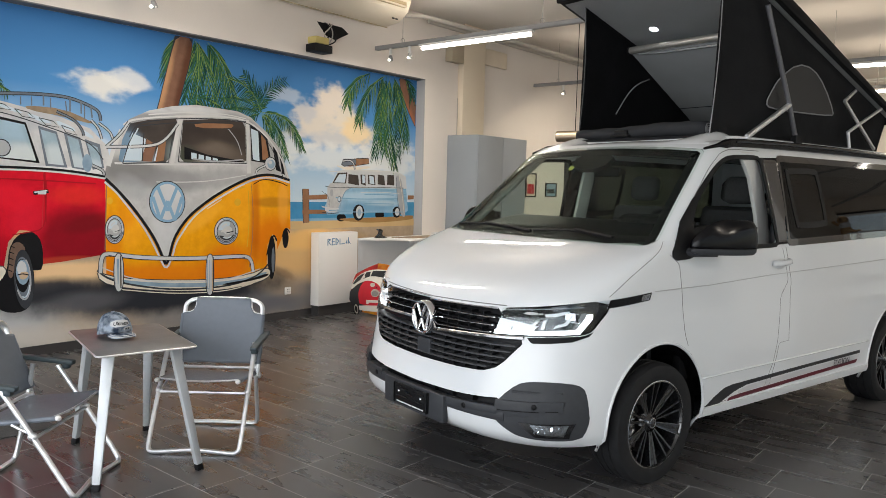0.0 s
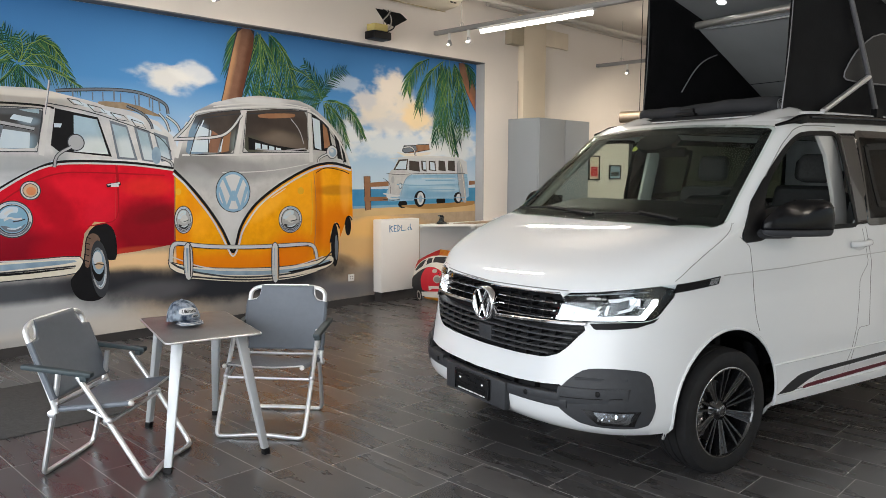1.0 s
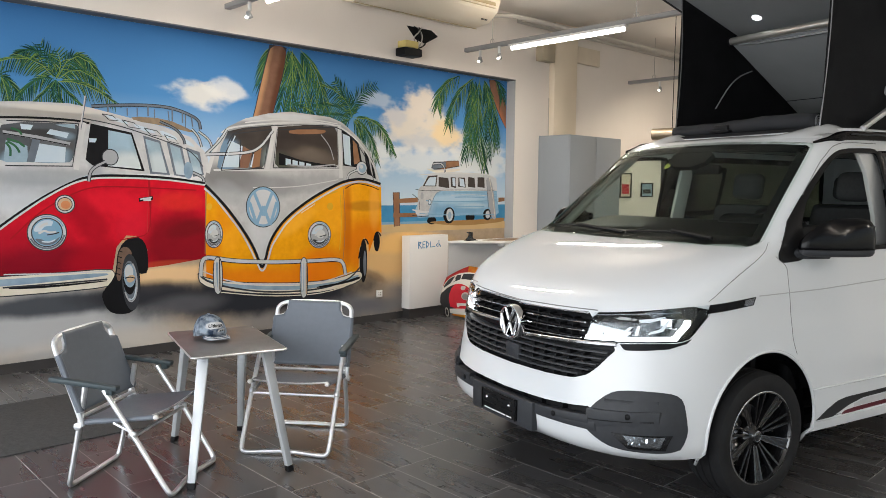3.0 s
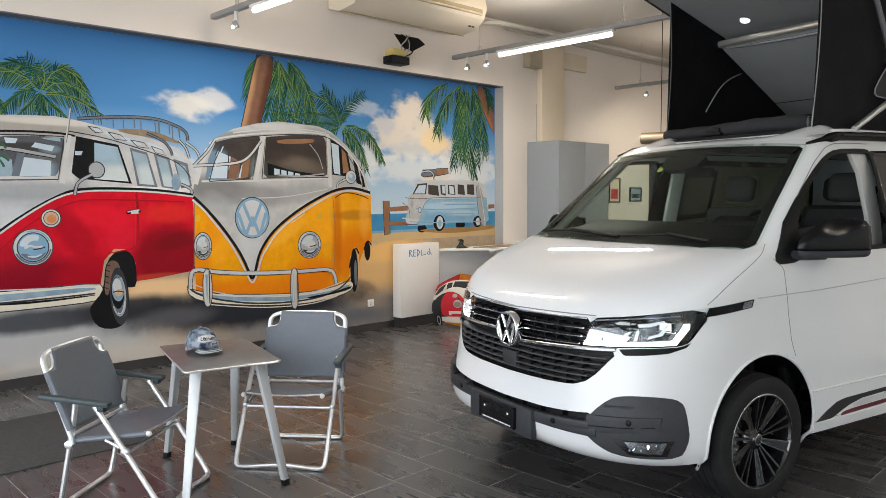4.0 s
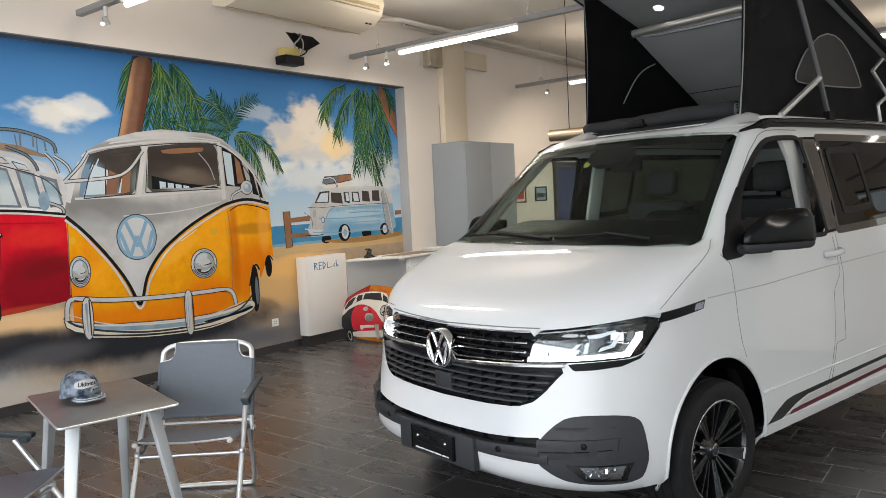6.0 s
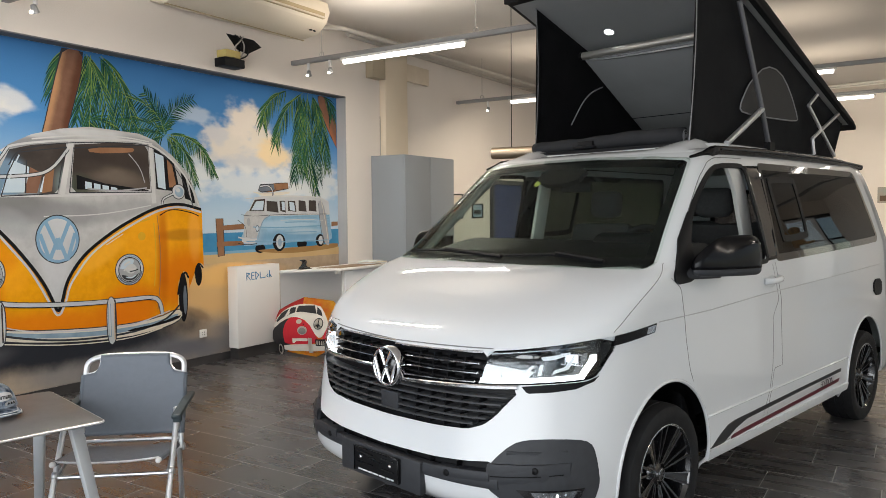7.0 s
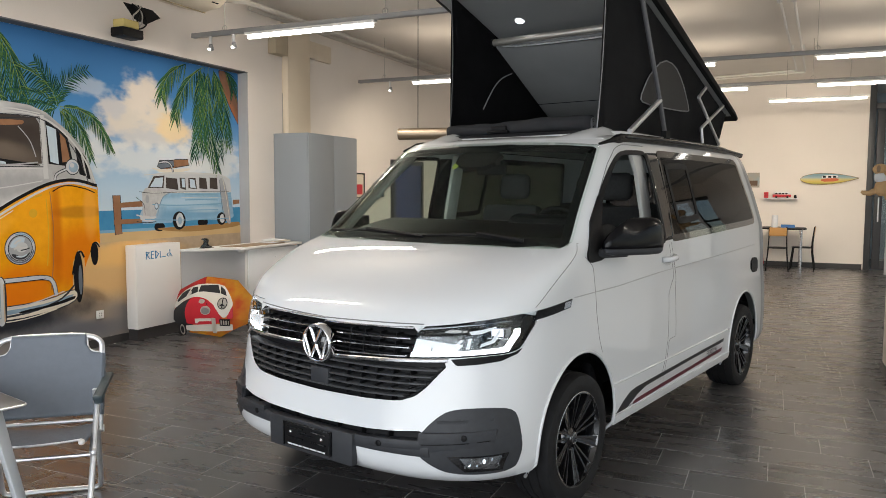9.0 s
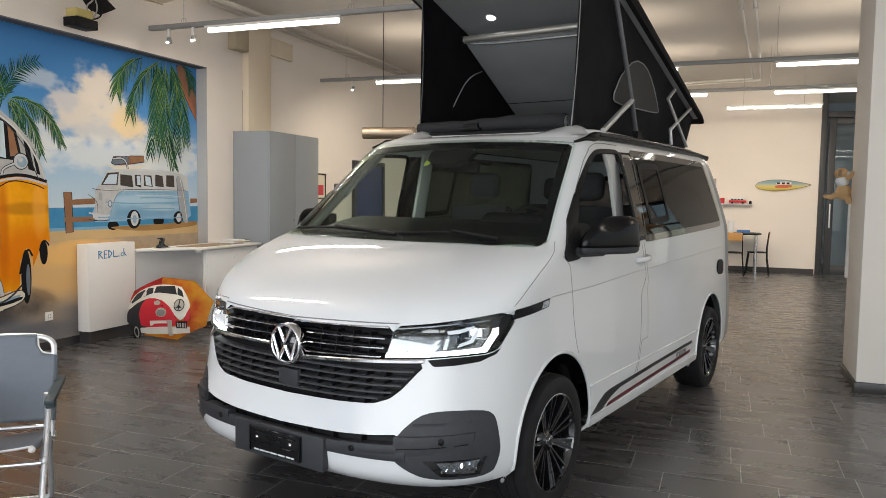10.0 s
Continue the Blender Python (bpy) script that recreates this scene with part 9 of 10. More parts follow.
def painted_lamp(cy, cz, ry, rz, blue):
    """Chrome rim with light and dark arcs round a lens brushed in blue, black and white."""
    disc_shape("headlight_rim", M_SILV, 9, cy, cz, ry, rz)
    line_shape("rim_shade", M_RACK, 9.6, arc(cy, cz, ry * 0.93, rz * 0.93, 200, 350), 0.10 * ry, 1)
    line_shape("rim_shade", M_BLUED, 9.6, arc(cy, cz, ry * 0.92, rz * 0.92, 20, 120), 0.07 * ry, 1)
    line_shape("rim_light", M_WHITE, 9.8, arc(cy, cz, ry * 0.90, rz * 0.90, 110, 200), 0.08 * ry, 1)
    disc_shape("lens_edge", M_CONT, 10, cy, cz, ry * 0.84, rz * 0.84)
    disc_shape("lens", M_BLUED if blue else M_SILVD, 10.5, cy, cz, ry * 0.78, rz * 0.78)
    flat_shape("lens_dark", M_RACK if blue else M_CONT, 11, 1, arc(cy, cz, ry * 0.74, rz * 0.74, 205, 340) + arc(cy + 0.12 * ry, cz - 0.15 * rz, ry * 0.48, rz * 0.40, 330, 215))
    flat_shape("lens_light", M_PALE, 11.3, 1, arc(cy, cz, ry * 0.72, rz * 0.72, 60, 175) + arc(cy + 0.05 * ry, cz, ry * 0.35, rz * 0.22, 165, 70))
    flat_shape("lens_sky", M_BLUE2 if blue else M_SILV, 11.5, 1, arc(cy + 0.10 * ry, cz + 0.05 * rz, ry * 0.42, rz * 0.34, 0, 300, 9))
    line_shape("lens_swirl", M_WHITE, 12, [(cy - 0.45 * ry, cz - 0.05 * rz), (cy - 0.15 * ry, cz + 0.12 * rz), (cy + 0.10 * ry, cz - 0.02 * rz), (cy + 0.48 * ry, cz + 0.02 * rz)], 0.12 * ry, 1)
    line_shape("lens_swirl", M_WHITE, 12, [(cy - 0.40 * ry, cz + 0.28 * rz), (cy - 0.20 * ry, cz + 0.46 * rz), (cy + 0.05 * ry, cz + 0.52 * rz)], 0.13 * ry, 1)
    line_shape("lens_swirl", M_CONT, 12, [(cy + 0.0 * ry, cz - 0.14 * rz), (cy + 0.35 * ry, cz - 0.10 * rz), (cy + 0.62 * ry, cz - 0.02 * rz)], 0.07 * ry, 1)
    line_shape("lens_swirl", M_PALE, 12, [(cy - 0.30 * ry, cz - 0.50 * rz), (cy + 0.10 * ry, cz - 0.58 * rz), (cy + 0.42 * ry, cz - 0.42 * rz)], 0.08 * ry, 1)


painted_lamp(-1.249, 1.179, 0.150, 0.150, True)
painted_lamp(0.275, 1.113, 0.089, 0.130, False)
painted_lamp(1.528, 1.066, 0.146, 0.143, False)
disc_shape("indicator_rim", M_SILV, 9, -1.10, 1.42, 0.074, 0.074)
disc_shape("indicator", M_TAN, 10, -1.10, 1.42, 0.056, 0.054)
disc_shape("indicator_edge", M_CONT, 9.6, -1.10, 1.42, 0.062, 0.061)
disc_shape("indicator_core", M_ORNGB, 10.4, -1.095, 1.415, 0.038, 0.036)
disc_shape("mirror", M_SILVD, 9, -0.71, 1.84, 0.065, 0.066)
disc_shape("mirror_back", M_BLUEG, 10, 0.02, 1.74, 0.046, 0.082)
disc_shape("emblem_edge", M_BLUE2, 5, -1.72, 1.42, 0.106, 0.165)
disc_shape("emblem_ring", M_BLUE2, 9, 0.83, 1.38, 0.192, 0.206)
disc_shape("emblem_inner", M_SILV, 10, 0.83, 1.38, 0.165, 0.182)
disc_shape("indicator", M_YELL, 9, 0.23, 1.39, 0.030, 0.034)
disc_shape("indicator", M_YELL, 9, 1.67, 1.38, 0.042, 0.041)
disc_shape("tyre", M_DARK, 7, 2.140, 0.74, 0.055, 0.255)
disc_shape("tyre_side", M_RACK, 7.5, 2.160, 0.71, 0.022, 0.15)
disc_shape("tyre", M_DARK, 7, 2.338, 0.955, 0.045, 0.115)
line_shape("arch_line", M_DARK, 8, [(2.29, 0.97), (2.315, 1.06), (2.36, 1.075), (2.40, 1.02)], 0.016, 1)
disc_shape("mirror", M_SILV, 10, 2.11, 1.82, 0.072, 0.070)
disc_shape("mirror_back", M_BLUEG, 11, 2.12, 1.815, 0.052, 0.050)
disc_shape("mirror_glint", M_SILV, 12, 2.105, 1.835, 0.026, 0.022)
disc_shape("tyre", M_DARK, 8, 3.52, 1.25, 0.102, 0.105)
disc_shape("hubcap", M_SILV, 9, 3.53, 1.255, 0.060, 0.082)
disc_shape("hubcap_centre", M_BLUEG, 9.4, 3.53, 1.25, 0.030, 0.045)
disc_shape("tyre", M_DARK, 4, 3.22, 1.19, 0.078, 0.050)
disc_shape("tyre", M_DARK, 4, 3.91, 1.22, 0.086, 0.060)
disc_shape("tyre", M_DARK, 8, 4.24, 1.25, 0.084, 0.077)
disc_shape("hubcap", M_SILV, 9, 4.25, 1.25, 0.045, 0.053)
disc_shape("headlight", M_PALE, 8, 3.18, 1.41, 0.029, 0.036)
line_shape("moulding", M_DARK, 7, [(-1.88, 1.01), (-1.64, 1.21), (-1.42, 1.38), (-1.24, 1.5), (-1.06, 1.6), (-0.92, 1.66), (-0.72, 1.68), (-0.2, 1.67), (0.19, 1.62)], 0.022, 1)
line_shape("moulding_white", M_WHITE, 8, [(-1.88, 0.99), (-1.64, 1.19), (-1.42, 1.36), (-1.25, 1.48), (-1.06, 1.59), (-0.92, 1.64), (-0.72, 1.66), (-0.2, 1.65), (0.19, 1.6)], 0.016, 1)
line_shape("moulding", M_DARK, 9, [(0.19, 1.6), (0.31, 1.49), (0.44, 1.35), (0.58, 1.17), (0.7, 0.99), (0.77, 0.83), (0.81, 0.73), (0.85, 0.82), (0.89, 0.98), (0.96, 1.1), (1.07, 1.23), (1.23, 1.35), (1.44, 1.48), (1.74, 1.62), (1.93, 1.68), (2.14, 1.7), (2.39, 1.64)], 0.03, 1)
line_shape("moulding_white", M_WHITE, 10, [(0.18, 1.57), (0.3, 1.47), (0.42, 1.32), (0.56, 1.15), (0.66, 0.98), (0.74, 0.82), (0.81, 0.68), (0.88, 0.81), (0.92, 0.96), (1, 1.07), (1.1, 1.2), (1.25, 1.32), (1.46, 1.44), (1.76, 1.59), (1.94, 1.65), (2.14, 1.67), (2.39, 1.61)], 0.02, 1)
line_shape("roof_gutter", M_WHITE, 9, [(0.37, 2.12), (0.45, 2.18), (0.89, 2.25), (1.44, 2.3), (1.79, 2.29), (2.06, 2.13), (2.26, 1.91), (2.37, 1.66)], 0.018, 1)
line_shape("centre_post", M_WHITE, 9, [(0.98, 2.24), (0.94, 2.07), (0.88, 1.77)], 0.05, 0)
line_shape("corner_post", M_WHITE, 9, [(1.79, 2.29), (1.8, 1.99), (1.82, 1.7)], 0.05, 0)
line_shape("left_post", M_WHITE, 9, [(0.35, 2.07), (0.28, 1.91), (0.22, 1.72)], 0.04, 0)
line_shape("sill", M_WHITE, 9, [(0.28, 1.75), (0.82, 1.76), (1.79, 1.8)], 0.02, 0)
line_shape("gutter", M_DARK, 7, [(-1.85, 2.11), (-1.36, 2.15), (-1, 2.15), (-0.88, 2.13)], 0.018, 1)
line_shape("post", M_WHITE, 8, [(-0.93, 2.135), (-0.95, 2.03), (-1, 1.72)], 0.045, 0)
line_shape("post", M_WHITE, 8, [(-1.58, 2.09), (-1.65, 1.93), (-1.7, 1.72)], 0.04, 0)
line_shape("sill", M_WHITE, 8, [(-1.78, 1.74), (-1.37, 1.76), (-1.05, 1.75)], 0.03, 0)
line_shape("door_line", M_REDD, 8, [(-0.37, 1.64), (-0.35, 1.16)], 0.008, 0)
line_shape("handle", M_SILV, 9, [(-0.42, 1.46), (-0.35, 1.46)], 0.03, 0)
line_shape("rack", M_RACK, 8, [(-0.86, 2.28), (-0.71, 2.3), (-0.4, 2.33), (-0.16, 2.33), (0, 2.29), (0.14, 2.23), (0.15, 2.14)], 0.018, 1)
line_shape("rack_post", M_RACK, 8, [(-0.72, 2.3), (-0.72, 2.24)], 0.014, 0)
line_shape("rack_post", M_RACK, 8, [(-0.36, 2.32), (-0.36, 2.23)], 0.014, 0)
line_shape("rack_post", M_RACK, 8, [(-0.13, 2.32), (-0.13, 2.2)], 0.014, 0)
line_shape("rack_post", M_RACK, 8, [(-0.03, 2.29), (-0.03, 2.19)], 0.014, 0)
line_shape("rack_post", M_RACK, 8, [(0.06, 2.26), (0.07, 2.16)], 0.014, 0)
line_shape("rack_hoop", M_RACK, 8, [(-0.25, 2.19), (-0.09, 2.13), (-0.02, 2.04), (-0.01, 1.99)], 0.014, 1)
line_shape("rack_hoop", M_SILV, 8, [(0.06, 2.14), (0.13, 2.07), (0.16, 1.97)], 0.014, 1)
line_shape("rack_hoop", M_SILV, 8, [(0.13, 2.12), (0.24, 2.05), (0.27, 1.97)], 0.014, 1)
line_shape("antenna", M_RACK, 11, [(-0.906, 2.364), (-0.928, 2.228), (-0.958, 2.071)], 0.016, 1)
line_shape("antenna", M_WHITE, 11.6, [(-0.911, 2.367), (-0.933, 2.227), (-0.961, 2.071)], 0.010, 1)
line_shape("mirror_arm", M_SILVD, 9, [(-0.9, 1.62), (-0.88, 1.73), (-0.75, 1.8)], 0.018, 1)
line_shape("mirror_arm", M_SILVD, 9, [(0.18, 1.63), (0.17, 1.68), (0.04, 1.73)], 0.018, 1)
line_shape("mirror_arm", M_SILV, 10, [(1.91, 1.69), (1.92, 1.75), (2.08, 1.81)], 0.016, 1)
line_shape("aerial_arm", M_SILV, 10, [(0.2, 1.9), (0.66, 1.93), (0.81, 2), (0.95, 2.18)], 0.022, 1)
line_shape("aerial_arm", M_SILV, 10, [(0.2, 1.9), (0.35, 2.04), (0.43, 2.16)], 0.018, 1)
line_shape("bumper_bar", M_SILV, 13, [(0.13, 0.7), (0.14, 0.86), (0.2, 0.89), (0.49, 0.83), (1.01, 0.79), (1.44, 0.78), (1.79, 0.78), (1.86, 0.72), (1.88, 0.59)], 0.035, 1)
line_shape("bumper_bar_line", M_DARK, 14, [(0.2, 0.87), (0.49, 0.81), (1.01, 0.77), (1.44, 0.76), (1.77, 0.76)], 0.006, 1)
flat_shape("overrider", M_SILV, 15, 2, [(0.266, 0.83), (0.31, 0.895), (0.354, 0.83), (0.354, 0.56), (0.31, 0.495), (0.266, 0.56)])
line_shape("overrider_core", M_BLUEG, 16, [(0.3, 0.83), (0.29, 0.58)], 0.03, 0)
line_shape("overrider_edge", M_TAN, 16, [(0.33, 0.83), (0.33, 0.56)], 0.015, 0)
flat_shape("overrider", M_SILV, 15, 2, [(1.276, 0.77), (1.32, 0.835), (1.364, 0.77), (1.364, 0.43), (1.32, 0.365), (1.276, 0.43)])
line_shape("overrider_core", M_BLUEG, 16, [(1.3, 0.76), (1.3, 0.45)], 0.03, 0)
line_shape("overrider_edge", M_TAN, 16, [(1.35, 0.76), (1.35, 0.42)], 0.015, 0)
line_shape("emblem_bar", M_BLUE2, 11, [(0.72, 1.54), (0.83, 1.29)], 0.035, 0)
line_shape("emblem_bar", M_BLUE2, 11, [(0.94, 1.54), (0.83, 1.29)], 0.035, 0)
line_shape("emblem_bar", M_BLUE2, 11, [(0.67, 1.43), (0.75, 1.2)], 0.035, 0)
line_shape("emblem_bar", M_BLUE2, 11, [(0.75, 1.2), (0.83, 1.39)], 0.035, 0)
line_shape("emblem_bar", M_BLUE2, 11, [(0.83, 1.39), (0.91, 1.19)], 0.035, 0)
line_shape("emblem_bar", M_BLUE2, 11, [(0.91, 1.19), (0.99, 1.43)], 0.035, 0)
line_shape("body_line", M_BLUED, 7, [(3.12, 1.44), (3.51, 1.42), (4.42, 1.44)], 0.012, 1)
line_shape("roof_line", M_WHITE, 7, [(3.15, 1.77), (3.4, 1.8), (4.24, 1.8), (4.41, 1.73)], 0.012, 1)
line_shape("rack", M_SILV, 9, [(3.23, 1.9), (3.35, 1.92), (3.42, 1.88), (3.44, 1.8)], 0.014, 1)
line_shape("gutter", M_WHITE, 7, [(3.09, 1.57), (3.41, 1.57), (4.43, 1.58)], 0.014, 0)
frond([(-1.159, 2.485), (-1.306, 2.451), (-1.448, 2.268)], 0.135, 3, 0.9, 0.3)
frond([(-1.152, 2.478), (-1.219, 2.377), (-1.313, 2.28)], 0.135, 3, 0.8, 0.2)
frond([(-1.145, 2.479), (-1.145, 2.377), (-1.129, 2.291)], 0.135, 3, 0.6, 0.3)
frond([(-1.564, 2.464), (-1.504, 2.433), (-1.439, 2.31)], 0.125, 3, 0.9, 0.4)
frond([(-1.557, 2.458), (-1.527, 2.37), (-1.51, 2.266)], 0.125, 3, 0.8, 0.5)
frond([(-1.55, 2.466), (-1.575, 2.516), (-1.662, 2.505)], 0.125, 3, 0.9, 0.3)
frond([(-1.145, 2.479), (-1.061, 2.377), (-0.947, 2.28)], 0.135, 3, 0.7, 0.25)
frond([(-1.123, 2.466), (-0.902, 2.457), (-0.662, 2.327)], 0.135, 3, 0.75, 0.6)
frond([(-1.137, 2.488), (-1.169, 2.625), (-1.249, 2.757)], 0.135, 3, 0.35, 0.1)
frond([(-1.159, 2.509), (-1.262, 2.688), (-1.425, 2.667)], 0.135, 3, 0.8, 0.1)
frond([(-1.144, 2.495), (-1.103, 2.602), (-1.124, 2.717)], 0.135, 3, 0.5, 0.7)
frond([(-1.159, 2.501), (-1.349, 2.631), (-1.62, 2.562)], 0.135, 3, 1, 0.75)
frond([(-1.132, 2.496), (-0.963, 2.701), (-0.773, 2.527)], 0.135, 3, 0.9, 0.45)
frond([(-1.122, 2.489), (-0.944, 2.581), (-0.743, 2.44)], 0.135, 3, 0.9, 0.65)
frond([(0.929, 3.035), (0.868, 2.886), (0.822, 2.669)], 0.24, 3, 1, 0.15)
frond([(0.985, 3.066), (0.896, 2.937), (0.867, 2.768)], 0.24, 3, 1, 0.3)
frond([(1.138, 3.04), (1.135, 2.799), (1.033, 2.427)], 0.24, 3, 1, 0.25)
frond([(1.194, 3.035), (1.192, 2.757), (1.16, 2.389)], 0.24, 3, 1, 0.5)
frond([(1.152, 3.041), (1.279, 2.815), (1.379, 2.406)], 0.24, 3, 1, 0.6)
frond([(1.28, 3.034), (1.411, 2.83), (1.475, 2.438)], 0.24, 3, 1, 0.3)
frond([(1.295, 3.048), (1.501, 2.815), (1.606, 2.449)], 0.24, 3, 1, 0.5)
frond([(1.089, 2.383), (1.189, 2.464), (1.379, 2.411)], 0.24, 3, 0.8, 0.2)
frond([(1.964, 2.373), (1.762, 2.397), (1.56, 2.382)], 0.165, 3.4, 0.7, 0.1)
frond([(1.955, 2.367), (1.809, 2.285), (1.746, 2.177)], 0.165, 3.4, 0.7, 0.2)
frond([(1.987, 2.362), (2.087, 2.224), (2.121, 2.039)], 0.165, 3.4, 0.8, 0.5)
frond([(1.971, 2.387), (1.762, 2.487), (1.514, 2.487)], 0.165, 3.4, 0.8, 0.3)
frond([(1.971, 2.387), (1.842, 2.609), (1.546, 2.713)], 0.165, 3.4, 0.8, 0.45)
frond([(1.977, 2.387), (1.906, 2.597), (1.753, 2.767)], 0.165, 3.4, 0.35, 0.1)
frond([(1.984, 2.396), (2.069, 2.623), (2.305, 2.777)], 0.165, 3.4, 0.35, 0.2)
frond([(1.997, 2.389), (2.349, 2.326), (2.574, 2.027)], 0.165, 3.4, 0.85, 0.6)
frond([(1.997, 2.376), (2.198, 2.225), (2.337, 1.919)], 0.165, 3.4, 0.85, 0.65)
frond([(4.258, 3.061), (4.444, 3.003), (4.505, 2.832)], 0.24, 5, 0.9, 0.1)
frond([(4.122, 3.062), (4.314, 2.697), (4.389, 2.173)], 0.24, 5, 0.9, 0.4)
frond([(3.925, 3.04), (3.87, 2.601), (3.796, 2.009)], 0.24, 5, 0.9, 0.4)
frond([(4.145, 3.049), (4.21, 2.658), (4.24, 2.042)], 0.24, 5, 0.9, 0.25)
frond([(3.99, 3.047), (3.936, 2.546), (3.97, 2.062)], 0.24, 5, 0.9, 0.15)
frond([(3.968, 3.054), (3.652, 2.79), (3.493, 2.419)], 0.24, 5, 0.95, 0.6)
frond([(3.773, 3.068), (3.423, 2.899), (3.299, 2.628)], 0.24, 5, 0.95, 0.6)
frond([(4.056, 3.054), (4.049, 2.463), (4.185, 1.869)], 0.24, 5, 0.9, 0.45)
# finer brush lines
line_shape("gutter_line", M_CONT, 10, [(0.43, 2.01), (0.49, 2.12), (0.6, 2.17), (0.92, 2.23), (1.41, 2.27), (1.81, 2.27), (2.03, 2.11), (2.18, 1.93), (2.3, 1.65)], 0.009, 1)
line_shape("pane_line", M_CONT, 10, [(0.36, 1.75), (0.42, 1.94), (0.51, 2.12), (0.94, 2.19), (0.88, 2), (0.84, 1.78), (0.36, 1.75)], 0.01, 0)
line_shape("pane_line", M_CONT, 10, [(0.95, 1.79), (1, 2.19), (1.77, 2.27), (1.79, 1.81), (0.95, 1.79)], 0.01, 0)
line_shape("pane_glint", M_PALE, 9.5, [(0.39, 1.79), (0.46, 1.98), (0.52, 2.1)], 0.012, 1)
line_shape("pane_glint", M_SILVD, 9.5, [(1.12, 1.83), (1.4, 1.81), (1.74, 1.85)], 0.014, 1)
line_shape("pane_glint", M_SILVD, 9.5, [(1.55, 2.17), (1.67, 2.05), (1.72, 1.9)], 0.01, 1)
line_shape("corner_line", M_BROWN, 8, [(1.85, 1.58), (1.88, 1.26), (1.87, 0.94), (1.83, 0.65)], 0.007, 1)
line_shape("corner_glint", M_YELL, 8, [(1.81, 1.51), (1.83, 1.2), (1.8, 0.88)], 0.012, 1)
line_shape("edge_line", M_BROWN, 8, [(0.2, 1.55), (0.19, 1.24), (0.18, 0.92)], 0.01, 1)
line_shape("body_glint", M_YELL, 8, [(1.15, 1.29), (1.4, 1.45), (1.77, 1.55)], 0.014, 1)
line_shape("body_glint", M_YELL, 8, [(0.31, 1.47), (0.46, 1.32), (0.61, 1.11)], 0.012, 1)
line_shape("body_glint", M_CREAM, 8.2, [(1.29, 1.31), (1.47, 1.41)], 0.008, 1)
line_shape("bumper_dark", M_CONT, 13.2, [(0.1, 0.73), (0.2, 0.64), (0.44, 0.56), (0.89, 0.47), (1.53, 0.45), (1.93, 0.53), (2.09, 0.67)], 0.018, 1)
line_shape("bumper_light", M_WHITE, 13.4, [(0.13, 0.76), (0.44, 0.62), (0.89, 0.55), (1.53, 0.52), (1.97, 0.62)], 0.01, 1)
line_shape("bumper_light", M_CREAM, 13.4, [(0.31, 0.53), (0.89, 0.43), (1.53, 0.4), (1.88, 0.46)], 0.01, 1)
line_shape("overrider_light", M_WHITE, 17, [(0.28, 0.85), (0.29, 0.57)], 0.016, 0)
line_shape("overrider_dark", M_CONT, 17, [(0.33, 0.86), (0.33, 0.54)], 0.012, 0)
line_shape("overrider_light", M_WHITE, 17, [(1.3, 0.78), (1.3, 0.46)], 0.016, 0)
line_shape("overrider_dark", M_CONT, 17, [(1.36, 0.79), (1.36, 0.43)], 0.012, 0)
line_shape("bar_light", M_WHITE, 14.5, [(0.44, 0.84), (0.9, 0.79), (1.24, 0.78)], 0.008, 1)
line_shape("bar_light", M_WHITE, 14.5, [(1.43, 0.77), (1.77, 0.76)], 0.008, 1)
line_shape("side_line", M_DARK, 9, [(1.88, 1.58), (2.01, 1.65), (2.26, 1.61), (2.36, 1.57)], 0.01, 1)
line_shape("arch_line", M_DARK, 9, [(2.07, 0.77), (2.11, 0.93), (2.17, 1.01), (2.21, 0.93)], 0.02, 1)
line_shape("roof_glint", M_WHITE, 8.5, [(0.63, 2.24), (0.99, 2.3), (1.48, 2.33), (1.78, 2.3)], 0.012, 1)
line_shape("roof_shadow", M_SILVD, 8.5, [(0.54, 2.19), (0.93, 2.26), (1.56, 2.3), (1.83, 2.28)], 0.01, 1)
line_shape("apron_glint", M_WHITE, 8.5, [(0.71, 1.58), (1.26, 1.59), (1.78, 1.68)], 0.01, 1)
line_shape("door_edge", M_REDD, 8, [(-0.35, 1.57), (-0.35, 1.36), (-0.37, 1.13), (-0.51, 1.11), (-0.64, 1.09)], 0.01, 1)
line_shape("door_glint", M_ORNGR, 8.2, [(-0.37, 1.56), (-0.38, 1.33), (-0.39, 1.15)], 0.006, 1)
line_shape("belt_shadow", M_REDD, 7.5, [(-1.53, 1.13), (-1.31, 1.35), (-1.08, 1.49), (-0.89, 1.57), (-0.65, 1.58), (0.1, 1.55)], 0.012, 1)
line_shape("bumper_dark", M_CONT, 10.5, [(-1.6, 0.73), (-1.21, 0.73), (-0.76, 0.74)], 0.014, 1)
line_shape("bumper_light", M_WHITE, 10.6, [(-1.59, 0.84), (-1.2, 0.82), (-0.73, 0.81)], 0.01, 1)
line_shape("pane_line", M_CONT, 9, [(-1.53, 2.11), (-1.23, 2.12), (-0.97, 2.12), (-1, 1.93), (-1.03, 1.75), (-1.55, 1.74)], 0.01, 0)
flat_shape("glass_view", M_PANE, 7, 0, [(-1.54, 1.95), (-1.38, 1.91), (-1.38, 1.775), (-1.56, 1.775)])
flat_shape("glass_view", M_PALE, 7, 0, [(-1.30, 1.935), (-1.08, 1.91), (-1.09, 1.78), (-1.33, 1.775)])
flat_shape("glass_view", M_PALE, 7, 0, [(-1.43, 2.09), (-1.33, 2.085), (-1.35, 2.045), (-1.42, 2.045)])
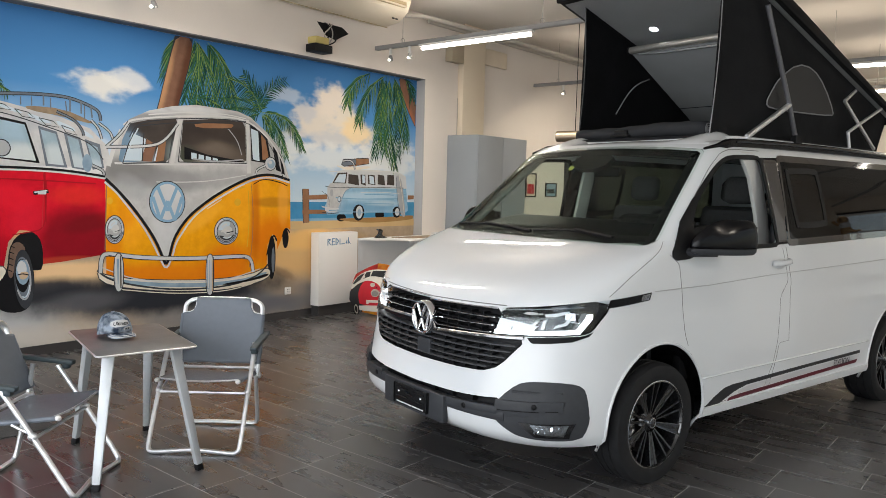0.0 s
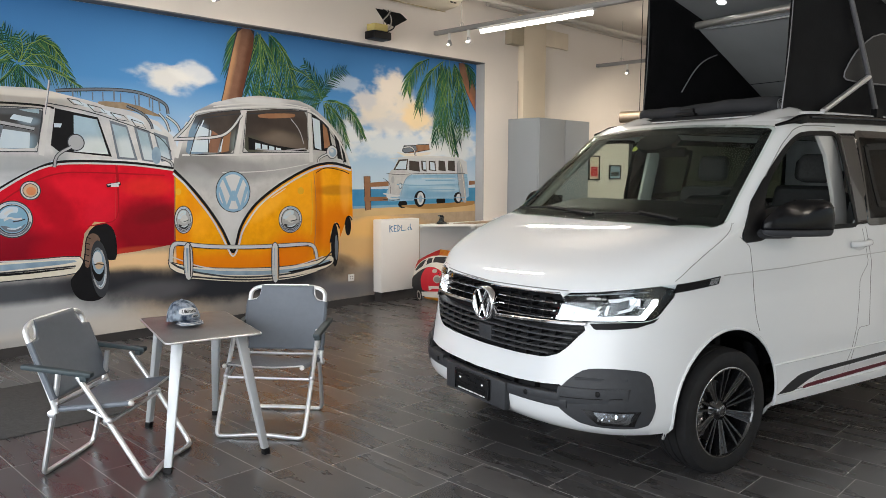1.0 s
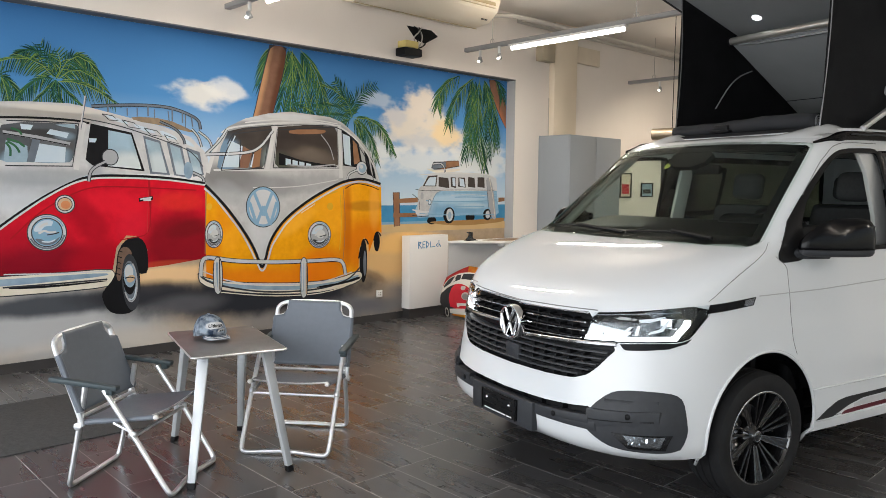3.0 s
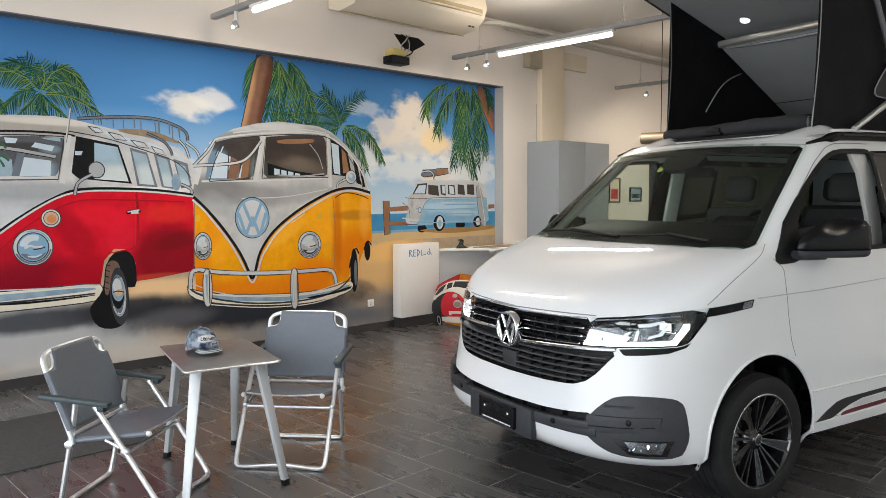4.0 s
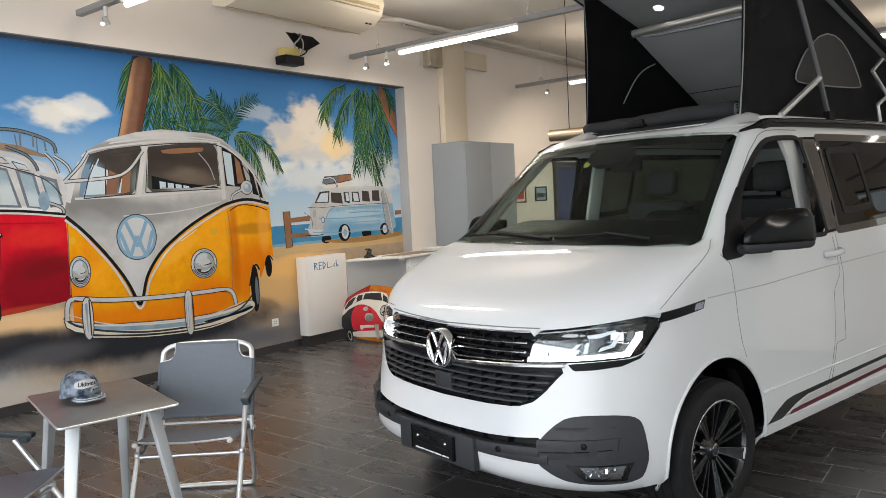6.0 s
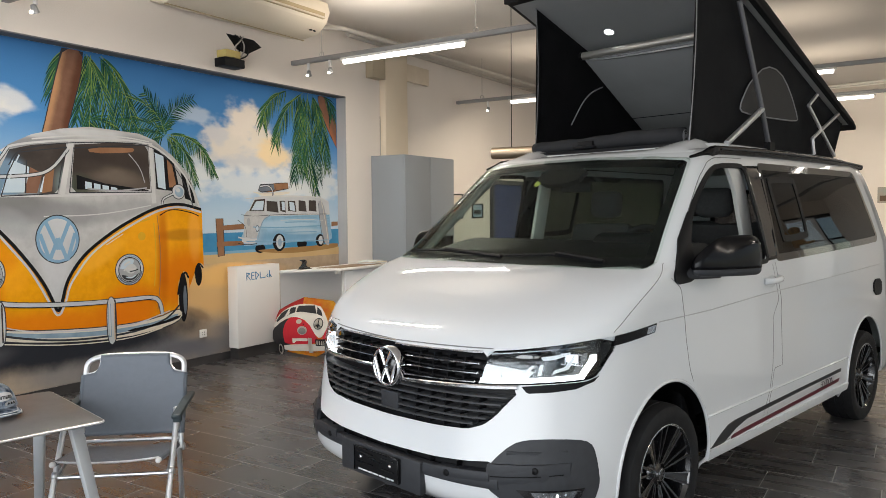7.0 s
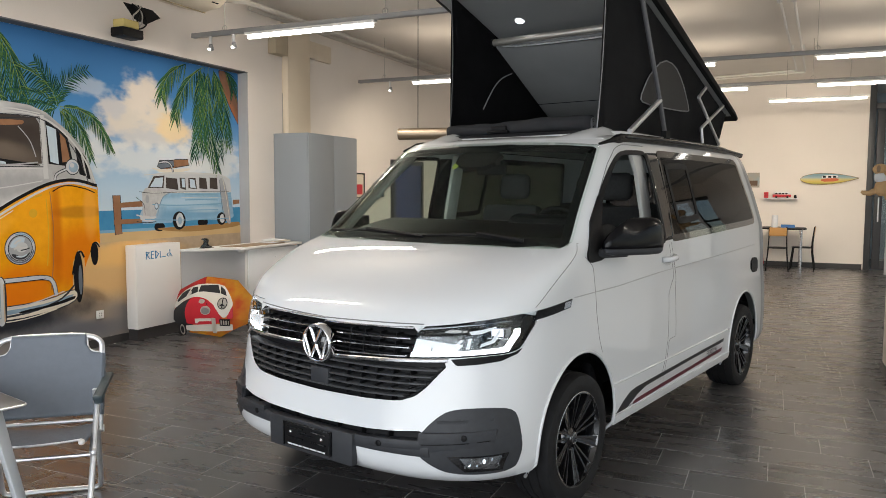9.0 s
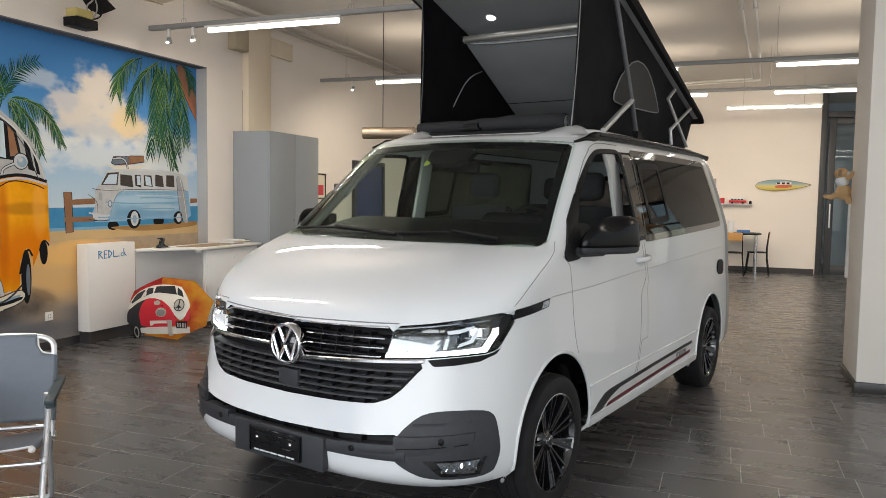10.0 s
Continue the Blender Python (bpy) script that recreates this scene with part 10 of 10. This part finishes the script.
flat_shape("glass_view", M_PALE, 7, 0, [(-1.20, 2.06), (-1.05, 2.035), (-1.07, 1.99), (-1.23, 2.02)])
flat_shape("glass_view", M_PANE, 7, 0, [(-1.16, 2.10), (-1.00, 2.115), (-1.00, 2.075), (-1.09, 2.085)])
flat_shape("glass_frame", M_SILVD, 7.4, 0, [(-1.56, 2.00), (-1.30, 1.965), (-1.05, 1.925), (-1.04, 1.955), (-1.30, 2.00), (-1.56, 2.03)])
flat_shape("glass_frame", M_RACK, 7.5, 0, [(-1.34, 1.97), (-1.28, 1.96), (-1.33, 1.775), (-1.39, 1.775)])
line_shape("glass_frame", M_DARK, 7.6, [(-1.56, 2.005), (-1.30, 1.97), (-1.05, 1.93)], 0.008, 0)
for y, z, y1, z1 in ((-1.53, 1.96, -1.40, 1.90), (-1.53, 1.94, -1.44, 1.85), (-1.54, 1.93, -1.51, 1.82), (-1.50, 2.05, -1.42, 2.00)):
    line_shape("glass_palm", M_LEAF2, 8, [(y, z), ((y + y1) / 2 + 0.02, (z + z1) / 2 + 0.01), (y1, z1)], 0.018, 1)
flat_shape("glass_view", M_PALE, 7, 0, [(-0.885, 2.0), (-0.82, 2.0), (-0.835, 1.965), (-0.885, 1.965)])
flat_shape("pane_edge", M_PANE, 7.7, 1, [(-0.70, 1.95), (-0.58, 1.90), (-0.50, 1.86), (-0.47, 1.78), (-0.71, 1.79)])
line_shape("door_edge", M_REDD, 8, [(-0.36, 1.66), (-0.355, 1.45), (-0.36, 1.20)], 0.012, 1)
line_shape("handle", M_DARK, 9, [(-0.46, 1.455), (-0.33, 1.475)], 0.034, 0)
line_shape("handle", M_SILV, 9.3, [(-0.45, 1.462), (-0.34, 1.48)], 0.012, 0)
# yellow bus glass
flat_shape("glass_view", M_PALE, 9, 0, [(0.46, 2.05), (0.60, 2.0), (0.57, 1.785), (0.36, 1.78)])
flat_shape("glass_trunk", M_TRUNK, 9.1, 0, [(0.61, 2.0), (0.71, 1.95), (0.66, 1.78), (0.55, 1.78)])
flat_shape("glass_trunk", M_BROWN, 9.1, 0, [(0.74, 1.98), (0.82, 2.02), (0.79, 1.80), (0.70, 1.78)])
flat_shape("glass_view", M_PALE, 9, 0, [(0.72, 1.92), (0.75, 1.94), (0.71, 1.79), (0.68, 1.79)])
line_shape("glass_post", M_CONT, 9.3, [(0.58, 2.06), (0.56, 1.78)], 0.012, 0)
flat_shape("seat_row", M_DARK, 9, 0, [(1.02, 1.95), (1.30, 1.88), (1.76, 1.83), (1.76, 1.82), (1.02, 1.82)])
for k in range(4):
    flat_shape("glass_view", M_PALE, 9.2, 0, [(1.10 + 0.085 * k, 1.895 - 0.014 * k), (1.165 + 0.085 * k, 1.885 - 0.014 * k), (1.165 + 0.085 * k, 1.825), (1.10 + 0.085 * k, 1.825)])
line_shape("gutter_line", M_CONT, 8.5, [(-0.94, 2.17), (-0.63, 2.13), (-0.27, 2.03), (0.06, 1.93), (0.17, 1.78)], 0.009, 1)
line_shape("skylight_line", M_CONT, 8.5, [(-0.77, 2.22), (-0.68, 2.21), (-0.63, 2.17), (-0.71, 2.17), (-0.77, 2.22)], 0.007, 0)
line_shape("skylight_line", M_CONT, 8.5, [(-0.6, 2.18), (-0.49, 2.16), (-0.43, 2.11), (-0.54, 2.12), (-0.6, 2.18)], 0.007, 0)
line_shape("skylight_line", M_CONT, 8.5, [(-0.4, 2.12), (-0.28, 2.1), (-0.23, 2.05), (-0.34, 2.06), (-0.4, 2.12)], 0.007, 0)
line_shape("skylight_line", M_CONT, 8.5, [(-0.21, 2.07), (-0.11, 2.04), (-0.07, 1.99), (-0.17, 2.01), (-0.21, 2.07)], 0.007, 0)
line_shape("rack_post", M_RACK, 8, [(-0.55, 2.29), (-0.55, 2.22)], 0.01, 0)
line_shape("rack_post", M_RACK, 8, [(-0.46, 2.3), (-0.46, 2.22)], 0.01, 0)
line_shape("rack_post", M_RACK, 8, [(-0.3, 2.3), (-0.3, 2.21)], 0.01, 0)
line_shape("rack_post", M_RACK, 8, [(-0.17, 2.29), (-0.16, 2.19)], 0.01, 0)
line_shape("rack_post", M_RACK, 8, [(-0, 2.27), (0, 2.14)], 0.01, 0)
flat_shape("blue_bus_face", M_SILVM, 6.5, 0, [(2.98, 1.57), (3.03, 1.62), (3.28, 1.62), (3.36, 1.57), (3.26, 1.50), (3.20, 1.38), (3.16, 1.31), (2.98, 1.31)])
line_shape("face_edge", M_BLUEG, 7.2, [(3.38, 1.565), (3.28, 1.53), (3.22, 1.42), (3.19, 1.31)], 0.012, 1)
disc_shape("lamp_rim", M_RACK, 8.2, 3.18, 1.42, 0.030, 0.040)
disc_shape("lamp_glass", M_PALE, 8.4, 3.178, 1.422, 0.020, 0.028)
disc_shape("face_emblem", M_SILVD, 7.2, 3.05, 1.50, 0.026, 0.045)
line_shape("board_edge", M_RACK, 9.4, [(4.215, 1.72), (4.24, 1.45), (4.30, 1.20)], 0.010, 1)
line_shape("board_edge", M_CREAM, 9.4, [(4.27, 1.74), (4.34, 1.50), (4.39, 1.22)], 0.008, 1)
for k in range(4):
    line_shape("body_shade", M_BLUED, 6.2, [(3.62, 1.545 - 0.06 * k), (3.90, 1.55 - 0.062 * k), (4.18, 1.54 - 0.06 * k)], 0.012, 1)
for k in range(5):
    line_shape("vent", M_BLUED, 6.4, [(4.36, 1.56 - 0.035 * k), (4.42, 1.56 - 0.035 * k)], 0.010, 0)
line_shape("bus_line", M_CONT, 9, [(2.94, 1.58), (3.1, 1.56), (3.55, 1.58), (4.38, 1.58)], 0.006, 1)
line_shape("bus_line", M_BLUED, 9, [(3.01, 1.28), (3.55, 1.25), (4.39, 1.25)], 0.01, 1)
line_shape("bus_glint", M_WHITE, 9, [(3.55, 1.51), (3.96, 1.52), (4.29, 1.5)], 0.006, 1)
line_shape("bus_line", M_CONT, 9, [(3.01, 1.33), (3.01, 1.45), (2.89, 1.52)], 0.006, 1)
line_shape("roof_glint", M_WHITE, 9, [(3.01, 1.76), (3.44, 1.79), (4.18, 1.79)], 0.01, 1)
line_shape("front_bar", M_WHITE, 10, [(2.89, 1.33), (3.04, 1.3), (3.17, 1.3)], 0.016, 1)
line_shape("front_bar", M_CONT, 9.5, [(2.89, 1.26), (3.04, 1.24), (3.17, 1.25)], 0.008, 1)
